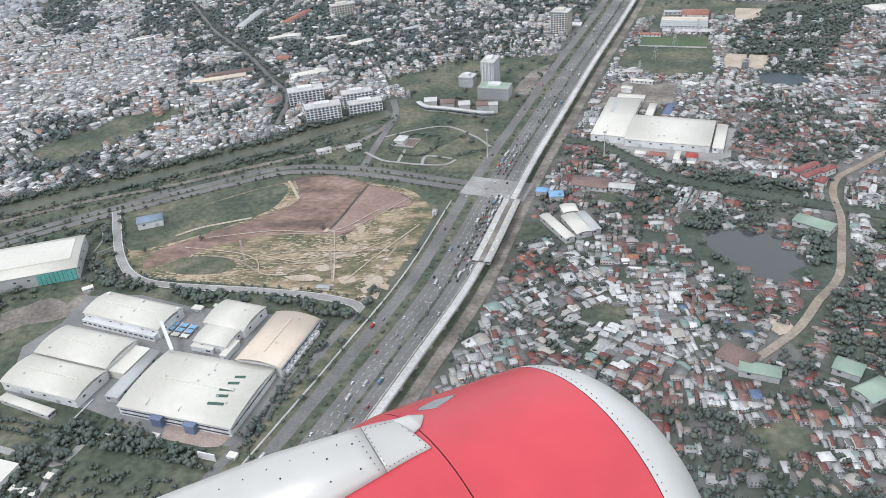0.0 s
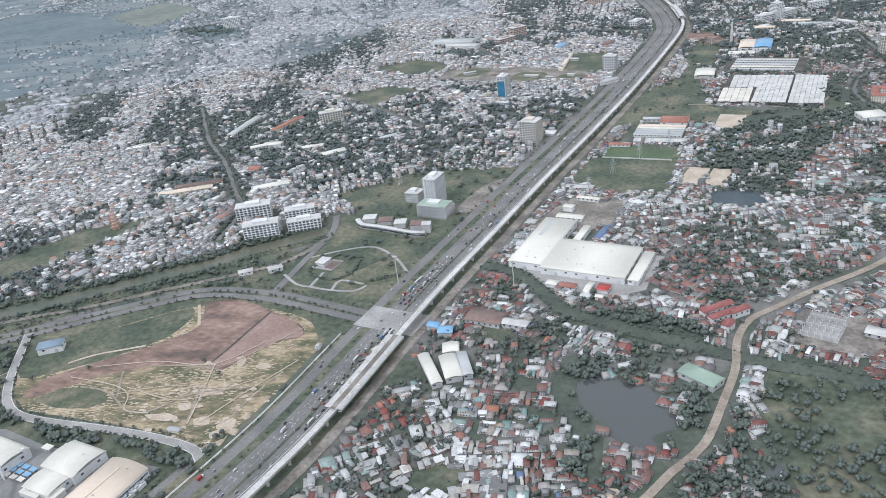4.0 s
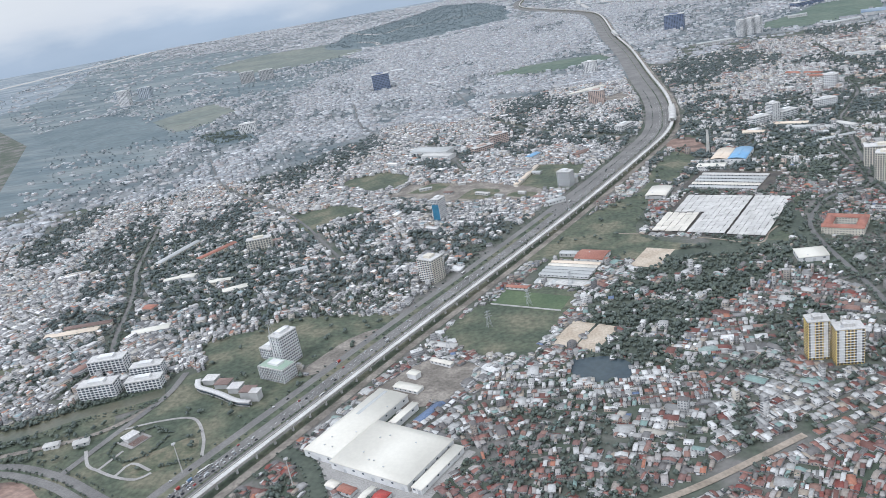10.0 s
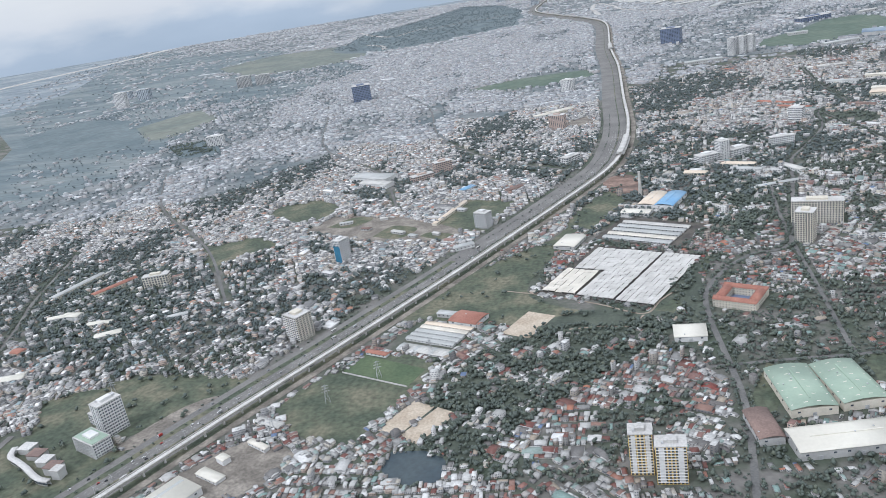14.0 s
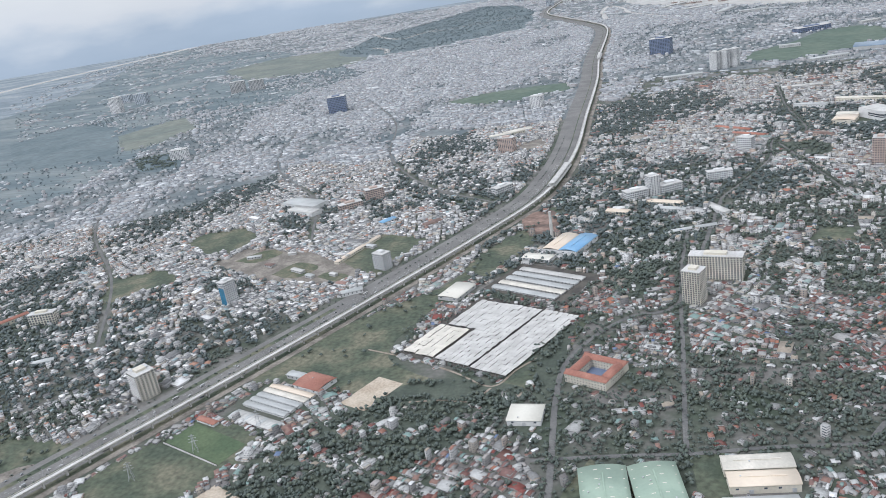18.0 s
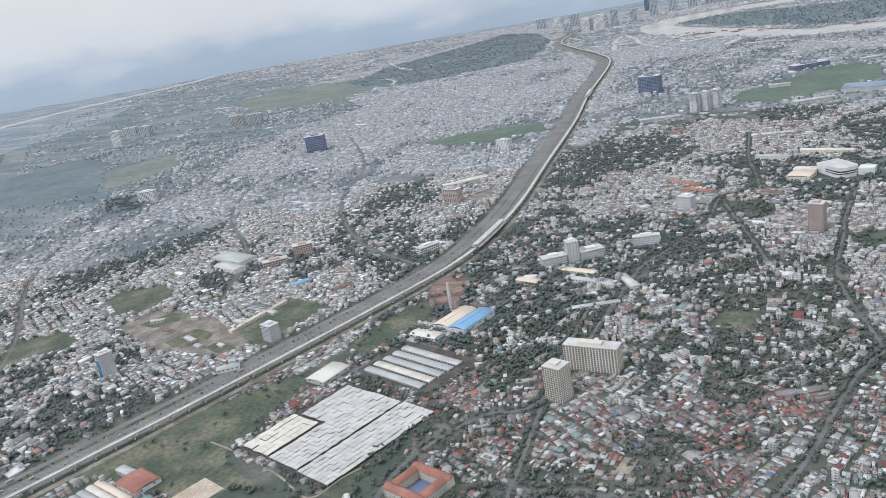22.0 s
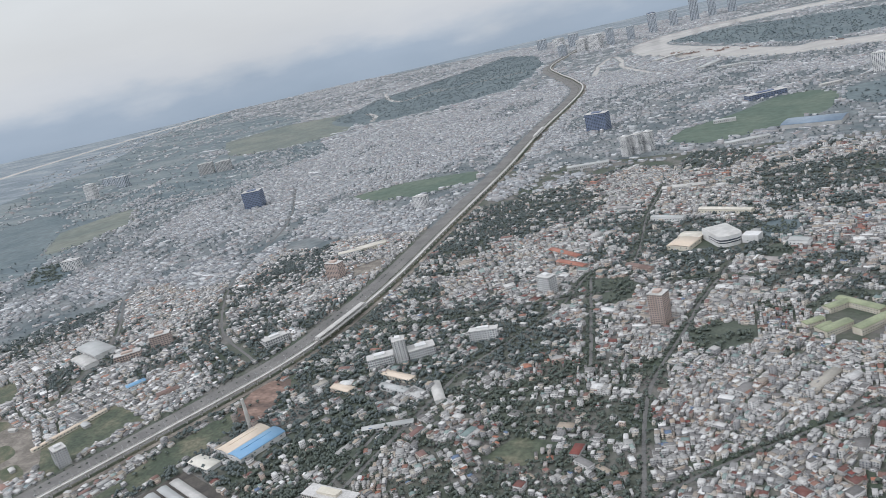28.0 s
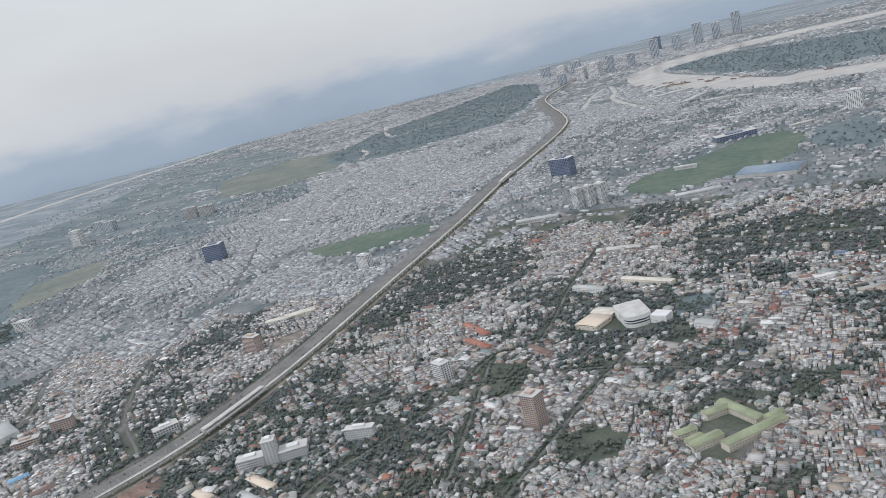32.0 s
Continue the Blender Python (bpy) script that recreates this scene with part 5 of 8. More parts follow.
    h = np.where(low, rng.choice([1.5, 1.9, 2.4, 3.4, 5.0], n, p=[.3, .3, .2, .14, .06]), rng.choice([1.8, 2.8, 4.0, 5.2, 6.6], n, p=[.26, .28, .26, .15, .05])) * rng.uniform(0.85, 1.15, n) * np.where(low, 0.52, np.where(east, 0.68, 0.70))
    gab = rng.uniform(0, 1, n) < np.where(low, 0.6, 0.3)
    h = np.where(east & ~low_near & ~hulk & (rng.uniform(0, 1, n) < 0.025), rng.uniform(4, 7, n), h)
    gab &= ~big | (h < 3)
    r_ = rot + rng.normal(0, np.where(low_near, 0.11, 0.07)) + np.where(rng.uniform(0, 1, n) < 0.15, math.pi / 2, 0)
    if base_pa < 5:                                                      # a large building must clear roads, fields and halls at both ends
        long_ = np.where((w > 7.5) | (d > 9.0))[0]
        reach = 0.5 * np.maximum(w, d)[long_]
        way = r_[long_] + np.where(w[long_] >= d[long_], 0, math.pi / 2)
        step = np.stack([reach * np.cos(way), reach * np.sin(way)], 1)
        hit_ = built_on(np.concatenate([P[long_] + step, P[long_] - step]), 0.5).reshape(2, -1).any(0) if len(long_) else np.zeros(0, bool)
        w[long_[hit_]], d[long_[hit_]] = pa * 0.8, pb * 0.7
    key = "near" if base_pa < 3 else "mid" if base_pa < 5 else "far" if base_pa < 9 else "last"
    if base_pa > 5:
        w = w * rng.choice([0.6, 0.85, 1.1, 1.5], n)
    hue = np.array([noise.noise((x / 34, y / 34, 4.4)) for x, y in P]) + rng.normal(0, 0.12, n) if base_pa < 5 else np.zeros(n)
    cut_ = np.where(P[:, 1] < 480, -0.08, -0.36)
    zone = np.where(low, np.where(hue > np.where(P[:, 1] < 480, 0.17, 0.08), 3, np.where(hue < cut_, 4, 1)), np.where(east, np.where(hue > 0.16, 3, np.where(hue < -0.50, 4, 2)), 0))
    H_ALL[key].append(np.c_[P, w, d, h, r_, gab, zone])
    if base_pa < 5:                                                      # stair heads, water rooms and lean-tos
        k_ = rng.uniform(0, 1, n) < (0.5 if base_pa < 3 else 0.3)
        q_ = k_ & ~gab & (~east | (rng.uniform(0, 1, n) < 0.3))
        m_ = q_.sum()
        o_ = (rng.uniform(-0.3, 0.3, m_) * d[q_])
        H_ALL[key].append(np.c_[P[q_, 0] - o_ * np.sin(r_[q_]), P[q_, 1] + o_ * np.cos(r_[q_]), w[q_] * rng.uniform(0.4, 0.8, m_), d[q_] * rng.uniform(0.2, 0.4, m_), h[q_] + rng.uniform(0.7, 1.4, m_), r_[q_], rng.uniform(0, 1, m_) < 0.2, zone[q_]])
        q_ = (rng.uniform(0, 1, n) < 0.25)
        m_ = q_.sum()
        o_ = 0.62 * d[q_] * rng.choice([-1, 1], m_)
        H_ALL[key].append(np.c_[P[q_, 0] - o_ * np.sin(r_[q_]), P[q_, 1] + o_ * np.cos(r_[q_]), w[q_] * rng.uniform(0.5, 0.95, m_), d[q_] * rng.uniform(0.2, 0.35, m_), np.minimum(h[q_] * 0.6, rng.uniform(1.0, 1.6, m_)), r_[q_], rng.uniform(0, 1, m_) < 0.2, zone[q_]])

# the houses by the highway, each a thing of its own
NEAR_QUARTER = [(20, 296), (56, 308), (80, 298), (88, 262), (60, 246), (26, 258)]
cut = []
for i_, H in enumerate(H_ALL["near"]):
    k_ = inside(H[:, :2], NEAR_QUARTER)
    cut.append(H[k_])
    H_ALL["near"][i_] = H[~k_]
cut = np.concatenate(cut)[:300]


def house_parts():
    """Unit houses: walls one metre each way, a gable or a flat roof with a parapet, a door and two windows."""
    kit = {}
    kit["wall"] = box_me("wall", -.5, .5, -.5, .5, 0, 1, M["single_wall"])
    v = [(-.55, -.55, 1.0), (.55, -.55, 1.0), (.55, .55, 1.0), (-.55, .55, 1.0), (-.55, 0, 1.45), (.55, 0, 1.45), (-.55, -.55, 0.95), (.55, -.55, 0.95), (.55, .55, 0.95), (-.55, .55, 0.95)]
    kit["gable"] = mesh_of("roof", v, [(0, 1, 5, 4), (2, 3, 4, 5), (6, 7, 1, 0), (8, 9, 3, 2), (9, 8, 7, 6)], [(1, 2, 5), (3, 0, 4)], mats=[M["single_roof"]])
    bm = bmesh.new()
    for x0, x1, y0, y1, z1 in ((-.52, .52, -.52, .52, 1.04), (-.52, .52, -.52, -.46, 1.12), (-.52, .52, .46, .52, 1.12), (-.52, -.46, -.46, .46, 1.12), (.46, .52, -.46, .46, 1.12)):
        bmesh.ops.create_cube(bm, size=1.0, matrix=Matrix.Translation(((x0 + x1) / 2, (y0 + y1) / 2, (1.0 + z1) / 2)) @ Matrix.Diagonal((x1 - x0, y1 - y0, z1 - 1.0, 1)))
    kit["flat"] = done("roof", bm, M["single_roof"])
    kit["window"] = box_me("window", -.12, .12, -.535, -.505, .45, .75, M["glass"])
    kit["door"] = box_me("door", .12, .36, -.535, -.505, 0, .62, M["brown_roof"])
    return kit


KIT = house_parts()
for x, y, w, d, h, r_, gab, low in cut:
    th = tagged(new("house"), "low house with a pitched tin or tile roof" if gab else "small flat-roofed house with painted walls", "house", "houses beside the highway")
    th.matrix_basis = pose(x, y, 0, 0, 0, math.degrees(r_)) @ Matrix.Diagonal((w, d, h if not gab else max(h * 0.9, 1.1), 1))
    part("wall", KIT["wall"], th)
    part("roof", KIT["gable" if gab else "flat"], th)
    part("door", KIT["door"], th)
for key, label in (("near", "closely packed low houses with tin, tile and flat roofs"), ("mid", "dense terraced town houses with pale roofs"), ("far", "distant town buildings with haze in their pale bluish colours"), ("last", "town buildings far off with haze in their pale bluish colours")):
    H = np.concatenate(H_ALL[key])
    for lowness, nm, mt in ((1, "low_town_houses", "roof_low"), (0, "terraced_houses", "roof_pale"), (2, "town_houses", "roof_mixed"), (3, "tin_roofed_houses", "roof_tin"), (4, "rust_roofed_houses", "roof_rust")):
        K = H[H[:, 7] == lowness]
        # far houses take the roof and wall colours that have haze painted in
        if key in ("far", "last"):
            mt = "roof_hazed"
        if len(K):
            me = house_mesh(nm, K[:, 0], K[:, 1], K[:, 2], K[:, 3], K[:, 4], K[:, 5], K[:, 6] > 0.5, M[mt], M["wall_hazed" if key in ("far", "last") else "house_wall" if lowness in (1, 4) else "terrace_wall"])
            tagged(new(nm, me), label, "houses", kind="stuff")

# ---- trees beyond counting ----
OCT_V = np.array([(1, 0, 0), (0, 1, 0), (-1, 0, 0), (0, -1, 0), (0, 0, 1), (0, 0, -0.6)], float)
OCT_F = np.array([(0, 1, 4), (1, 2, 4), (2, 3, 4), (3, 0, 4), (1, 0, 5), (2, 1, 5), (3, 2, 5), (0, 3, 5)])


def tree_mesh(name, P, size, lumps, mat="leaf"):
    """Crowns made of several uneven lumps each."""
    n = len(P)
    V, F = [], []
    for j in range(lumps):
        a = rng.uniform(0, 6.3, n)
        r = size * (0.0 if j == 0 else 0.55)
        c = np.stack([P[:, 0] + r * np.cos(a), P[:, 1] + r * np.sin(a), size * rng.uniform(0.55, 1.05, n)], 1)
        s = size * rng.uniform(0.45, 0.8, n)
        jit = rng.uniform(0.65, 1.25, (n, 6, 1))
        th = rng.uniform(0, 1.6, n)
        o = OCT_V[None] * jit * s[:, None, None]
        o = np.stack([o[:, :, 0] * np.cos(th)[:, None] - o[:, :, 1] * np.sin(th)[:, None], o[:, :, 0] * np.sin(th)[:, None] + o[:, :, 1] * np.cos(th)[:, None], o[:, :, 2] * 0.9], 2)
        V.append((o + c[:, None]).reshape(-1, 3))
        F.append((OCT_F[None] + (np.arange(n) * 6)[:, None, None]).reshape(-1, 3) + j * n * 6)
    return mesh_of(name, np.concatenate(V), np.zeros((0, 4), int), np.concatenate(F), mats=[M[mat]])


T_ = np.concatenate(TREES)
near_t, far_t = T_[T_[:, 2] < 5], T_[T_[:, 2] >= 5]
near_t = np.concatenate([near_t, near_t[near_t[:, 2] > 3], near_t[near_t[:, 2] < 3]])
P_ = near_t[:, :2] + rng.normal(0, 1.6, (len(near_t), 2))
for far_off, nm, mt in ((False, "town_trees", "leaf"), (True, "suburb_trees", "leaf_half_hazed")):
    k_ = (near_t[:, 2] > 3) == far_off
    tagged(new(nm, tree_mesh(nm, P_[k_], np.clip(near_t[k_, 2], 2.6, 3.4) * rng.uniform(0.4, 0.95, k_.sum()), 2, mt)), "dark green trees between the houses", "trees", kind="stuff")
tagged(new("distant_trees", tree_mesh("distant_trees", far_t[:, :2], far_t[:, 2] * rng.uniform(0.3, 0.6, len(far_t)) * np.where(far_t[:, 2] > 10, 0.6, 1.0), 2, "leaf_hazed")), "clumps of distant trees with haze in their leaf colour", "trees", kind="stuff")
W_ = []
for poly in [w_ for w_ in WOODS if w_ is not GROVE] + GRASS[3:5] + [PARK, OPEN_A, OPEN_B, OPEN_C, OPEN_D, GRASS[0], GRASS[13]]:
    p_ = np.array(poly)
    lo_, hi_ = p_.min(0), p_.max(0)
    far_ = lo_[1] > 1400
    dens = (hi_ - lo_).prod() / (200 if far_ else 7 if lo_[1] < 420 else 19)
    if poly not in WOODS:
        dens *= 0.3 if poly in (OPEN_A, OPEN_D, GRASS[13]) else 0.09
    elif poly in (WOODS[17], WOODS[10]):
        dens *= 0.35
    q = rng.uniform(lo_, hi_, (int(dens), 2))
    q = q[inside(q, poly)]
    q = q[np.array([noise.noise((x / 22, y / 22, 5.0)) for x, y in q]) > (-0.3 if lo_[1] < 420 else -0.12)] + rng.normal(0, 2.5 if not far_ else 12, (1, 2)) if len(q) else q
    W_.append(np.c_[q, np.full(len(q), 5.2 if far_ else 2.2)])
W_ = np.concatenate(W_)
W_ = W_[~off_line(W_[:, :2], DIRT_ROAD, 4) & ~off_line(W_[:, :2], EAST_ROAD, 4)]
W_ = W_[~off_line(W_[:, :2], VIADUCT + side_of(VIADUCT) * 15, 19)]
for line_, w_ in ((BOULEVARD, 7), (LOOP, 2.6), (BANK, 3), (SPUR, 4), (CANAL, 7)):
    W_ = W_[~off_line(W_[:, :2], line_, w_)]
for b_ in BLOCKED[:len(HALLS) + len(TOWERS)] + SAND + [POND, DARK_POND]:
    W_ = W_[~inside(W_[:, :2], b_)]
for line_, o_ in [(EAST_ROAD, 3.2), (AVENUE, 3.4), *[(s_, 2.7) for s_ in STREETS[:2] + STREETS[6:]]]:                # shade trees along the town roads
    for sg_ in (-1, 1):
        q = (line_ + side_of(line_) * o_ * sg_)
        l_ = np.concatenate([[0], np.cumsum(np.linalg.norm(np.diff(q, axis=0), axis=1))])
        t_ = np.arange(0, l_[-1], 2.6)
        q = np.stack([np.interp(t_, l_, q[:, 0]), np.interp(t_, l_, q[:, 1])], 1) + rng.normal(0, 0.6, (len(t_), 2))
        q = q[(rng.uniform(0, 1, len(q)) < 0.75) & ~off_line(q, line_, 1.6)]
        W_ = np.concatenate([W_, np.c_[q, np.full(len(q), 1.7)]])
F_ = W_[W_[:, 2] > 5]
W_ = W_[W_[:, 2] < 5]
tagged(new("distant_woodland", tree_mesh("distant_woodland", F_[:, :2], F_[:, 2] * rng.uniform(0.4, 0.8, len(F_)), 2, "leaf_hazed")), "green woodland far off with haze in its leaf colour", "trees", kind="stuff")
tagged(new("woodland", tree_mesh("woodland", W_[:, :2], W_[:, 2] * rng.uniform(0.6, 1.3, len(W_)), 3)), "dense dark green woodland and orchards", "trees", kind="stuff")
L_ = []
for line, offs, gap in ((BOULEVARD, (-8, 0, 8), 5), (LOOP, (-3.6, 3.6), 3.5), (CANAL, (8, 10, 12.5, 15, 17, -9, -12), 2.6), (VIADUCT[:110], (12.3, 24.5, 34.5), 7), (BANK, (-3, 3), 5), (RAIL, (-4, 4, 5.5), 4), 
                         (np.array([(-46, 476), (-31, 494), (-15, 488), (-17, 465), (-28, 459), (-44, 467), (-46, 476)], float), (0, .8), 1.6), (np.array([(-3, 455), (6, 459), (16, 461)], float), (-1, 1), 1.5)):
    n_ = side_of(line)
    l_ = np.concatenate([[0], np.cumsum(np.linalg.norm(np.diff(line, axis=0), axis=1))])
    for o in offs:
        q = line + n_ * o
        s = np.arange(0, l_[-1], gap) + rng.uniform(-.3, .3, len(np.arange(0, l_[-1], gap))) * gap
        L_.append(np.stack([np.interp(s, l_, q[:, 0]), np.interp(s, l_, q[:, 1])], 1) + rng.normal(0, 0.4, (len(s), 2)))
L_ = np.concatenate(L_)
L_ = L_[~inside(L_, quad(19, 408, 44, 26, -22)) & (rng.uniform(0, 1, len(L_)) < 0.8)]


def tree_kit(seed):
    """A young street tree: tapered trunk with two limbs, and a loose crown of lumps and leaf sprays."""
    r = np.random.default_rng(seed)
    bm = bmesh.new()
    bmesh.ops.create_cone(bm, cap_ends=True, segments=6, radius1=.14, radius2=.06, depth=1.2, matrix=Matrix.Translation((0, 0, .6)))
    for s_ in (-1, 1):
        bmesh.ops.create_cone(bm, cap_ends=False, segments=5, radius1=.06, radius2=.02, depth=.8, matrix=Matrix.Translation((.22 * s_, .1 * s_, 1.35)) @ Matrix.Rotation(.6 * s_, 4, "Y"))
    trunk = done("trunk", bm, M["bark"])
    V, F = [], []
    for j in range(6):
        a, q = r.uniform(0, 6.28), (0 if j == 0 else .55)
        c = np.array([q * math.cos(a), q * math.sin(a), 1.35 + r.uniform(-.25, .6)])
        k = len(V)
        V += [tuple(c + v * r.uniform(.35, .65) * np.array([1, 1, .85])) for v in OCT_V]
        F += [tuple(f + k) for f in OCT_F]
    for j in range(46):
        d = r.normal(0, 1, 3)
        d /= np.linalg.norm(d)
        c = np.array([0, 0, 1.5]) + d * np.array([.95, .95, .75]) * r.uniform(.75, 1.1)
        k = len(V)
        V += [tuple(c + r.normal(0, .17, 3)) for _ in range(3)]
        F.append((k, k + 1, k + 2))
    crown = mesh_of("crown", V, np.zeros((0, 4), int), np.array(F), mats=[M["leaf"]])
    return trunk, crown


TREE_KITS = [tree_kit(40 + i) for i in range(4)]
own_ = np.where((L_[:, 1] > 205) & (L_[:, 1] < 470) & (L_[:, 0] < -20))[0][:220]
for i in own_:
    th = tagged(new("street_tree"), "young green street tree beside the road", "tree", "roadside trees")
    s_ = rng.uniform(.7, 1.15)
    th.matrix_basis = pose(L_[i, 0], L_[i, 1], 0.1, 0, 0, rng.uniform(0, 360)) @ Matrix.Diagonal((s_, s_, s_, 1))
    kt, kc = TREE_KITS[i % 4]
    part("trunk", kt, th)
    part("crown", kc, th)
for x, y in [(-143.2, 370.0), (-77.4, 373.2), (-65.0, 360.8), (-171.5, 361.2)]:                          # lone bushes left on the cleared land
    th = tagged(new("bush"), "lone dark green bush on the cleared land", "bush", "bushes on the cleared land")
    th.matrix_basis = pose(x, y, 0.1, 0, 0, x * 40) @ Matrix.Diagonal((1.5, 1.5, 1.2, 1))
    part("trunk", TREE_KITS[1][0], th)
    part("crown", TREE_KITS[1][1], th)
L_ = np.delete(L_, own_, 0)
tagged(new("roadside_trees", tree_mesh("roadside_trees", L_, rng.uniform(0.7, 1.3, len(L_)), 3)), "rows of young green roadside trees", "trees", kind="stuff")

# ---- halls ----
def hall(name, cx, cy, u, v, rot, eaves, rise, roof, wall, label):
    """A shed building: walls, a curved or pitched roof sheet with overhang, ridge vents and a row of doors."""
    th = tagged(new(name), label, "hall" if "hall" in name else "building")
    th.matrix_basis = pose(cx, cy, 0, 0, 0, rot)
    part("wall", box_me("wall", -u / 2, u / 2, -v / 2, v / 2, 0, eaves, M[wall]), th)
    n = 9
    along = u if u >= v else v
    across = v if u >= v else u
    a = np.linspace(-1, 1, n)
    z = eaves + 0.05 + rise * (1 - a ** 2)
    top = np.stack([a * (across / 2 + 0.4), z], 1)
    V = []
    for e in (-along / 2 - 0.4, along / 2 + 0.4):
        for dz in (0.0, 0.18):
            V += [(e, t, zz + dz) if u >= v else (t, e, zz + dz) for t, zz in top]
    i = np.arange(n - 1)
    Q = np.concatenate([np.c_[n + i, 3 * n + i, 3 * n + i + 1, n + i + 1], np.c_[i, i + 1, 2 * n + i + 1, 2 * n + i], np.c_[n + i, n + i + 1, i + 1, i], np.c_[2 * n + i, 2 * n + i + 1, 3 * n + i + 1, 3 * n + i],
                        [[0, 2 * n, 3 * n, n], [n - 1, 2 * n - 1, 4 * n - 1, 3 * n - 1]]])
    if u >= v:
        Q = Q[:, ::-1]
    part("roof", mesh_of("roof", V, Q, mats=[M[roof]]), th)
    return th


hall_things = [hall(*h) for h in HALLS]


# ---- towers ----
def tower(name, cx, cy, w, d, h, rot, wall, label, floors, bays):
    th = tagged(new(name), label, "building")
    th.matrix_basis = pose(cx, cy, 0, 0, 0, rot)
    part("body", box_me("body", -w / 2, w / 2, -d / 2, d / 2, 0, h, M[wall]), th)
    part("roof_slab", box_me("roof_slab", -w / 2 - .25, w / 2 + .25, -d / 2 - .25, d / 2 + .25, h, h + 0.5, M["concrete"]), th)
    part("roof_house", box_me("roof_house", -w * .22, w * .2, -d * .25, d * .25, h + .5, h + 2.2, M["concrete" if "yellow" in wall else wall]), th)
    return th


tower_things = [tower(*t_) for t_ in TOWERS]

# ---- small building kit ----
def beam(bm, p, q, r, r2=None):
    """A square bar from p to q."""
    p, q = Vector(p), Vector(q)
    d = q - p
    m = Matrix.Translation((p + q) / 2) @ d.to_track_quat("Z", "Y").to_matrix().to_4x4() @ Matrix.Diagonal((r, r2 or r, d.length, 1))
    bmesh.ops.create_cube(bm, size=1.0, matrix=m)


def blocks(name, items, *mats):
    """One mesh of several blocks: (x0, x1, y0, y1, z0, z1)."""
    bm = bmesh.new()
    for x0, x1, y0, y1, z0, z1 in items:
        bmesh.ops.create_cube(bm, size=1.0, matrix=Matrix.Translation(((x0 + x1) / 2, (y0 + y1) / 2, (z0 + z1) / 2)) @ Matrix.Diagonal((x1 - x0, y1 - y0, z1 - z0, 1)))
    return done(name, bm, *mats)


def pitched_me(name, w, d, h, rise, mat, over=0.4):
    """A pitched roof, ridge along x, eaves at h."""
    a, b = w / 2 + over, d / 2 + over
    v = [(-a, -b, h), (a, -b, h), (a, b, h), (-a, b, h), (-a, 0, h + rise), (a, 0, h + rise), (-a, -b, h - .12), (a, -b, h - .12), (a, b, h - .12), (-a, b, h - .12)]
    return mesh_of(name, v, [(0, 1, 5, 4), (2, 3, 4, 5), (6, 7, 1, 0), (8, 9, 3, 2), (9, 8, 7, 6)], [(1, 2, 5), (3, 0, 4)], mats=[M[mat]])


def shed(name, x, y, w, d, rot, h, rise, roof, wall, label, category="shed", group="", doors=3):
    """A plain pitched building with walls, roof, doors and windows."""
    th = tagged(new(name), label, category, group)
    th.matrix_basis = pose(x, y, 0, 0, 0, rot)
    part("wall", box_me("wall", -w / 2, w / 2, -d / 2, d / 2, 0, h, M[wall]), th)
    part("roof", pitched_me("roof", w, d, h, rise, roof), th)
    pane = box_me("window", -.5, .5, -.03, .03, 0, 1.0, M["glass"])
    n = max(2, int(w / 3.2))
    if w > 8:
        for i in range(n):
            part("window", pane, th, m=pose(-w / 2 + (i + .5) * w / n, -d / 2 - .03, h * .45))
    return th


# ---- hall details ----
pane_ = box_me("window", -.7, .7, -.03, .03, 0, .9, M["glass"])
door_ = box_me("roller_door", -1.0, 1.0, -.05, .05, 0, 2.2, M["steel"])
for th, spec in zip(hall_things, HALLS):
    name, cx, cy, u, v, rot, eaves, rise, roof = spec[:9]
    if cy > 1500:
        continue
    n = max(2, int(u / 6.0))
    for i in range(n):
        x = -u / 2 + (i + .5) * u / n
        if i % 3 == 1:
            part("roller_door", door_, th, m=pose(x, -v / 2 - .05, 0))
        else:
            part("window", pane_, th, m=pose(x, -v / 2 - .03, eaves * .55))
    n = max(2, int(v / 8.0))
    for i in range(n):
        y = -v / 2 + (i + .5) * v / n
        part("window", pane_, th, m=pose(u / 2 + .03, y, eaves * .55, 0, 0, 90))
        part("window", pane_, th, m=pose(-u / 2 - .03, y, eaves * .55, 0, 0, 90))
    along = max(u, v)
    if along > 30 and rise > 0.6:
        k_ = along * 0.34
        z = eaves + rise
        part("ridge_vent", blocks("ridge_vent", [(-k_, k_, -.35, .35, z - .1, z + .55)] if u >= v else [(-.35, .35, -k_, k_, z - .1, z + .55)], M[roof]), th)
    for i in range(int(u * v / 260)):
        x, y = rng.uniform(-.4, .4) * u, rng.uniform(-.4, .4) * v
        a = 2 * (y / v if u >= v else x / u)
        z = eaves + rise * (1 - a * a)
        part("roof_vent", blocks("roof_vent", [(x - .3, x + .3, y - .3, y + .3, z, z + .55), (x - .4, x + .4, y - .4, y + .4, z + .55, z + .65)], M["steel"]), th)
    if roof == "green_metal" and u > 20:
        for s in (-1, 1):
            for i in range(6):
                y = -v / 2 + (i + .5) * v / 6
                xs = np.array([.1, .45]) * s * u
                zs = eaves + .3 + rise * (1 - (2 * xs / u) ** 2)
                bm = bmesh.new()
                beam(bm, (xs[0], y, zs[0]), (xs[1], y, zs[1]), .5, .12)
                part("skylight", done("skylight", bm, M["white_metal"]), th)

# dark green emblem on the largest factory roof, as plain bars
nid = hall_things[0]
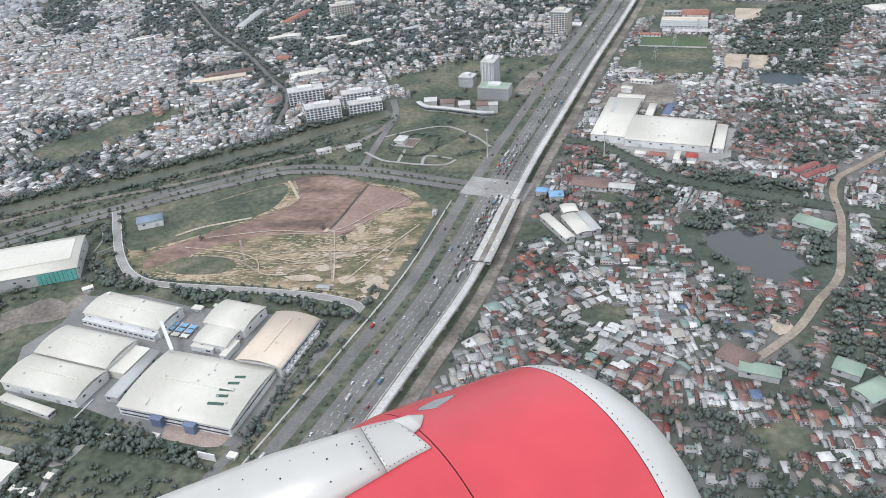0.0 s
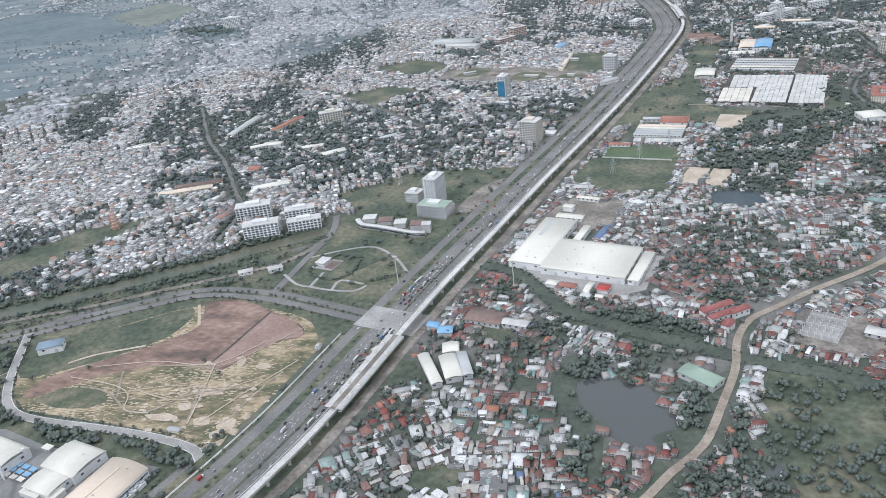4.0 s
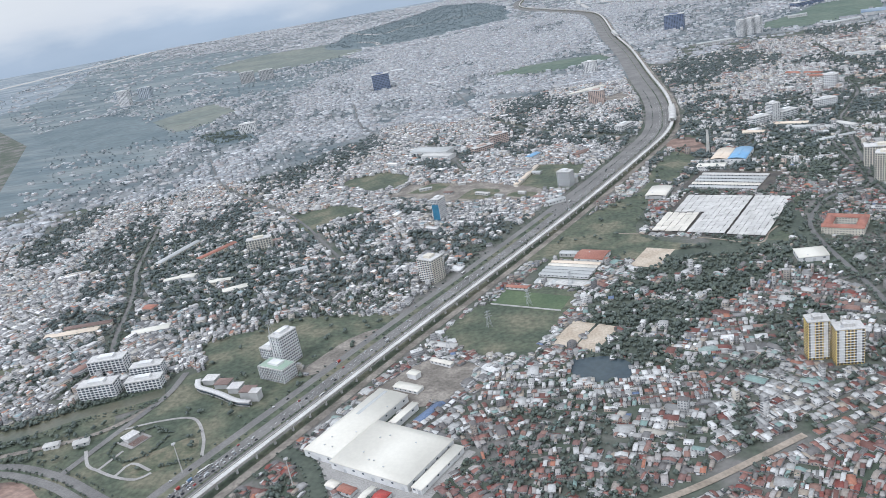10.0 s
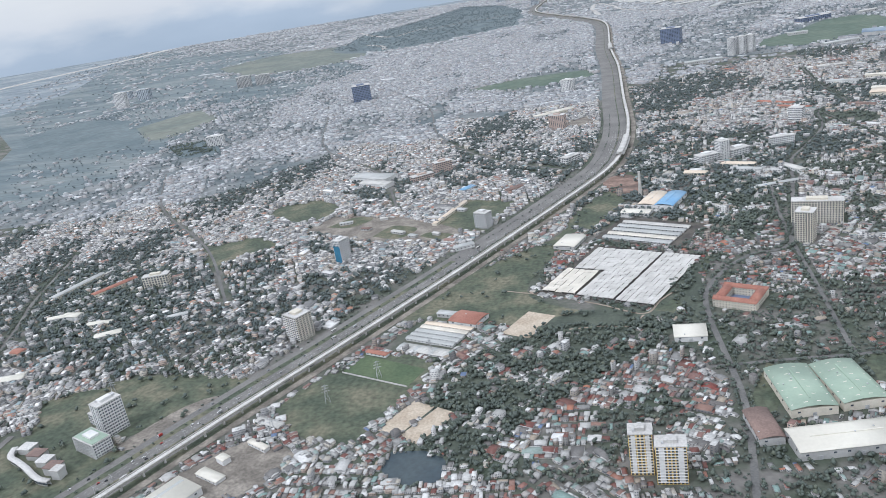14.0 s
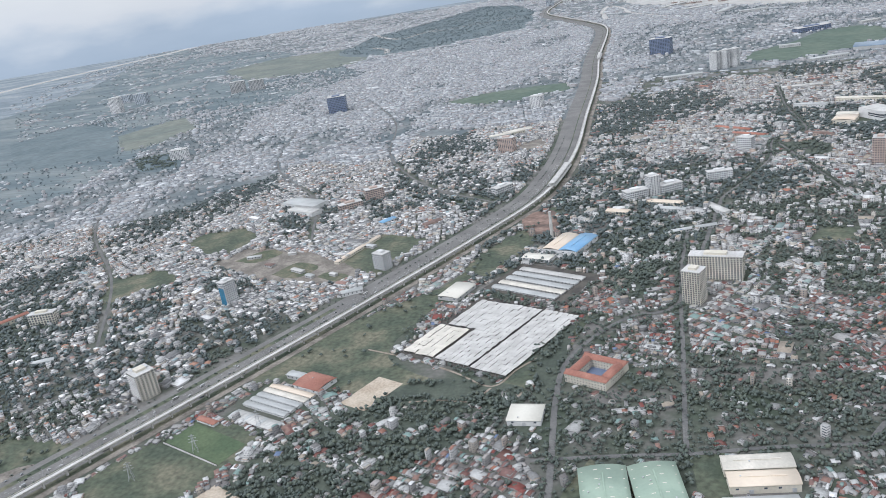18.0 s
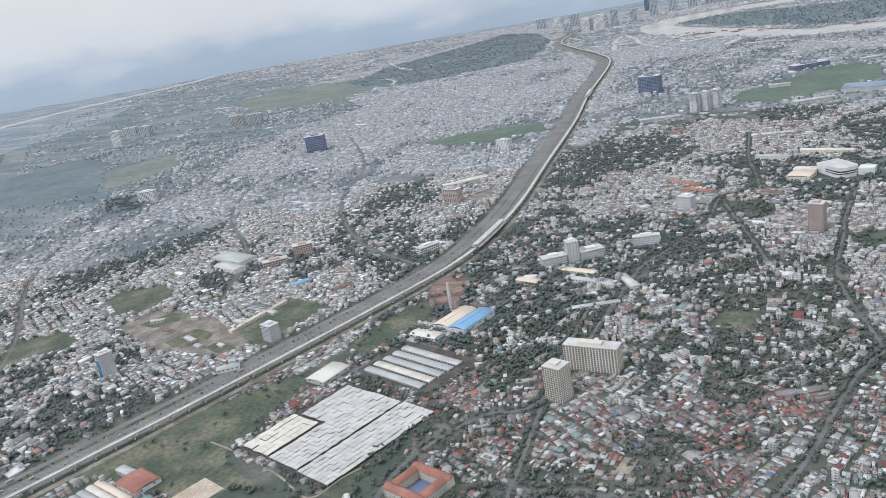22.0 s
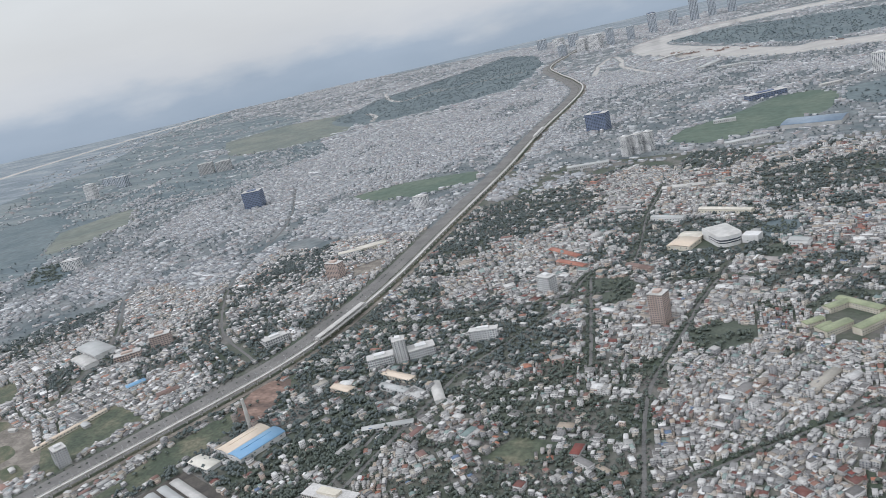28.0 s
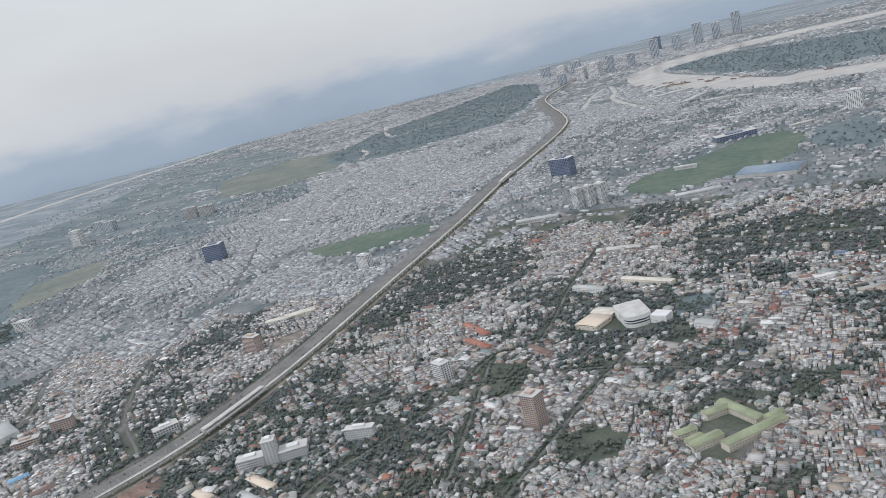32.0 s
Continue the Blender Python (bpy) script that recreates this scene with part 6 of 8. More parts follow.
for i, (y0, y1, x0, x1) in enumerate(((-9.0, -7.4, 10.4, 17.2), (-4.6, -3.2, 11.8, 16.6), (-1.0, 0.4, 11.0, 17.4), (3.2, 4.6, 12.4, 17.0), (7.4, 8.8, 13.0, 17.4))):
    xm, ym = (x0 + x1) / 2, (y0 + y1) / 2
    z = 4.6 + .23 + 1.6 * (1 - (2 * ym / 35.2) ** 2)
    bm = bmesh.new()
    beam(bm, (x0, ym - .5, z + .05), (x1, ym + .5, z + .05), 1.5, .1)
    part("emblem_bar", done("emblem_bar", bm, M["emblem"]), nid, "dark green painted bar")
for x in (-6.5, 8.5):
    part("entrance_block", blocks("entrance_block", [(x - 2.2, x + 2.2, -20.2, -17.6, 0, 4.2), (x - 2.6, x + 2.6, -20.6, -17.6, 4.2, 4.5)], M["navy_wall"]), nid, "navy blue entrance block")
for x in (-14.0, 1.0):
    part("roof_seam", blocks("roof_seam", [(x - .12, x + .12, -15, 14, 5.35, 5.75)], M["steel"]), nid)
part("duct_bridge", (lambda bm: (beam(bm, (-137.5, 284.5, 8.6), (-128.5, 267.5, 5.6), 1.5), beam(bm, (-137.5, 284.5, 0), (-137.5, 284.5, 8.6), .8), done("duct_bridge", bm, M["white_wall"]))[2])(bmesh.new()), nid, "white sloping duct bridge", m=nid.matrix_basis.inverted())
# teal netting on the warehouse front
wh = hall_things[9]
for i in range(9):
    part("net_panel", box_me("net_panel", 4 + i * 2.1, 5.9 + i * 2.1, -17.35, -17.1, 0.3, 6.6, M["teal"]), wh, "pale teal net panel")
part("roof_step", box_me("roof_step", -23, 20, -9, 12, 7.9, 8.6, M["white_metal"]), wh)

# ---- tower details ----
win_unit = blocks("window", [(-.36, .36, -.06, .02, -.3, .3), (-.44, .44, -.1, .02, -.4, -.33)], M["glass"])
for th, (name, cx, cy, w, d, h, rot, wall, label, floors, bays) in zip(tower_things, TOWERS):
    fh = h / floors
    glassy = "glass" in label
    near_by = cy < 720
    single = cy < 1000
    sides = ((0, -d / 2, 0, w, bays), (1, w / 2, 90, d, max(2, int(bays * d / w))), (2, -w / 2, -90, d, max(2, int(bays * d / w))))
    joined = []
    for side, off, turn, span, nb in sides:
        if single and side == 0:
            for f in range(floors):
                for b in range(nb):
                    a = -span / 2 + (b + .5) * span / nb
                    m = pose(a, off, (f + .55) * fh) if side == 0 else pose(off, a, (f + .55) * fh, 0, 0, turn)
                    o = part("window", win_unit, th)
                    o.matrix_basis = m @ Matrix.Diagonal((span / nb * .85, 1, fh * .9, 1))
        else:
            for f in range(floors):
                z0, z1 = (f + .3) * fh, (f + .8) * fh
                for b in range(nb):
                    a0, a1 = -span / 2 + (b + .2) * span / nb, -span / 2 + (b + .8) * span / nb
                    joined.append((a0, a1, off - .06, off + .06, z0, z1) if side == 0 else (off - .06, off + .06, a0, a1, z0, z1))
    if joined:
        V, Q = [], []
        for x0, x1, y0, y1, z0, z1 in joined:
            k = len(V)
            V += [(x0, y0, z0), (x1, y0, z0), (x1, y1, z0), (x0, y1, z0), (x0, y0, z1), (x1, y0, z1), (x1, y1, z1), (x0, y1, z1)]
            Q += [(k, k + 1, k + 5, k + 4), (k + 1, k + 2, k + 6, k + 5), (k + 2, k + 3, k + 7, k + 6), (k + 3, k, k + 4, k + 7), (k + 4, k + 5, k + 6, k + 7), (k + 3, k + 2, k + 1, k)]
        tagged(part("glazing", mesh_of("glazing", V, Q, mats=[M["glass"]]), th), kind="stuff")
    if "apartment" in name and near_by:
        for f in range(1, floors):
            part("balcony", box_me("balcony", -w / 2 + .3, w / 2 - .3, -d / 2 - .55, -d / 2, f * fh - .1, f * fh + .12, M["white_wall"]), th)
    if "yellow" in label:
        for x in (-w * .3, w * .3):
            part("white_bay", box_me("white_bay", x - w * .09, x + w * .09, -d / 2 - .3, -d / 2, 1.5, h - .4, M["white_wall"]), th, "white plastered bay")
        part("white_side", box_me("white_side", w / 2, w / 2 + .1, -d / 2 + 1.5, d / 2 - 1.5, 1.5, h - .6, M["white_wall"]), th)
    if "blue glass front" in label:
        part("glass_front", box_me("glass_front", -w / 2 + 1.0, w / 2 - .6, -d / 2 - .22, -d / 2, 1, h - 5, M["blue_glass"]), th, "blue curtain wall")
    if "fins" in label:
        for i in range(15):
            x = -w / 2 + i * w / 14
            part("fin", box_me("fin", x - .16, x + .16, -d / 2 - .5, -d / 2, 0, h, M["white_wall"]), th)
        part("green_roof", box_me("green_roof", -w / 2 + .5, w / 2 - .5, -d / 2 + .5, d / 2 - .5, h + .5, h + .8, M["green_metal"]), th)
    if "striped" in label or "dark window strips" in label:
        for i in range(4):
            x = -w / 2 + (i + .5) * w / 4
            part("pier_strip", box_me("pier_strip", x - .35, x + .35, -d / 2 - .35, -d / 2, 0, h, M["white_wall"]), th)
    if h > 15 and near_by:
        part("water_tank", blocks("water_tank", [(-w * .1, w * .08, d * .28, d * .42, h + .5, h + 1.6), (-w * .3, -w * .2, -d * .3, -d * .15, h + .5, h + 1.3)], M["steel"]), th)

# ---- plant nursery by the highway ----
def shade_house(x, y, u, v, rot, nu, nv, label, pale):
    th = tagged(new("shade_house"), label, "shade house", "shade houses of the nursery")
    th.matrix_basis = pose(x, y, 0, 0, 0, rot)
    me = {}
    for kind_ in range(3):
        z = 1.5 + .25 * kind_
        me[kind_] = mesh_of("net", [(-.47, -.48, z), (.47, -.48, z), (.47, .48, z + .12), (-.47, .48, z + .12), (0, -.48, z + .3), (0, .48, z + .42), (-.47, -.48, z - .5), (.47, -.48, z - .5)],
                            [(0, 4, 5, 3), (4, 1, 2, 5), (6, 7, 1, 0)], [(0, 1, 4)], mats=[M[pale]])
    for i in range(nu):
        for j in range(nv):
            o = part("net", me[int(rng.integers(0, 3))], th)
            jx = .82 + .16 * rng.uniform()
            o.matrix_basis = pose(-u / 2 + (i + .5) * u / nu + rng.uniform(-.1, .1), -v / 2 + (j + .5) * v / nv, 0) @ Matrix.Diagonal((u / nu * 1.0, v / nv * jx, 1, 1))
    post = box_me("post", -.08, .08, -.08, .08, 0, 1.6, M["steel"])
    for i in range(nu + 1):
        part("post", post, th, m=pose(-u / 2 + i * u / nu, -v / 2, 0))
    return th


shade_house(281, 783, 27, 43, -18, 5, 8, "low shade house under sagging off-white sheeting", "sheet_cream")
shade_house(300, 825, 27, 43, -18, 5, 9, "low shade house under pale grey sheeting", "sheet_white")
shade_house(317.3, 795, 28.8, 90, -19.5, 7, 24, "long shade house with rows of torn white netting", "sheet_white")
shade_house(346, 784.5, 28.8, 91, -19.5, 7, 24, "long shade house with rows of white netting", "sheet_white")
sheet("nursery_soil", quad(315, 798, 92, 100, -19), 0.02, "dark_soil", "dark soil beneath the nursery netting", "ground", False)
for i, (dy, c_) in enumerate(((-20, "grey_metal"), (-10.5, "sheet_cream"), (-1, "grey_metal"), (8.5, "grey_metal"), (18, "sheet_white"))):
    a = radians(-21.5)
    shed("growing_shed", 331 - dy * math.sin(a), 884 + dy * math.cos(a), 60, 6.4, -21.5, 1.6, .7, c_, "grey_wall", "long low growing shed with a pale roof", "shed", "growing sheds", 0)
sheet("shed_yard", quad(333, 885, 78, 58, -21.5), 0.03, "dark_soil", "dark yard between the growing sheds", "ground", False)
sheet("gravel_lot", quad(381, 868, 20, 56, -21.5), 0.03, "dirt", "bare gravel lot", "ground", False)
shed("pump_house", 319, 934, 26, 12, -15, 3.2, 1.0, "white_metal", "white_wall", "white-roofed pump house beside the sheds", "building")
for i in range(13):
    shed("animal_shed", 180 + i * 3.15, 679 - i * .92, 2.6, 9, -16, 1.5, .6, "sheet_white" if i % 4 else "grey_metal", "white_wall", "small white gabled shed in a row", "shed", "row of small sheds", 0)
for i, c_ in enumerate(("grey_metal", "grey_metal", "grey_metal", "sheet_cream", "cream_metal")):
    shed("long_shed", 198.5 + i * 1.7, 686.5 + i * 5.6, 39, 4.6, -16.5, 1.7, .7, c_, "white_wall", "long low shed with a pale sheet roof", "shed", "long sheds", 0)
shed("club_house", 166, 669, 17, 4.5, -17, 2.0, .8, "terracotta", "white_wall", "low club house with an orange tiled roof", "building")
sheet("sports_lawn", [(150, 646), (202, 629), (207, 650), (156, 668)], 0.1, "lawn", "mown green sports lawn", "lawn", False)
tagged(part("lawn_wall", blocks("lawn_wall", [(-27, 27, -.15, .15, 0, 1.1)], M["concrete"]), m=pose(176, 636, 0, 0, 0, -18)), "pale boundary wall of the sports lawn", "wall", kind="structure")
shed("farm_block", 199, 727, 15, 6, -14, 3.2, .4, "grey_metal", "grey_wall", "grey flat block beside the tiled hall", "building")
for x, y, w, d, rot, roof, lb in ((128.3, 432.8, 2.8, 11, -22, "white_metal", "narrow white store below the warehouse"), (136.4, 431.5, 6.3, 7, -22, "paint_red", "red-roofed store below the warehouse"),
                                  (121.3, 531, 18, 6.5, -21, "white_metal", "long white store behind the warehouse"), (130, 582.5, 19.5, 6, -18, "sheet_white", "long pale shed at the edge of a field"),
                                  (117, 436, 9, 5, -22, "terracotta", "pinkish tiled store below the warehouse"), (108, 440, 6, 5, -22, "sheet_cream", "cream store below the warehouse"),
                                  (126, 423.5, 5, 3, -22, "sheet_white", "small white store beside the track"), (133.5, 422, 4, 3, -22, "white_metal", "small white store beside the track")):
    shed("store_shed", x, y, w, d, rot, 2.2, .6, roof, "white_wall", lb, "shed", "stores round the warehouse")
# the dark recess in the wing roof is a grey strip, not a hollow
tagged(part("roof_recess", box_me("roof_recess", -2.4, 2.4, -13, 13, 4.75, 5.0, M["grey_metal"]), m=pose(107, 509.3, 0, 0, 0, -21.3)), "dark grey strip in place of the recess in the warehouse wing roof", "roof light")
for x, y, w, rot in [(192.0, 403.5, 23, 29), (194.0, 396.5, 20, 27), (202.5, 400.0, 13, 29), (194.5, 387.0, 8, 50)]:
    shed("row_house", x, y, w * .8, 4.4, rot, 3.8, 1.0, "maroon_tiles", "white_wall", "white three-storey house row with a dark red roof", "house", "red-roofed house rows")
shed("depot_shed", 135, 560, 16, 4, -25, 2.4, .8, "sheet_cream", "white_wall", "long narrow pale shed beside the lot", "shed")
shed("site_office", 121, 545, 7, 5, -25, 3.6, .3, "white_metal", "white_wall", "small white flat-roofed site office", "building")

# ---- schools, campus and larger town buildings ----
for x, y, w, d, rot, h, roof, wall, label in (
        (-202, 801, 60, 8, 80, 4.2, "grey_metal", "cream_wall", "long grey-roofed school wing among trees"), (-160, 732, 24, 7, 24, 3.6, "white_metal", "white_wall", "school wing with a white roof"),
        (-155, 797, 44, 8, 66, 4.2, "terracotta", "cream_wall", "school wing with a tiled roof"), (-108, 719, 21, 7, 14, 3.4, "white_metal", "cream_wall", "small cream school block among trees"),
        (-83, 699, 21, 9, 32, 3.4, "white_metal", "white_wall", "white-roofed school sports hall"), (-119, 626, 29, 9, 22, 3.2, "white_metal", "white_wall", "long white-roofed workshop among trees"),
        (-194, 627, 44, 8, 15, 3.4, "cream_metal", "cream_wall", "long school wing with a pale roof"), (-188, 640, 40, 7, 15, 3.4, "brown_roof", "cream_wall", "school wing with a brown roof"),
        (-39, 733, 16, 6, 32, 3.0, "grey_metal", "white_wall", "grey-roofed town hall block on a street"), (-147, 668, 10, 9, -10, 4.0, "terracotta", "orange_wall", "pink house with a red roof"),
        (370, 1046, 22, 9, -18, 3.6, "cream_metal", "cream_wall", "campus hall with a pale roof"), (411, 1068, 34, 8, -18, 3.6, "cream_metal", "cream_wall", "campus wing with a pale roof"),
        (418, 1048, 30, 7, -18, 3.4, "grey_metal", "white_wall", "campus wing with a grey roof"), (459, 1044, 32, 8, -56, 3.4, "sheet_white", "white_wall", "campus hall with a white roof"),
        (442, 995, 38, 6, 22, 2.6, "grey_metal", "grey_wall", "long low grey campus shed"), (173, 866, 18, 8, 34, 3.2, "grey_metal", "white_wall", "grey-roofed depot beside the highway"),
        (-14, 1120, 58, 24, -20, 6.0, "grey_metal", "white_wall", "market hall with a grey-green roof"), (0, 1092, 44, 15, -20, 5.0, "sheet_white", "white_wall", "market wing with a white roof"),
        (172, 1425, 40, 16, 40, 5.0, "sheet_cream", "cream_wall", "pale cream-roofed market hall"), (150, 1405, 30, 12, 30, 5.0, "sheet_cream", "white_wall", "pale roofed shop hall near the highway"),
        (468, 1345, 50, 8, -36, 4.0, "terracotta", "orange_wall", "red-roofed pink school wing near trees"), (486, 1310, 40, 8, -30, 4.0, "terracotta", "orange_wall", "red-roofed school wing beside trees"),
        (131, 966, 70, 5, 79, 2.6, "cream_metal", "cream_wall", "long low ochre-roofed shed beside a lot"), (560, 1440, 40, 9, -18, 5.0, "grey_metal", "white_wall", "long public building with a pale roof"),
        (620, 1450, 60, 9, -18, 6.0, "sheet_cream", "cream_wall", "long cream public building on a street"), (560, 1290, 30, 8, -30, 4.0, "brown_roof", "orange_wall", "brown-roofed block among dense houses"),
        (700, 1330, 18, 10, -20, 7.0, "grey_metal", "white_wall", "white office block with rows of windows"), (51, 392.4, 7.5, 7, 0, 3.0, "blue_metal", "grey_wall", "stall with a bright blue roof"),
        (44, 398, 6, 5, -20, 3.0, "blue_metal", "grey_wall", "stall with a blue roof"), (72, 404, 20, 12, -20, 3.0, "brown_roof", "grey_wall", "rust-red roofed workshop among low houses"),
        (88, 397, 14, 6, -20, 2.8, "sheet_white", "grey_wall", "pale tin workshop among low houses"),
        (127, 1047, 18, 9, 62, 3.4, "blue_metal", "white_wall", "bright blue roofed hall among houses"), (184, 1033, 20, 9, 55, 4.0, "brown_roof", "orange_wall", "red-brown roofed hall beside the highway")):
    shed("campus_hall" if "campus" in label else "school_wing" if "school" in label else "workshop" if "shop" in label and "work" in label else "public_hall", x, y, w, d, rot, h, 1.2, roof, wall, label, "building")

for x, y, w, d, rot, roof in [(334, 2936, 96, 21, 29, 'sheet_white'), (246, 3102, 94, 21, 57, 'sheet_white'), (422, 2756, 101, 22, 72, 'grey_metal'), (495, 2667, 70, 15, 2, 'grey_metal'), (279, 3131, 48, 11, 57, 'sheet_white'), (714, 2184, 41, 10, 28, 'sheet_white'), (556, 1970, 36, 10, 5, 'grey_metal'), (379, 1754, 65, 14, 11, 'grey_metal'), (556, 1568, 53, 12, 5, 'sheet_white'), (608, 1796, 63, 14, 20, 'grey_metal')]:
    shed("storage_hall", x, y, w, d, rot, 5, 1.4, roof, "grey_wall", "long pale storage hall among distant houses" if y < 2300 else "long pale storage hall on the river bank", "building", "distant storage halls")

red_school = tagged(new("courtyard_school"), "courtyard school with cream walls and red tiled wings", "school")
red_school.matrix_basis = pose(400, 744, 0, 0, 0, -20)
for nm, x, y, w, d, r in (("wing", 0, -11, 28, 6, 0), ("wing", 0, 11, 28, 6, 0), ("wing", -11, 0, 16, 6, 90), ("wing", 11, 0, 16, 6, 90)):
    o = part(nm, box_me("wing", -w / 2, w / 2, -d / 2, d / 2, 0, 5.6, M["cream_wall"]), red_school, m=pose(x, y, 0, 0, 0, r))
    part("roof", pitched_me("roof", w, d, 5.6, 1.8, "terracotta"), o)
    for i in range(int(w / 2)):
        for f in range(3):
            part("window", win_unit, o, m=pose(-w / 2 + 1 + 2 * i, -d / 2, 1.0 + 1.8 * f))
part("court", box_me("court", -8, 8, -8, 8, 0, .2, M["navy_wall"]), red_school, "dark blue court surface")

green_school = tagged(new("green_roofed_school"), "large school with pale green roofs round tree courts", "school")
green_school.matrix_basis = pose(745, 1165, 0, 0, 0, 0)
for x, y, w, d, r, h in ((-29, -9, 15, 7, 40, 4), (-14, -20, 24, 8, 46, 5), (15, -8, 48, 8, 49, 5.5), (2, 20, 37, 8, -38, 4.5), (-14, 19, 18, 8, 42, 4.5), (24, 14, 14, 6, 49, 4.5), (-22, -16, 12, 6, 46, 3.2)):
    o = part("wing", box_me("wing", -w / 2, w / 2, -d / 2, d / 2, 0, h, M["cream_wall"]), green_school, m=pose(x, y, 0, 0, 0, r))
    part("roof", pitched_me("roof", w, d, h, 1.3, "moss_roof"), o)
    for i in range(int(w / 2.4)):
        for f in range(2):
            part("window", win_unit, o, m=pose(-w / 2 + 1.2 + 2.4 * i, -d / 2, 1.2 + 2.0 * f))

arena = tagged(new("indoor_arena"), "white indoor arena with a rounded front and dark glass band", "arena")
arena.matrix_basis = pose(629, 1358, 0, 0, 0, -15)


def drum(name, rx, ry, z0, z1, mat, flare=1.0, dome=0.0):
    bm = bmesh.new()
    n = 40
    lo_ = [bm.verts.new((rx * math.cos(6.2832 * i / n), ry * math.sin(6.2832 * i / n), z0)) for i in range(n)]
    hi_ = [bm.verts.new((rx * flare * math.cos(6.2832 * i / n), ry * flare * math.sin(6.2832 * i / n), z1)) for i in range(n)]
    for i in range(n):
        bm.faces.new((lo_[i], lo_[(i + 1) % n], hi_[(i + 1) % n], hi_[i]))
    top = hi_
    for s, dz in ((.75, .55), (.4, .9)) if dome else ():
        ring = [bm.verts.new((rx * flare * s * math.cos(6.2832 * i / n), ry * flare * s * math.sin(6.2832 * i / n), z1 + dome * dz)) for i in range(n)]
        for i in range(n):
            bm.faces.new((top[i], top[(i + 1) % n], ring[(i + 1) % n], ring[i]))
        top = ring
    bm.faces.new(top)
    return done(name, bm, M[mat])


def rounded(name, u, v, r, z0, z1, mat, grow=0.0, crown=0.0):
    """A block with two rounded corners towards its front end, and a slightly raised roof."""
    bm = bmesh.new()
    a, b = u / 2 + grow, v / 2 + grow
    out = [(-a, -b)] + [(a - r + r * math.sin(k), -b + r - r * math.cos(k)) for k in np.linspace(0, 1.5708, 9)] + [(a - r + r * math.cos(k), b - r + r * math.sin(k)) for k in np.linspace(0, 1.5708, 9)] + [(-a, b)]
    lo_ = [bm.verts.new((x, y, z0)) for x, y in out]
    hi_ = [bm.verts.new((x, y, z1)) for x, y in out]
    n = len(out)
    for i in range(n):
        bm.faces.new((lo_[i], lo_[(i + 1) % n], hi_[(i + 1) % n], hi_[i]))
    if crown:
        ring = [bm.verts.new((x * .7, y * .7, z1 + crown)) for x, y in out]
        for i in range(n):
            bm.faces.new((hi_[i], hi_[(i + 1) % n], ring[(i + 1) % n], ring[i]))
        hi_ = ring
    bm.faces.new(hi_)
    return done(name, bm, M[mat])


AXIS = pose(0, 0, 0, 0, 0, -43)
part("base", rounded("base", 40, 25, 9, 0, 3.4, "white_wall"), arena, m=AXIS)
part("glass_band", rounded("glass_band", 40, 25, 8.5, 3.4, 7.4, "glass", -.8), arena, "dark glass band", m=AXIS)
part("canopy", rounded("canopy", 40, 25, 9, 5.0, 5.5, "white_wall", .5), arena, m=AXIS)
part("rim", rounded("rim", 40, 25, 9, 7.4, 10.8, "white_wall", .3), arena, m=AXIS)
part("roof", rounded("roof", 40, 25, 9, 10.8, 11.1, "sheet_white", .1, 1.0), arena, "pale shallow roof", m=AXIS)
part("blank_wall", box_me("blank_wall", -20.4, -4, -12.9, -12.6, 0.2, 10.6, M["white_wall"]), arena, m=AXIS)
part("side_wing", box_me("side_wing", -44, -22, -8, 8, 0, 4.5, M["cream_wall"], .2), arena, m=pose(-2, 6, 0))
part("side_roof", pitched_me("side_roof", 24, 16, 4.5, 1.0, "sheet_cream"), arena, m=pose(-35, 6, .1))
part("side_wing", box_me("side_wing", 20, 36, -5, 8, 0, 8, M["white_wall"], .2), arena)

curved = tagged(new("curved_pavilion"), "low curved white building with a roof terrace", "building")
arc = smooth_line([(-29, 545), (-24, 536), (-13, 531), (-2, 526), (7, 521), (16, 517), (24, 516)], 3.0)
part("front_ring", ribbon(arc, -1.2, 1.2, 3.0, 3.0, M["white_wall"], "front_ring"), curved)
part("roof_ring", ribbon(arc, -1.8, 2.0, 3.5, .4, M["concrete"], "roof_ring"), curved)
part("glazing", ribbon(arc, -1.3, -1.22, 2.4, 1.3, M["glass"], "glazing"), curved)
for i, (x, y, w, d, h) in enumerate(((-20, 546, 9, 8, 3.6), (-8, 541, 10, 8, 3.2), (4, 535, 8, 8, 3.6), (17, 528, 9, 8, 5.0), (24, 524, 6, 6, 6.0))):
    part("block", box_me("block", x - w / 2, x + w / 2, y - d / 2, y + d / 2, 0, h, M["grey_wall"], .15), curved)
    part("block_roof", box_me("block_roof", x - w / 2 - .3, x + w / 2 + .3, y - d / 2 - .3, y + d / 2 + .3, h, h + .35, M["brown_roof" if i % 2 else "concrete"]), curved)

pav = tagged(new("park_pavilion"), "square pale pavilion with an open court in the park", "pavilion")
pav.matrix_basis = pose(-36, 481, 0, 0, 0, -22)
part("platform", box_me("platform", -8, 8, -7, 7, 0, .6, M["paving"]), pav)
part("hall", box_me("hall", -6, 0, -4, 4, .6, 2.6, M["white_wall"], .1), pav)
part("hall_roof", box_me("hall_roof", -6.6, .6, -4.6, 4.6, 2.6, 3.1, M["concrete"], .1), pav)
for i in range(4):
    part("bed", box_me("bed", 1.5 + i * 1.6, 2.5 + i * 1.6, -5, 5, .6, .9, M["brown_roof"]), pav)
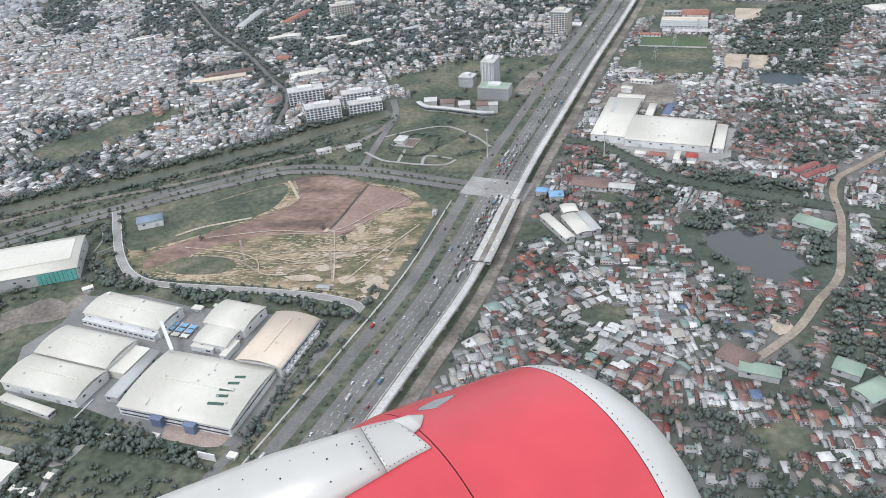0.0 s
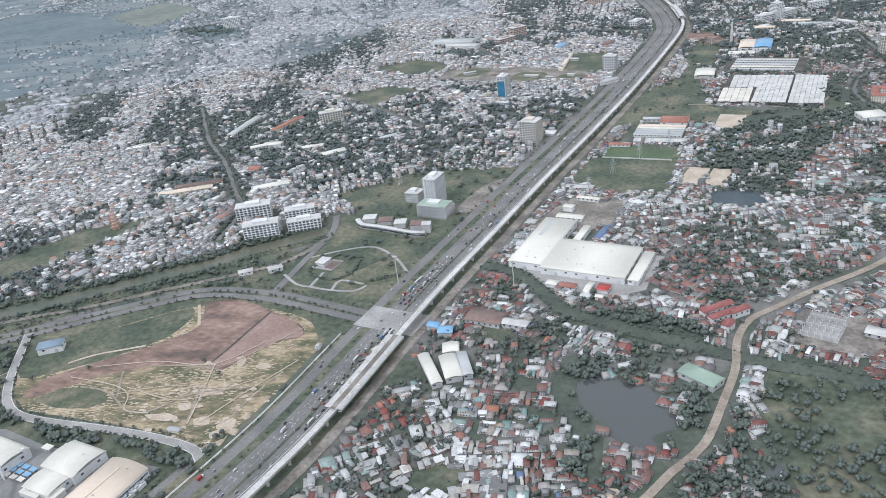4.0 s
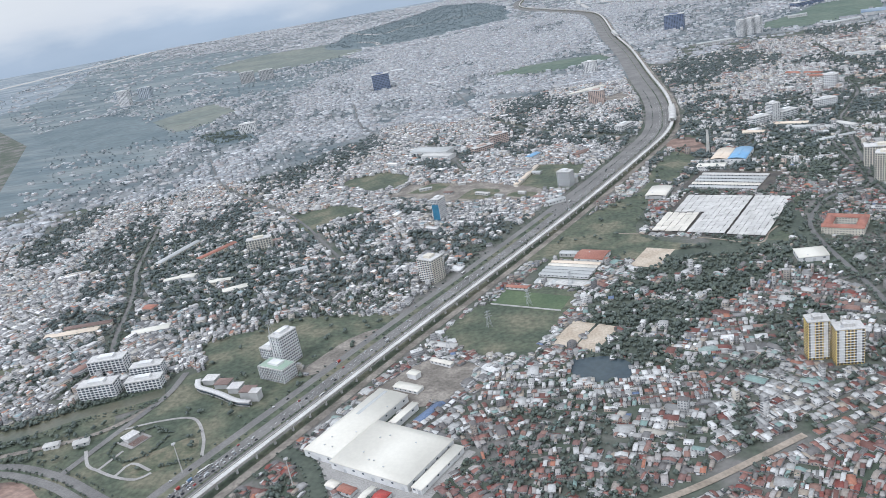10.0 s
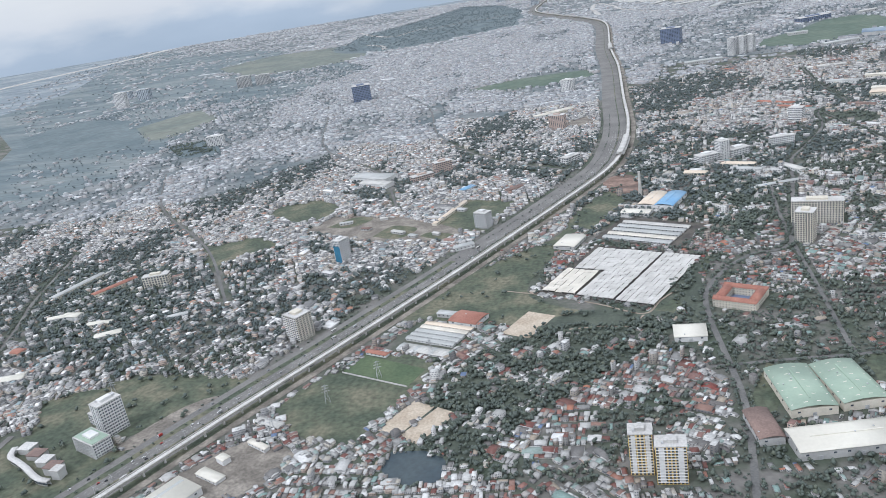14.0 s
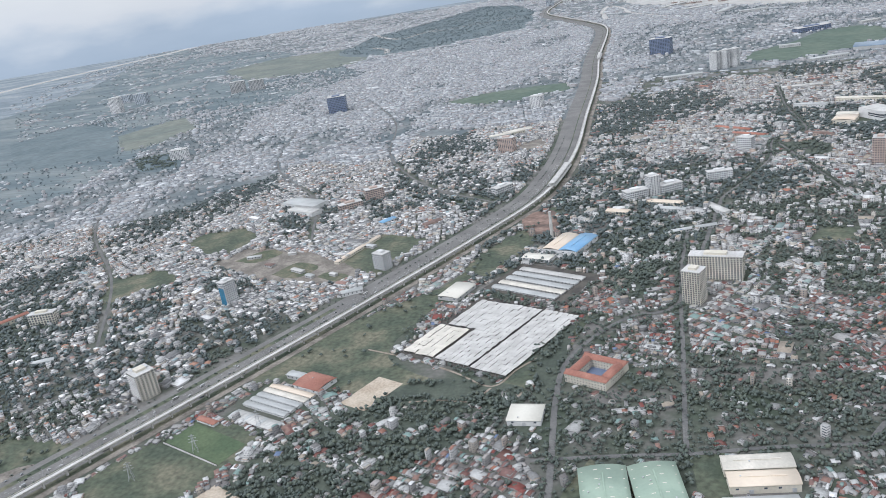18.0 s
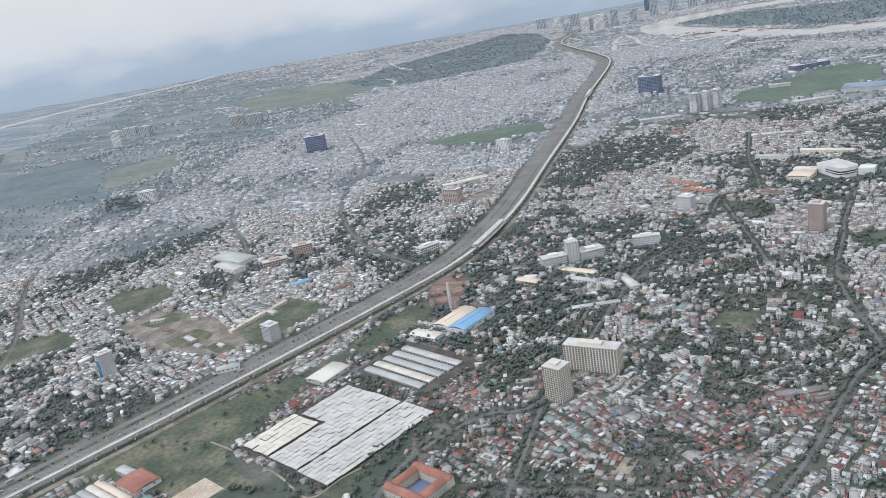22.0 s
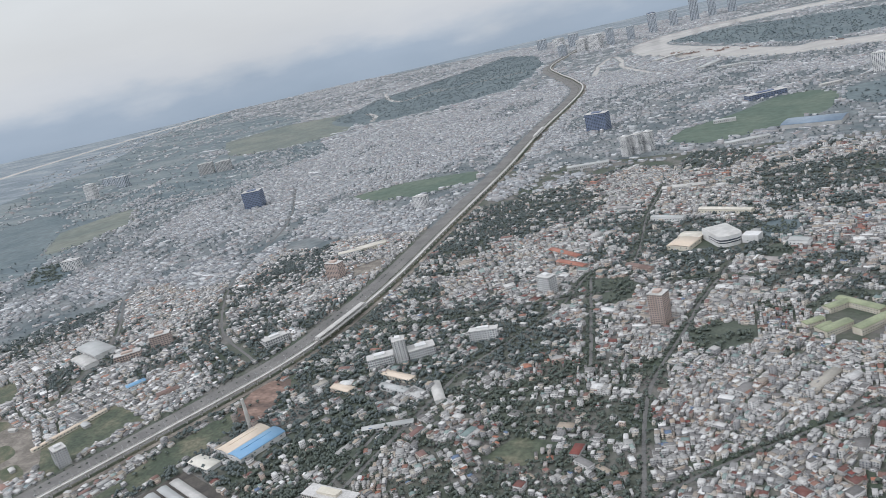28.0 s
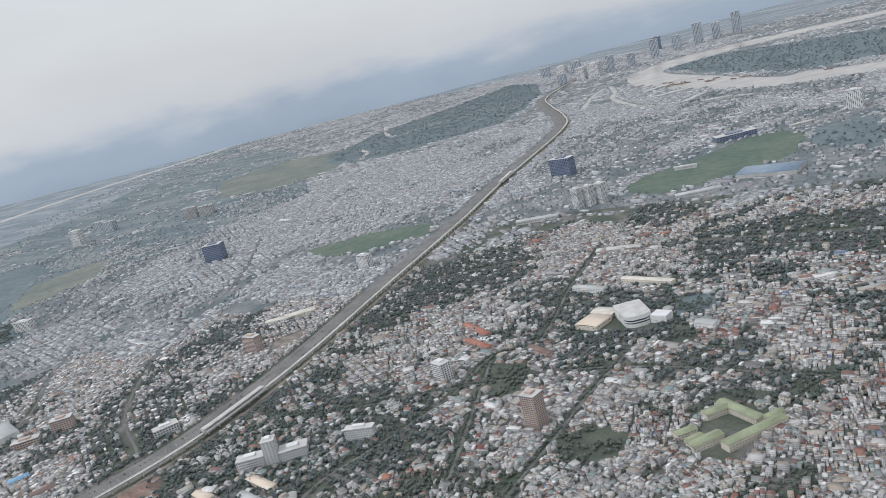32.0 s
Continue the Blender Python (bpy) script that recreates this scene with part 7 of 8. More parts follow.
for pts in ([(-62, 470), (-50, 456), (-41, 452), (-25, 446), (-10, 444), (-4, 450)], [(-50, 492), (-32, 500), (-9, 503), (9, 484), (19, 465)], [(-40, 452), (-36, 470)], [(-25, 446), (-22, 458), (-6, 452)]):
    strip("park_path", smooth_line(pts, 4.0), -1.0, 1.0, 0.3, "paving", "pale winding park path", "path")

# ---- pagoda, chimney, masts, pylons ----
pagoda = tagged(new("pagoda"), "slender tiered pagoda with red roof edges", "pagoda")
pagoda.matrix_basis = pose(-224, 561, 0, 0, 0, 20)
for i in range(6):
    r, z = 3.0 - .38 * i, 2.5 * i
    part("tier", drum("tier", r, r, z, z + 2.0, "cream_wall", .95), pagoda)
    part("eave", drum("eave", r * 1.4, r * 1.4, z + 2.0, z + 2.45, "terracotta", .6), pagoda)
part("spire", drum("spire", .4, .4, 15, 18, "cream_wall", .15), pagoda)

chimney = tagged(new("chimney"), "tall tapering white concrete chimney", "chimney")
chimney.matrix_basis = pose(319, 987, 0)
part("shaft", drum("shaft", 1.9, 1.9, 0, 24, "sheet_white", .6), chimney)
part("rim", drum("rim", 1.3, 1.3, 24, 24.8, "concrete"), chimney)


def light_mast(x, y, h):
    th = tagged(new("light_mast"), "tall slim floodlight mast with a ring of lamps", "mast", "floodlight masts")
    th.matrix_basis = pose(x, y, 0)
    part("pole", drum("pole", .38, .38, 0, h, "sheet_white", .5), th)
    part("ring", drum("ring", .9, .9, h - .6, h - .1, "steel"), th)
    for i in range(6):
        a = i * 1.047
        part("floodlight", box_me("floodlight", -.25, .25, -.2, .2, h - .5, h + .1, M["sheet_white"]), th, m=pose(math.cos(a), math.sin(a), 0, 0, 0, i * 60))
    return th


light_mast(16, 450, 19)
light_mast(86, 440, 17)


def pylon(x, y, h, rot):
    th = tagged(new("power_pylon"), "grey steel lattice power pylon", "pylon", "power pylons")
    th.matrix_basis = pose(x, y, 0, 0, 0, rot)
    bm = bmesh.new()
    lv = [(0, 1.6), (.35, 1.0), (.65, .6), (1.0, .3)]
    for (a, r0), (b, r1) in zip(lv[:-1], lv[1:]):
        for sx, sy in ((1, 1), (1, -1), (-1, -1), (-1, 1)):
            beam(bm, (sx * r0, sy * r0, a * h), (sx * r1, sy * r1, b * h), .14)
            beam(bm, (sx * r0, sy * r0, a * h), (sy * r1, -sx * r1, b * h), .09)
    part("lattice", done("lattice", bm, M["steel"]), th)
    for z, w in ((.62, 2.8), (.78, 2.4), (.93, 2.0)):
        bm = bmesh.new()
        beam(bm, (-w, 0, z * h), (w, 0, z * h), .16)
        beam(bm, (-w, 0, z * h), (0, 0, (z + .06) * h), .09)
        beam(bm, (w, 0, z * h), (0, 0, (z + .06) * h), .09)
        part("cross_arm", done("cross_arm", bm, M["steel"]), th)
    return th


for x, y in ((178.7, 639), (156, 609), (136, 575), (205, 668), (-8, 612)):
    pylon(x, y, 12, 35)

# ---- metro stations on the viaduct ----
def station(y0, y1, label, open_top):
    i = np.where((VIADUCT[:, 1] >= y0) & (VIADUCT[:, 1] <= y1))[0]
    line = smooth_line(VIADUCT[i[0]:i[-1] + 1], 4.0)
    th = tagged(new("metro_station"), label, "station", "metro stations")
    part("platform", ribbon(line, -4.6, 4.6, 5.9, 1.4, M["concrete"], "platform"), th)
    if open_top:
        part("track_slot", ribbon(line, -1.4, 1.4, 6.0, .05, M["dirt"], "track_slot"), th)
        for k in range(2, len(line) - 2, 2):
            a = math.degrees(math.atan2(line[k + 1][1] - line[k][1], line[k + 1][0] - line[k][0]))
            for s in (-1, 1):
                n = side_of(line)[k] * s * 3.0
                part("formwork", blocks("formwork", [(-.9, .9, -.6, .6, 0, .5), (-.2, .2, -.2, .2, .5, 1.4)], M["cream_wall"]), th, m=pose(line[k][0] + n[0], line[k][1] + n[1], 5.9, 0, 0, a))
    else:
        part("canopy", ribbon(line, -3.4, 3.4, 8.6, .35, M["sheet_white"], "canopy"), th, "white curved canopy")
        for k in range(0, len(line), 2):
            for s in (-1, 1):
                n = side_of(line)[k] * s * 3.1
                part("column", box_me("column", -.2, .2, -.2, .2, 5.9, 8.3, M["steel"]), th, m=pose(line[k][0] + n[0], line[k][1] + n[1], 0))
    return th


station(316, 392, "unfinished concrete metro station with formwork on its deck", True)
station(1125, 1225, "metro station with a long white canopy", False)
station(2050, 2140, "distant metro station under a white canopy", False)

# ---- walls, marks and lamps along the highway ----
near_line_ = VIADUCT[(VIADUCT[:, 1] > 100) & (VIADUCT[:, 1] < 392)]
strip("roadside_wall", near_line_, 35.0, 35.5, 1.3, "concrete", "white concrete wall along the service road", "wall", 1.3)
strip("drain", near_line_[near_line_[:, 1] > 292], 36.0, 40.0, 0.06, "canal", "muddy drain behind the wall", "water")
lane_line_ = VIADUCT[(VIADUCT[:, 1] > 100) & (VIADUCT[:, 1] < 292)]
strip("access_lane", lane_line_, 41.5, 45.5, 0.09, "asphalt", "worn access lane beside the factory", "road")
strip("lane_verge", lane_line_, 36.0, 41.4, 0.30, "verge", "tan rough grass between wall and lane", "grass")
strip("lane_verge", near_line_, 33.0, 35.0, 0.22, "verge", "grass beside the service road", "grass")
for o in (5.6, 8.6, 16.0, 19.0):
    n_ = side_of(VIADUCT)
    V, Q = [], []
    for s in np.arange(130, 1300, 5.0):
        i = int(np.argmin(np.abs(_len - s)))
        x, y = np.interp(s, _len, VIADUCT[:, 0]), np.interp(s, _len, VIADUCT[:, 1])
        d = np.array([n_[i][1], -n_[i][0]])
        c = np.array([x, y]) + n_[i] * o
        k = len(V)
        for a, b in ((-1, -.07), (1, -.07), (1, .07), (-1, .07)):
            q = c + d * a + n_[i] * b
            V.append((q[0], q[1], 0.37))
        Q.append((k, k + 1, k + 2, k + 3))
    tagged(part("lane_marks", mesh_of("lane_marks", V, Q, mats=[M["mark"]])), "broken white lane marks on the highway", "markings", kind="structure")


def lamp():
    th = tagged(new("street_lamp"), "grey double-armed street lamp in the median", "street lamp", "street lamps of the highway")
    part("pole", drum("pole", .12, .12, 0, 4.6, "steel", .6), th)
    for s in (-1, 1):
        bm = bmesh.new()
        beam(bm, (0, 0, 4.5), (0, s * 1.4, 4.9), .08)
        part("arm", done("arm", bm, M["steel"]), th)
        part("lamp_head", box_me("lamp_head", -.12, .12, s * 1.6 - .3, s * 1.6 + .3, 4.85, 4.98, M["sheet_white"]), th)
    return th


lamp0 = lamp()
first = True
for s in np.arange(150, 1250, 16.0):
    i = int(np.argmin(np.abs(_len - s)))
    n = side_of(VIADUCT)[i]
    c = VIADUCT[i] + n * 12.3
    m = pose(c[0], c[1], 0.3, 0, 0, math.degrees(math.atan2(-n[0], n[1])))
    if abs(c[1] - 408) < 14:
        continue
    if first:
        lamp0.matrix_basis = m
        first = False
    else:
        copy_thing(lamp0, m)


# ---- traffic ----
def car(col, label):
    th = tagged(new("car"), label, "car", "cars on the highway")
    bm = bmesh.new()
    bmesh.ops.create_cube(bm, size=1.0, matrix=Matrix.Translation((0, 0, .34)) @ Matrix.Diagonal((1.95, .82, .34, 1)))
    bmesh.ops.bevel(bm, geom=bm.edges[:], offset=.08, segments=1, affect="EDGES")
    part("body", done("body", bm, M[col]), th)
    bm = bmesh.new()
    for v in bmesh.ops.create_cube(bm, size=1.0, matrix=Matrix.Translation((-.08, 0, .62)) @ Matrix.Diagonal((1.15, .74, .26, 1)))["verts"]:
        if v.co.z > .62:
            v.co.x *= .72
    part("cabin", done("cabin", bm, M["glass"]), th)
    part("roof", box_me("roof", -.48, .34, -.34, .34, .74, .79, M[col]), th)
    add_wheels(th, .62, .38, .16)
    return th


def add_wheels(th, x, y, r):
    bm = bmesh.new()
    bmesh.ops.create_cone(bm, cap_ends=True, segments=8, radius1=r, radius2=r, depth=.14, matrix=Matrix.Rotation(radians(90), 4, "X"))
    me = done("wheel", bm, M["dark"])
    for a in (-x, x):
        for b in (-y, y):
            part("wheel", me, th, m=pose(a, b, r))


def lorry(col, label, length, name="lorry"):
    th = tagged(new(name), label, name, "lorries and buses on the highway")
    if name == "lorry":
        part("cab", box_me("cab", length / 2 - .8, length / 2, -.5, .5, .25, 1.25, M["white_wall"], .08), th)
        part("cargo_box", box_me("cargo_box", -length / 2, length / 2 - .9, -.54, .54, .35, 1.6, M[col], .03), th)
    else:
        part("body", box_me("body", -length / 2, length / 2, -.54, .54, .25, 1.5, M[col], .1), th)
        part("window_band", box_me("window_band", -length / 2 + .2, length / 2 - .1, -.56, .56, .85, 1.25, M["glass"]), th)
        part("roof_unit", box_me("roof_unit", -.7, .7, -.35, .35, 1.5, 1.65, M["white_wall"], .04), th)
    part("windscreen", box_me("windscreen", length / 2 - .03, length / 2 + .02, -.42, .42, .75, 1.15, M["glass"]), th)
    add_wheels(th, length / 2 - .6, .46, .22)
    return th


FLEET = [car("white_wall", "white saloon car in highway traffic"), car("paint_grey", "silver-grey car in highway traffic"), car("dark", "black car in highway traffic"), car("paint_red", "dark red car in highway traffic"),
         lorry("steel", "box lorry with a grey cargo box", 3.6), lorry("paint_blue", "lorry with a blue cargo box", 3.8), lorry("sheet_white", "white bus with a dark window band", 4.8, "bus"), lorry("paint_red", "red lorry in highway traffic", 3.4)]
used = [False] * len(FLEET)
count = 0
for lane, way, lo_, hi_, gap in ((4.1, 1, 130, 900, 32), (7.1, 1, 130, 900, 30), (10.0, 1, 130, 900, 36), (14.4, -1, 130, 900, 36), (17.4, -1, 130, 900, 30), (20.3, -1, 130, 900, 32),
                                (29.0, -1, 150, 700, 60), (31.0, 1, 150, 700, 70), (15.0, -1, 420, 470, 4), (18.0, -1, 420, 465, 4), (20.6, -1, 424, 450, 4), (5.0, 1, 318, 396, 5), (8.4, 1, 312, 396, 4), (10.8, 1, 330, 396, 5), (13.9, 1, 325, 390, 7)):
    s = np.interp(lo_, VIADUCT[:, 1], _len) if lo_ > 200 else lo_
    end = np.interp(hi_, VIADUCT[:, 1], _len)
    while s < end:
        i = int(np.argmin(np.abs(_len - s)))
        n = side_of(VIADUCT)[i]
        x, y = np.interp(s, _len, VIADUCT[:, 0]) + n[0] * (lane + rng.uniform(-.4, .4)), np.interp(s, _len, VIADUCT[:, 1]) + n[1] * (lane + rng.uniform(-.4, .4))
        k = int(rng.choice(8, p=[.34, .24, .2, .06, .06, .04, .04, .02]))
        m = pose(x, y, 0.34, 0, 0, math.degrees(math.atan2(-n[0] * way, n[1] * way)))
        if not used[k]:
            used[k] = True
            FLEET[k].matrix_basis = m
        else:
            copy_thing(FLEET[k], m)
        count += 1
        s += gap * rng.uniform(.6, 1.6) if gap > 10 else gap * rng.uniform(.8, 1.3)

# ---- building land: tracks, sand heaps, hut, construction ----
for pts, w_ in (([(-150, 363), (-120, 354), (-108, 345), (-104, 333), (-90, 330)], .35), ([(-140, 372), (-105, 375), (-72, 371), (-48, 392)], .35), ([(-71, 371), (-68, 345), (-66, 321)], .4), ([(-112, 352), (-76, 340), (-43, 356)], .3),
               ([(-120, 345), (-90, 352), (-55, 348)], .3), ([(-30, 405), (-62, 372), (-76, 371)], .3), ([(-60, 322), (-45, 345), (-25, 372)], .4)):
    strip("earth_track", smooth_line(pts, 3.0), -w_, w_, 0.22 + .01 * len(pts), "sand", "pale wheel track over the cleared land", "track")
for i in range(64):
    x, y = rng.uniform(-100, -20), rng.uniform(306, 352)
    if not inside(np.array([[x, y]]), FIELD)[0]:
        continue
    r = rng.uniform(.5, 1.7)
    a_ = rng.uniform(0, 6.28, 9)
    a_.sort()
    pts = [(x + r * rng.uniform(.5, 1.2) * math.cos(a) * 1.6, y + r * rng.uniform(.4, 1) * math.sin(a)) for a in np.linspace(0, 5.6, 8)]
    sheet("sand_patch", pts, 0.14, "sand", "patch of pale sand on the cleared land", "earth")
for i, (x, y) in enumerate(((-40, 315), (-38, 326), (-75, 372), (-58, 352))):
    bm = bmesh.new()
    bmesh.ops.create_cone(bm, cap_ends=True, segments=12, radius1=2.6 - .3 * i, radius2=.5, depth=1.4, matrix=Matrix.Translation((0, 0, .7)))
    for v in bm.verts:
        v.co.x *= rng.uniform(.75, 1.3)
        v.co.y *= rng.uniform(.75, 1.3)
    tagged(part("sand_heap", done("sand_heap", bm, M["sand"]), m=pose(x, y, 0.05)), "low heap of pale sand on the cleared land", "sand heap", "sand heaps")
shed("site_hut", -70, 316, 6, 2.6, -12, 1.6, .5, "grey_metal", "cream_wall", "small site hut beside the tree-lined road", "hut")
shed("canal_house", -89, 474, 9, 5, 20, 2.4, .6, "sheet_white", "white_wall", "white-roofed house beside the canal", "building")
shed("canal_house", -70, 477, 9, 6, 30, 2.4, .6, "sheet_white", "white_wall", "white-roofed canal house beside the road", "building")
sheet("building_site", quad(243, 384, 30, 40, -31), 0.16, "dirt", "muddy building site with foundations", "earth", False)
frame_ = tagged(new("concrete_frame"), "unfinished concrete building frame with bare columns", "building frame")
frame_.matrix_basis = pose(240, 386, 0, 0, 0, -31)
part("slab", box_me("slab", -9, 9, -13, 13, 0, .5, M["paving"]), frame_)
col_me = box_me("column", -.22, .22, -.22, .22, .5, 3.0, M["concrete"])
for i in range(6):
    for j in range(8):
        part("column", col_me, frame_, m=pose(-8 + i * 3.2, -12 + j * 3.4, 0))
for j in range(3):
    part("wall_panel", box_me("wall_panel", -8, 8, -12 + j * 9, -11.6 + j * 9, .5, 2.4, M["grey_wall"]), frame_)
shed("site_store", 262, 376, 12, 7, -31, 2.4, .6, "sheet_white", "grey_wall", "white-roofed store on the building site", "shed")
for x, y in ((196, 262), (198, 259), (200, 262), (202, 259)):
    tagged(part("storage_tank", drum("storage_tank", .9, .9, 0, 3.2, "sheet_white", 1.0, .4), m=pose(x - 20, y - 5, 0)), "white upright storage tank in a yard", "tank", "storage tanks")

# ---- boats on the river ----
def barge(x, y, rot, L):
    th = tagged(new("river_barge"), "low dark river barge at anchor", "barge", "river barges")
    th.matrix_basis = pose(x, y, 0.1, 0, 0, rot)
    bm = bmesh.new()
    for v in bmesh.ops.create_cube(bm, size=1.0, matrix=Matrix.Translation((0, 0, 1.0)) @ Matrix.Diagonal((L, L * .22, 2.0, 1)))["verts"]:
        if v.co.x > 0:
            v.co.y *= .45
        if v.co.z < 1:
            v.co.x *= .9
    part("hull", done("hull", bm, M["brown_roof"]), th)
    part("wheelhouse", box_me("wheelhouse", -L * .42, -L * .28, -L * .07, L * .07, 2, 5, M["white_wall"]), th)


for i in range(14):
    a = rng.uniform(0, 1)
    barge(250 + 480 * a, 3180 - 390 * a + rng.uniform(-10, 60), rng.uniform(-45, -25), rng.uniform(22, 40))

# ---- factory grounds ----
def at_world(th):
    return th.matrix_basis.inverted()


long_hall, annexed_hall = hall_things[2], hall_things[3]
part("lower_wing", box_me("lower_wing", -21, 21, -11.4, -8.6, 0, 3.3, M["white_wall"]), long_hall)
for i in range(14):
    part("window", box_me("window", -20.4 + i * 3, -18.6 + i * 3, -11.46, -11.38, 1.5, 2.3, M["glass"]), long_hall)
for i in range(3):
    part("roof_unit", box_me("roof_unit", 21.0 - i * 20.6, 22.4 - i * 20.6, 5.2, 6.6, 5.4, 7.2, M["white_wall"], .05), long_hall)
part("side_annex", blocks("side_annex", [(19.9, 27.5, -9, 8, 0, 3.8), (19.7, 27.8, -9.3, 8.3, 3.8, 4.1)], M["white_metal"]), annexed_hall, "lower white annex with a flat roof")
for i in range(11):
    part("window", box_me("window", -18.6 + i * 3.4, -16.6 + i * 3.4, -9.86, -9.78, 1.3, 2.2, M["glass"]), annexed_hall)
part("window_strip", box_me("window_strip", -24.5, 24.5, -17.72, -17.6, 2.9, 3.5, M["glass"]), nid)
part("window_strip", box_me("window_strip", -24.5, 24.5, -17.72, -17.6, 1.0, 1.6, M["glass"]), nid)
part("window_strip", box_me("window_strip", 25.5, 25.62, -17, 17, 2.9, 3.4, M["glass"]), nid)
peach = hall_things[1]
part("window_strip", box_me("window_strip", 10.66, 10.78, -16.5, 16.5, 3.2, 3.7, M["glass"]), peach)
part("lower_wing", box_me("lower_wing", 10.7, 12.6, -15, 13, 0, 2.2, M["white_wall"]), peach)
for i in range(9):
    part("roof_unit", box_me("roof_unit", 10.9, 12.3, -14 + i * 3.1, -12.6 + i * 3.1, 2.2, 2.9 + .3 * (i % 2), M["steel"], .05), peach)

for name, x, y, w, d, h, rot, mat, wall, label in (
        ("link_block", -117, 274.5, 11, 5, 2.6, -20, "white_metal", "white_wall", "low white link block between factory halls"),
        ("link_block", -105, 270.5, 3, 11, 3.0, -20, "white_metal", "white_wall", "narrow white corridor between factory halls"),
        ("site_hut", -128, 304.5, 5, 3, 1.6, -20, "white_metal", "grey_wall", "small white-roofed hut behind the factory"),
        ("site_hut", -119, 305.5, 3, 2, 1.4, -20, "white_metal", "grey_wall", "tiny pale hut behind the factory"),
        ("site_hut", -189, 327, 5, 3, 1.8, 30, "white_metal", "grey_wall", "white site cabin beside bare earth"),
        ("gate_lodge", -90.5, 209, 3.5, 2.5, 1.6, -20, "white_metal", "white_wall", "small white lodge beside the factory gate"),
        ("gate_lodge", -123, 221.5, 3, 2, 1.5, -20, "white_metal", "white_wall", "white guard hut beside the forecourt"),
        ("store_shed", -163, 197, 11, 2.4, 1.8, -18, "white_metal", "grey_wall", "long white store shed in a side yard"),
        ("store_shed", -156.5, 203.5, 2.6, 2.6, 1.7, -18, "white_metal", "grey_wall", "small white store shed beside a lane"),
        ("side_hall", -177, 203, 13, 14, 4.2, -18, "white_metal", "white_wall", "white-roofed hall across the lane"),
        ("side_hall", -171, 188, 16, 8, 3.0, -18, "white_metal", "white_wall", "low white hall in the side yard")):
    th = tagged(new(name), label, "building")
    th.matrix_basis = pose(x, y, 0, 0, 0, rot)
    part("wall", box_me("wall", -w / 2, w / 2, -d / 2, d / 2, 0, h, M[wall]), th)
    part("roof", box_me("roof", -w / 2 - .2, w / 2 + .2, -d / 2 - .2, d / 2 + .2, h, h + .25, M[mat], .06), th)
    part("door", box_me("door", -.4, .4, -d / 2 - .05, -d / 2, 0, 1.3, M["steel"]), th)
    part("window", box_me("window", w * .2, w * .4, -d / 2 - .05, -d / 2, h * .45, h * .75, M["glass"]), th)

sign = tagged(new("sign_wall"), "white sign wall beside the factory gate", "sign")
sign.matrix_basis = pose(-100, 209, 0, 0, 0, -18)
part("panel", box_me("panel", -3.6, 3.6, -.25, .25, .2, 3.2, M["white_wall"]), sign)
part("plinth", box_me("plinth", -3.8, 3.8, -.4, .4, 0, .2, M["concrete"]), sign)

for i in range(3):
    for j in range(3):
        th = tagged(new("parking_canopy"), "blue parking canopy with a pale steel frame" if j else "white parking canopy with a pale steel frame", "canopy", "parking canopies in the factory yard")
        th.matrix_basis = pose(-137.5 + i * 4.6 + j * 1.1, 286.6 + j * 3.2 - i * 1.7, 0, 0, 0, -20)
        part("roof", box_me("roof", -1.7, 1.7, -1.25, 1.25, 1.5, 1.62, M["blue_metal" if j else "white_metal"]), th)
        part("beam", box_me("beam", -2.0, -1.72, -1.5, 1.5, 1.5, 1.72, M["white_wall"]), th)
        for a, b in ((-1.5, -1.1), (1.5, -1.1), (1.5, 1.1), (-1.5, 1.1)):
            part("post", box_me("post", a - .08, a + .08, b - .08, b + .08, 0, 1.5, M["steel"]), th)

strip("factory_lane", smooth_line([(-205, 228), (-182, 219.5), (-158, 210.5), (-153.5, 214), (-151, 220)], 3.0), -1.5, 1.5, 0.17, "paving", "narrow pale lane below the factory", "road")
strip("factory_lane", smooth_line([(-158, 170), (-158, 196), (-156, 208)], 3.0), -1.3, 1.3, 0.14, "paving", "narrow pale lane beside the lawn", "road")
strip("garden_path", smooth_line([(-207, 394), (-200, 377), (-200, 358), (-192, 345), (-180, 334), (-173, 327)], 3.0), -.5, .5, 0.2, "paving", "thin pale path through the trees", "path")
strip("garden_path", smooth_line([(-200, 362), (-194, 366), (-189, 372)], 3.0), -.4, .4, 0.2, "paving", "thin pale path through the trees", "path")
strip("boundary_wall", np.array([(-161, 230), (-156, 245)], float), -.15, .15, 0.9, "white_wall", "low white boundary wall", "wall", 0.9)
strip("boundary_wall", smooth_line([(-160.5, 229), (-128, 220.5), (-122, 218)], 3.0), -.12, .12, 0.8, "white_wall", "low white boundary wall", "wall", 0.8)

# trees planted round the factory
G_ = []
for a, b, gap, wide in (((-66, 288), (-89, 213), 1.9, .5), ((-63, 283), (-86, 211), 2.6, .6), ((-150, 221), (-97, 203.5), 1.5, .7), ((-190, 236), (-130, 220), 1.3, .9), ((-192, 232), (-152, 221), 1.3, 1.0),
                        ((-153, 210), (-153.5, 192), 1.5, .6), ((-154, 222), (-128, 216), 1.6, .7), ((-119, 216.5), (-101, 211), 1.4, .7), ((-184, 216), (-162, 208), 1.3, .9), ((-182, 214), (-163, 206.5), 1.3, .8)):
    n_ = int(math.hypot(b[0] - a[0], b[1] - a[1]) / gap)
    t_ = np.linspace(0, 1, n_)[:, None]
    G_.append(np.array(a) * (1 - t_) + np.array(b) * t_ + rng.normal(0, wide * .5, (n_, 2)))
G_.append(rng.normal((-120.5, 217.5), (1.3, 1.0), (10, 2)))
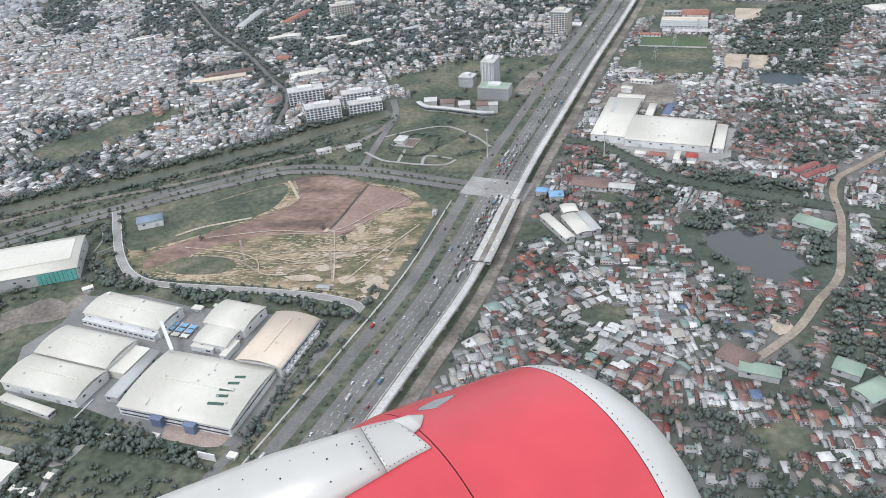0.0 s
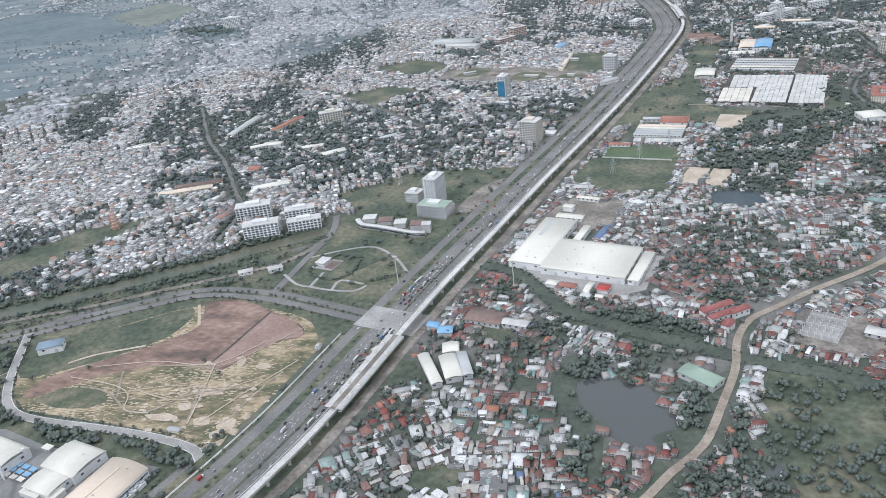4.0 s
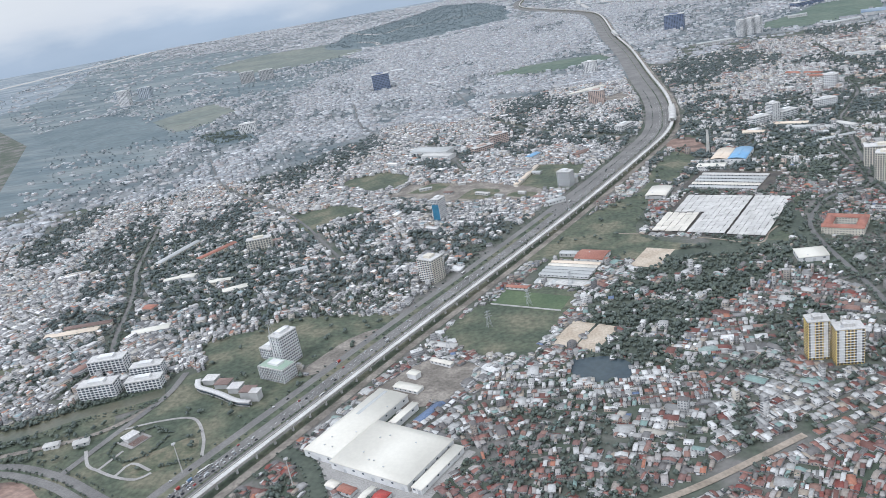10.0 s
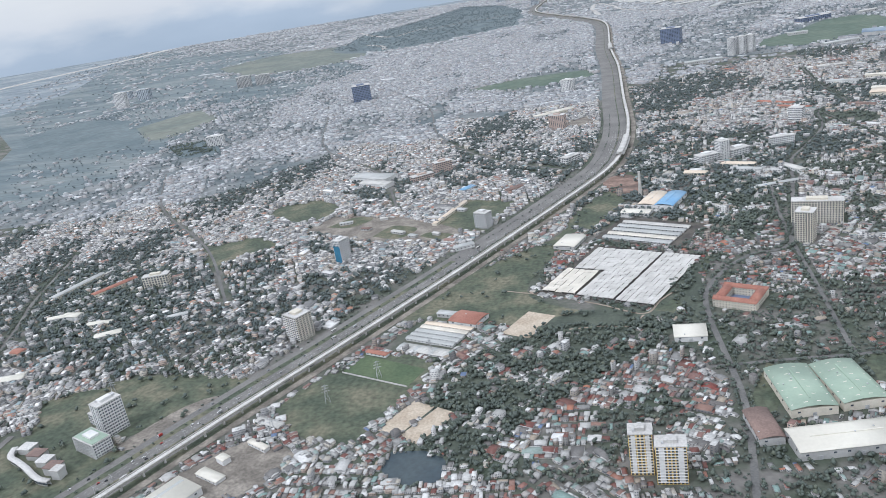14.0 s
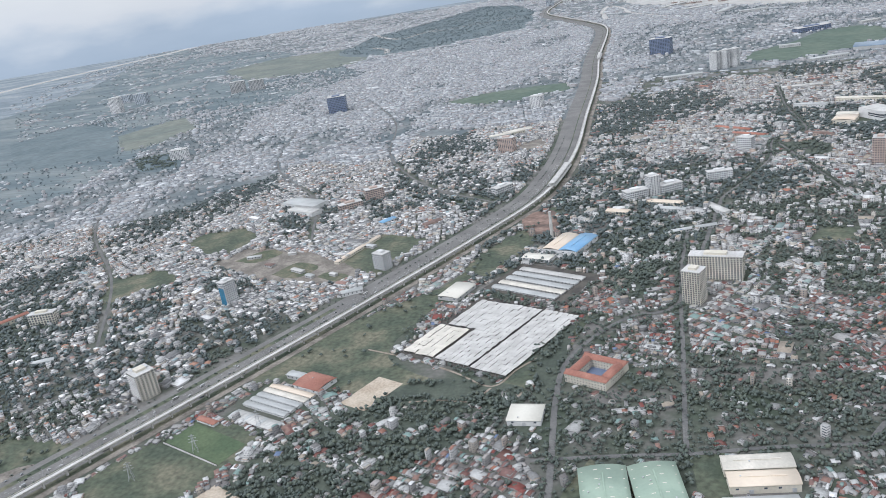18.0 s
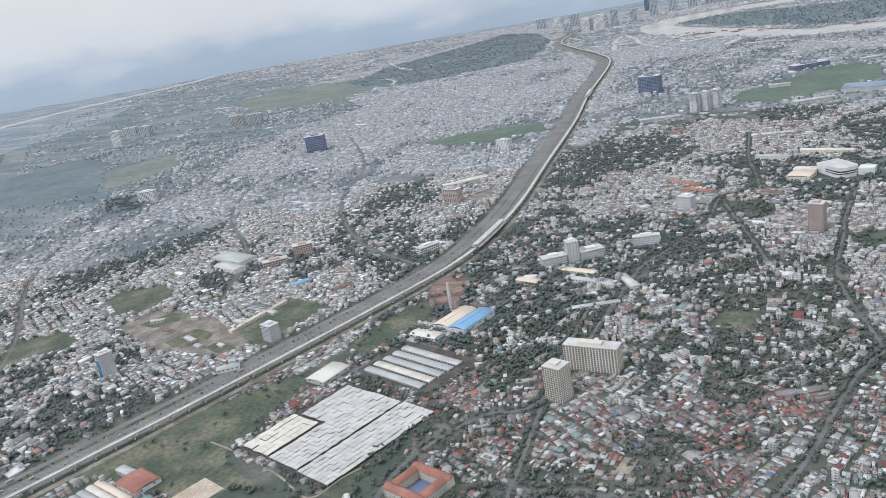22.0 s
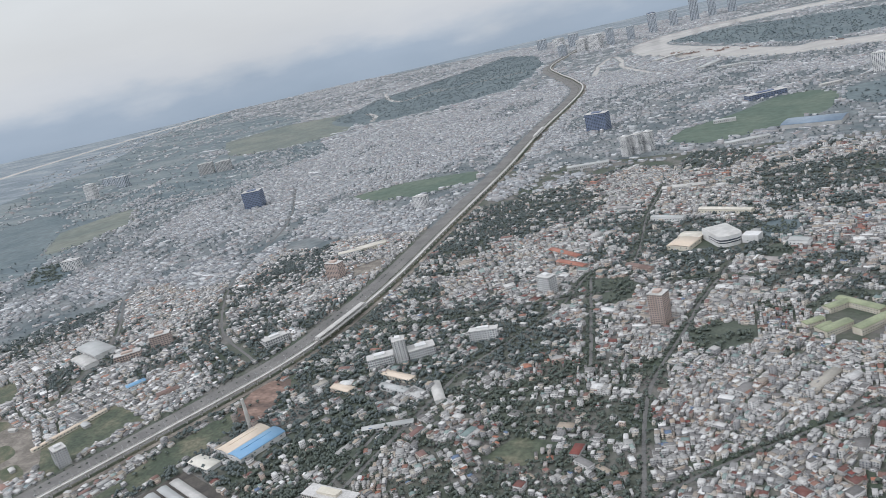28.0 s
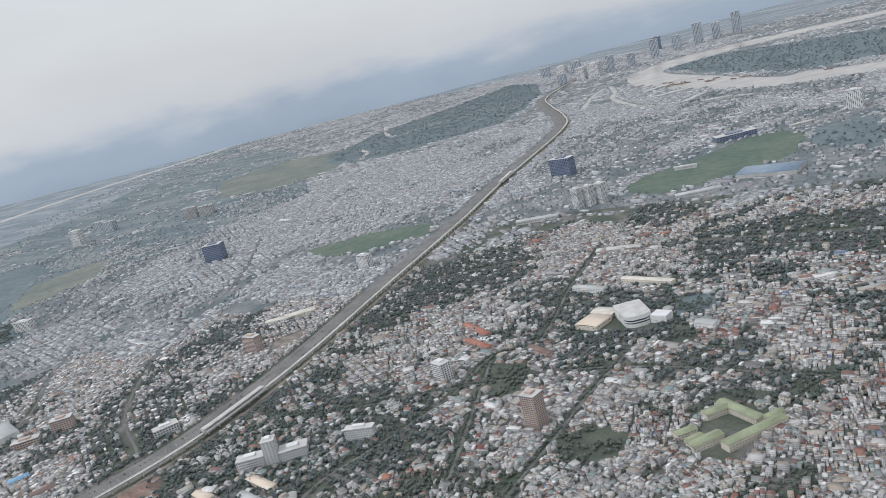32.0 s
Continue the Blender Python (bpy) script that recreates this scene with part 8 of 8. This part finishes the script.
q = rng.uniform((-150, 190), (-96, 214), (130, 2))
G_.append(q[q[:, 1] < 210 - (q[:, 0] + 150) * .25])
G_.append(rng.uniform((-240, 255), (-214, 296), (60, 2)))
G_ = np.concatenate(G_)
tagged(new("planted_trees", tree_mesh("planted_trees", G_, rng.uniform(.9, 1.7, len(G_)), 3)), "dark green planted trees round the factory", "trees", kind="stuff")
for i in range(8):
    for j in range(3):
        th = tagged(new("orchard_tree"), "small round dark tree in the car park", "tree", "car park trees")
        s_ = rng.uniform(.7, .95)
        th.matrix_basis = pose(-157.5 + i * 3.7 + rng.normal(0, .3), 236.6 - i * 1.15 - j * 3.0 + rng.normal(0, .3), 0.06, 0, 0, rng.uniform(0, 360)) @ Matrix.Diagonal((s_, s_, s_, 1))
        kt, kc = TREE_KITS[(i + j) % 4]
        part("trunk", kt, th)
        part("crown", kc, th)

# sheds and huts on the weedy lots beside the highway
for x, y, w, d, rot, roof in ((20, 952, 14, 5, 20, "grey_metal"), (52, 930, 10, 6, -15, "brown_roof"), (92, 915, 16, 5, -24, "sheet_white"), (112, 902, 9, 5, -24, "grey_metal"), (135, 905, 8, 4, -24, "sheet_white"),
                              (110, 985, 10, 5, -20, "terracotta"), (140, 975, 12, 6, -20, "grey_metal"), (60, 960, 8, 4, 10, "sheet_white")):
    shed("lot_shed", x, y, w, d, rot, 2.4, .7, roof, "grey_wall", "low shed standing on a weedy building lot", "shed", "sheds on the lots")

# ---- jet engine beside the cabin window, where it hangs at take-off over the factory ----
ENGINE_AT = pose(*ROWS[0][1:])
NC = Vector((0.839, -1.912, -5.373))
NA = Vector((math.cos(.213) * math.cos(.504), math.sin(.213), -math.cos(.213) * math.sin(.504))).normalized()
NU = NA.cross(Vector((0, 0, 1))).normalized()
NV = NA.cross(NU)


def cowl_r(s):
    if s <= 0:
        return 1.15 * (1 + .013 * -s - .011 * s * s) - .30 * max(0, -s - 1.05) ** 1.4
    return 1.15 - .227 * (s / .42) ** 2


def turned(name, stations, mat, radius=cowl_r, seg=72):
    bm = bmesh.new()
    rings = []
    for s in stations:
        r = radius(s)
        rings.append([bm.verts.new(NC + NA * s + (NU * math.cos(6.28319 * i / seg) + NV * math.sin(6.28319 * i / seg)) * r) for i in range(seg)])
    for a, b in zip(rings[:-1], rings[1:]):
        for i in range(seg):
            bm.faces.new((a[i], a[(i + 1) % seg], b[(i + 1) % seg], b[i]))
    bmesh.ops.recalc_face_normals(bm, faces=bm.faces[:])
    for f in bm.faces:
        f.smooth = True
    return done(name, bm, M[mat])


engine = tagged(new("jet_engine"), "red jet engine cowling with a white inlet lip and silver pylon", "jet engine")
engine.matrix_basis = ENGINE_AT
fan_cowl = part("fan_cowl", turned("fan_cowl", np.linspace(-1.036, -.003, 14), "engine_red"), engine, "glossy red fan cowl")
rear_cowl = part("rear_cowl", turned("rear_cowl", np.linspace(-2.9, -1.043, 16), "engine_red"), engine, "glossy red rear cowl")
part("seam", turned("seam", (-1.06, -1.04, -1.02), "dark", lambda s: cowl_r(s) - .012), engine)
part("seam", turned("seam", (-.02, 0, .02), "dark", lambda s: cowl_r(s) - .01), engine)
lip = part("inlet_lip", turned("inlet_lip", np.linspace(.003, .42, 10), "engine_white"), engine, "white painted inlet lip")
part("inlet_duct", turned("inlet_duct", np.linspace(-.8, .42, 8), "steel", lambda s: .923 - .06 * (.42 - s)), engine)
part("fan_disc", turned("fan_disc", (-.7, -.69), "dark", lambda s: .86 if s < -.695 else .02), engine)
part("exhaust_cone", turned("exhaust_cone", np.linspace(-4.0, -2.85, 8), "steel", lambda s: .35 + .4 * (s + 4.0)), engine)
bm = bmesh.new()
bmesh.ops.create_icosphere(bm, subdivisions=1, radius=.004)
rivet_me = done("rivet", bm, M["dark"])
for i in range(150):
    a = 6.28319 * i / 150
    d = NU * math.cos(a) + NV * math.sin(a)
    if d.z > -.1 and d.y > -.2:
        part("rivet", rivet_me, lip, m=Matrix.Translation(NC + NA * .035 + d * (cowl_r(.035) + .001)))


def shown_at(x, y, depth):
    k = depth / 784 * math.tan(radians(58.14 / 2))
    return Vector(((x - 784) * k, (441 - y) * k, -depth))


def on_cowl(x, y, lift=.0):
    """The point of the cowl's skin towards which a line of sight runs."""
    d = 3.0
    while d < 6.5:
        q = shown_at(x, y, d) - NC
        s_ = q.dot(NA)
        if (q - NA * s_).length < cowl_r(min(.4, s_)) + lift:
            break
        d += .004
    return shown_at(x, y, d)


def row_at(edge, u):
    E = np.array([tuple(v) for v in edge])
    return np.array([np.interp(u, np.linspace(0, 1, len(E)), E[:, k]) for k in range(3)])


def panel_point(upper, lower, bulge, u, b):
    return row_at(upper, u) * (1 - b) + row_at(lower, u) * b + np.array((0, .35, 1.0)) * bulge * math.sin(math.pi * b)


def panel(name, upper, lower, mat, bulge, thick, parent, label=""):
    """A curved fairing panel between an upper and a lower edge, with thickness."""
    bm = bmesh.new()
    n, k = 10, 16
    front = [[bm.verts.new(panel_point(upper, lower, bulge, i / k, j / n)) for i in range(k + 1)] for j in range(n + 1)]
    back = [[bm.verts.new(np.array(v.co) + np.array((0, -.6, -1.0)) * thick) for v in row] for row in front]
    for g in (front, back):
        for j in range(n):
            for i in range(k):
                bm.faces.new((g[j][i], g[j][i + 1], g[j + 1][i + 1], g[j + 1][i]))
    for i in range(k):
        bm.faces.new((front[0][i], back[0][i], back[0][i + 1], front[0][i + 1]))
        bm.faces.new((front[n][i], front[n][i + 1], back[n][i + 1], back[n][i]))
    for j in range(n):
        bm.faces.new((front[j][0], front[j + 1][0], back[j + 1][0], back[j][0]))
        bm.faces.new((front[j][k], back[j][k], back[j + 1][k], front[j + 1][k]))
    bmesh.ops.recalc_face_normals(bm, faces=bm.faces[:])
    for f in bm.faces:
        f.smooth = True
    return part(name, done(name, bm, M[mat]), parent, label)


def above(edge, lows, extra):
    """An upper edge set back from the lower one."""
    return [shown_at(x, y, -row_at(lows, i / (len(edge) - 1))[2] + extra) for i, (x, y) in enumerate(edge)]


def fasten(upper, lower, bulge, spots, parent, size=1.0):
    for u, b in spots:
        q = panel_point(upper, lower, bulge, u, b) + np.array((0, .0006, .0018))
        part("fastener", rivet_me, parent, m=Matrix.Translation(Vector(q)) @ Matrix.Scale(size, 4))


low1 = [on_cowl(380, 1022, .02), on_cowl(500, 944, .02), on_cowl(592, 890, .02), on_cowl(685, 835.5, .012)]
up1 = above([(150, 930), (300, 872), (470, 806), (637, 756)], low1, .22)
fairing = panel("pylon_fairing", up1, low1, "engine_silver", .07, .05, engine, "silver pylon fairing")
fasten(up1, low1, .07, [(.35 + .09 * i, .22) for i in range(7)] + [(.97, .18 + .12 * i) for i in range(7)], fairing, 1.0)
fasten(up1, low1, .07, [(.55, .72), (.75, .74), (.9, .76), (.62, .42), (.82, .40), (.94, .3)], fairing, 1.4)
low2 = [on_cowl(685.6, 835.3, .012), on_cowl(725, 812, .012), on_cowl(764, 792, .012)]
up2 = above([(637.8, 755.8), (668, 748), (697, 742)], low2, .22)
riveted = panel("pylon_panel", up2, low2, "engine_silver", .05, .04, engine, "silver pylon panel with rivets")
fasten(up2, low2, .05, [(.05, .1 + .1 * i) for i in range(9)] + [(.1 + .1 * i, .94) for i in range(9)] + [(.1 + .14 * i, .08) for i in range(6)] + [(.95, .3 + .15 * i) for i in range(5)], riveted, .9)
low3 = [on_cowl(732, 767, .012), on_cowl(745, 755, .012), on_cowl(750, 738, .012)]
panel("pylon_tip", above([(695, 743), (722, 735), (748, 734)], low3, .06), low3, "engine_white", .02, .03, engine, "white fairing tip")
low4 = [on_cowl(738, 727, .004), on_cowl(772, 722, .004), on_cowl(803, 702, .004)]
panel("strake_patch", [on_cowl(742, 722, .004), on_cowl(770, 708, .004), on_cowl(806, 698, .004)], low4, "paint_grey", .0, .006, engine, "small grey strake patch on the red cowl")
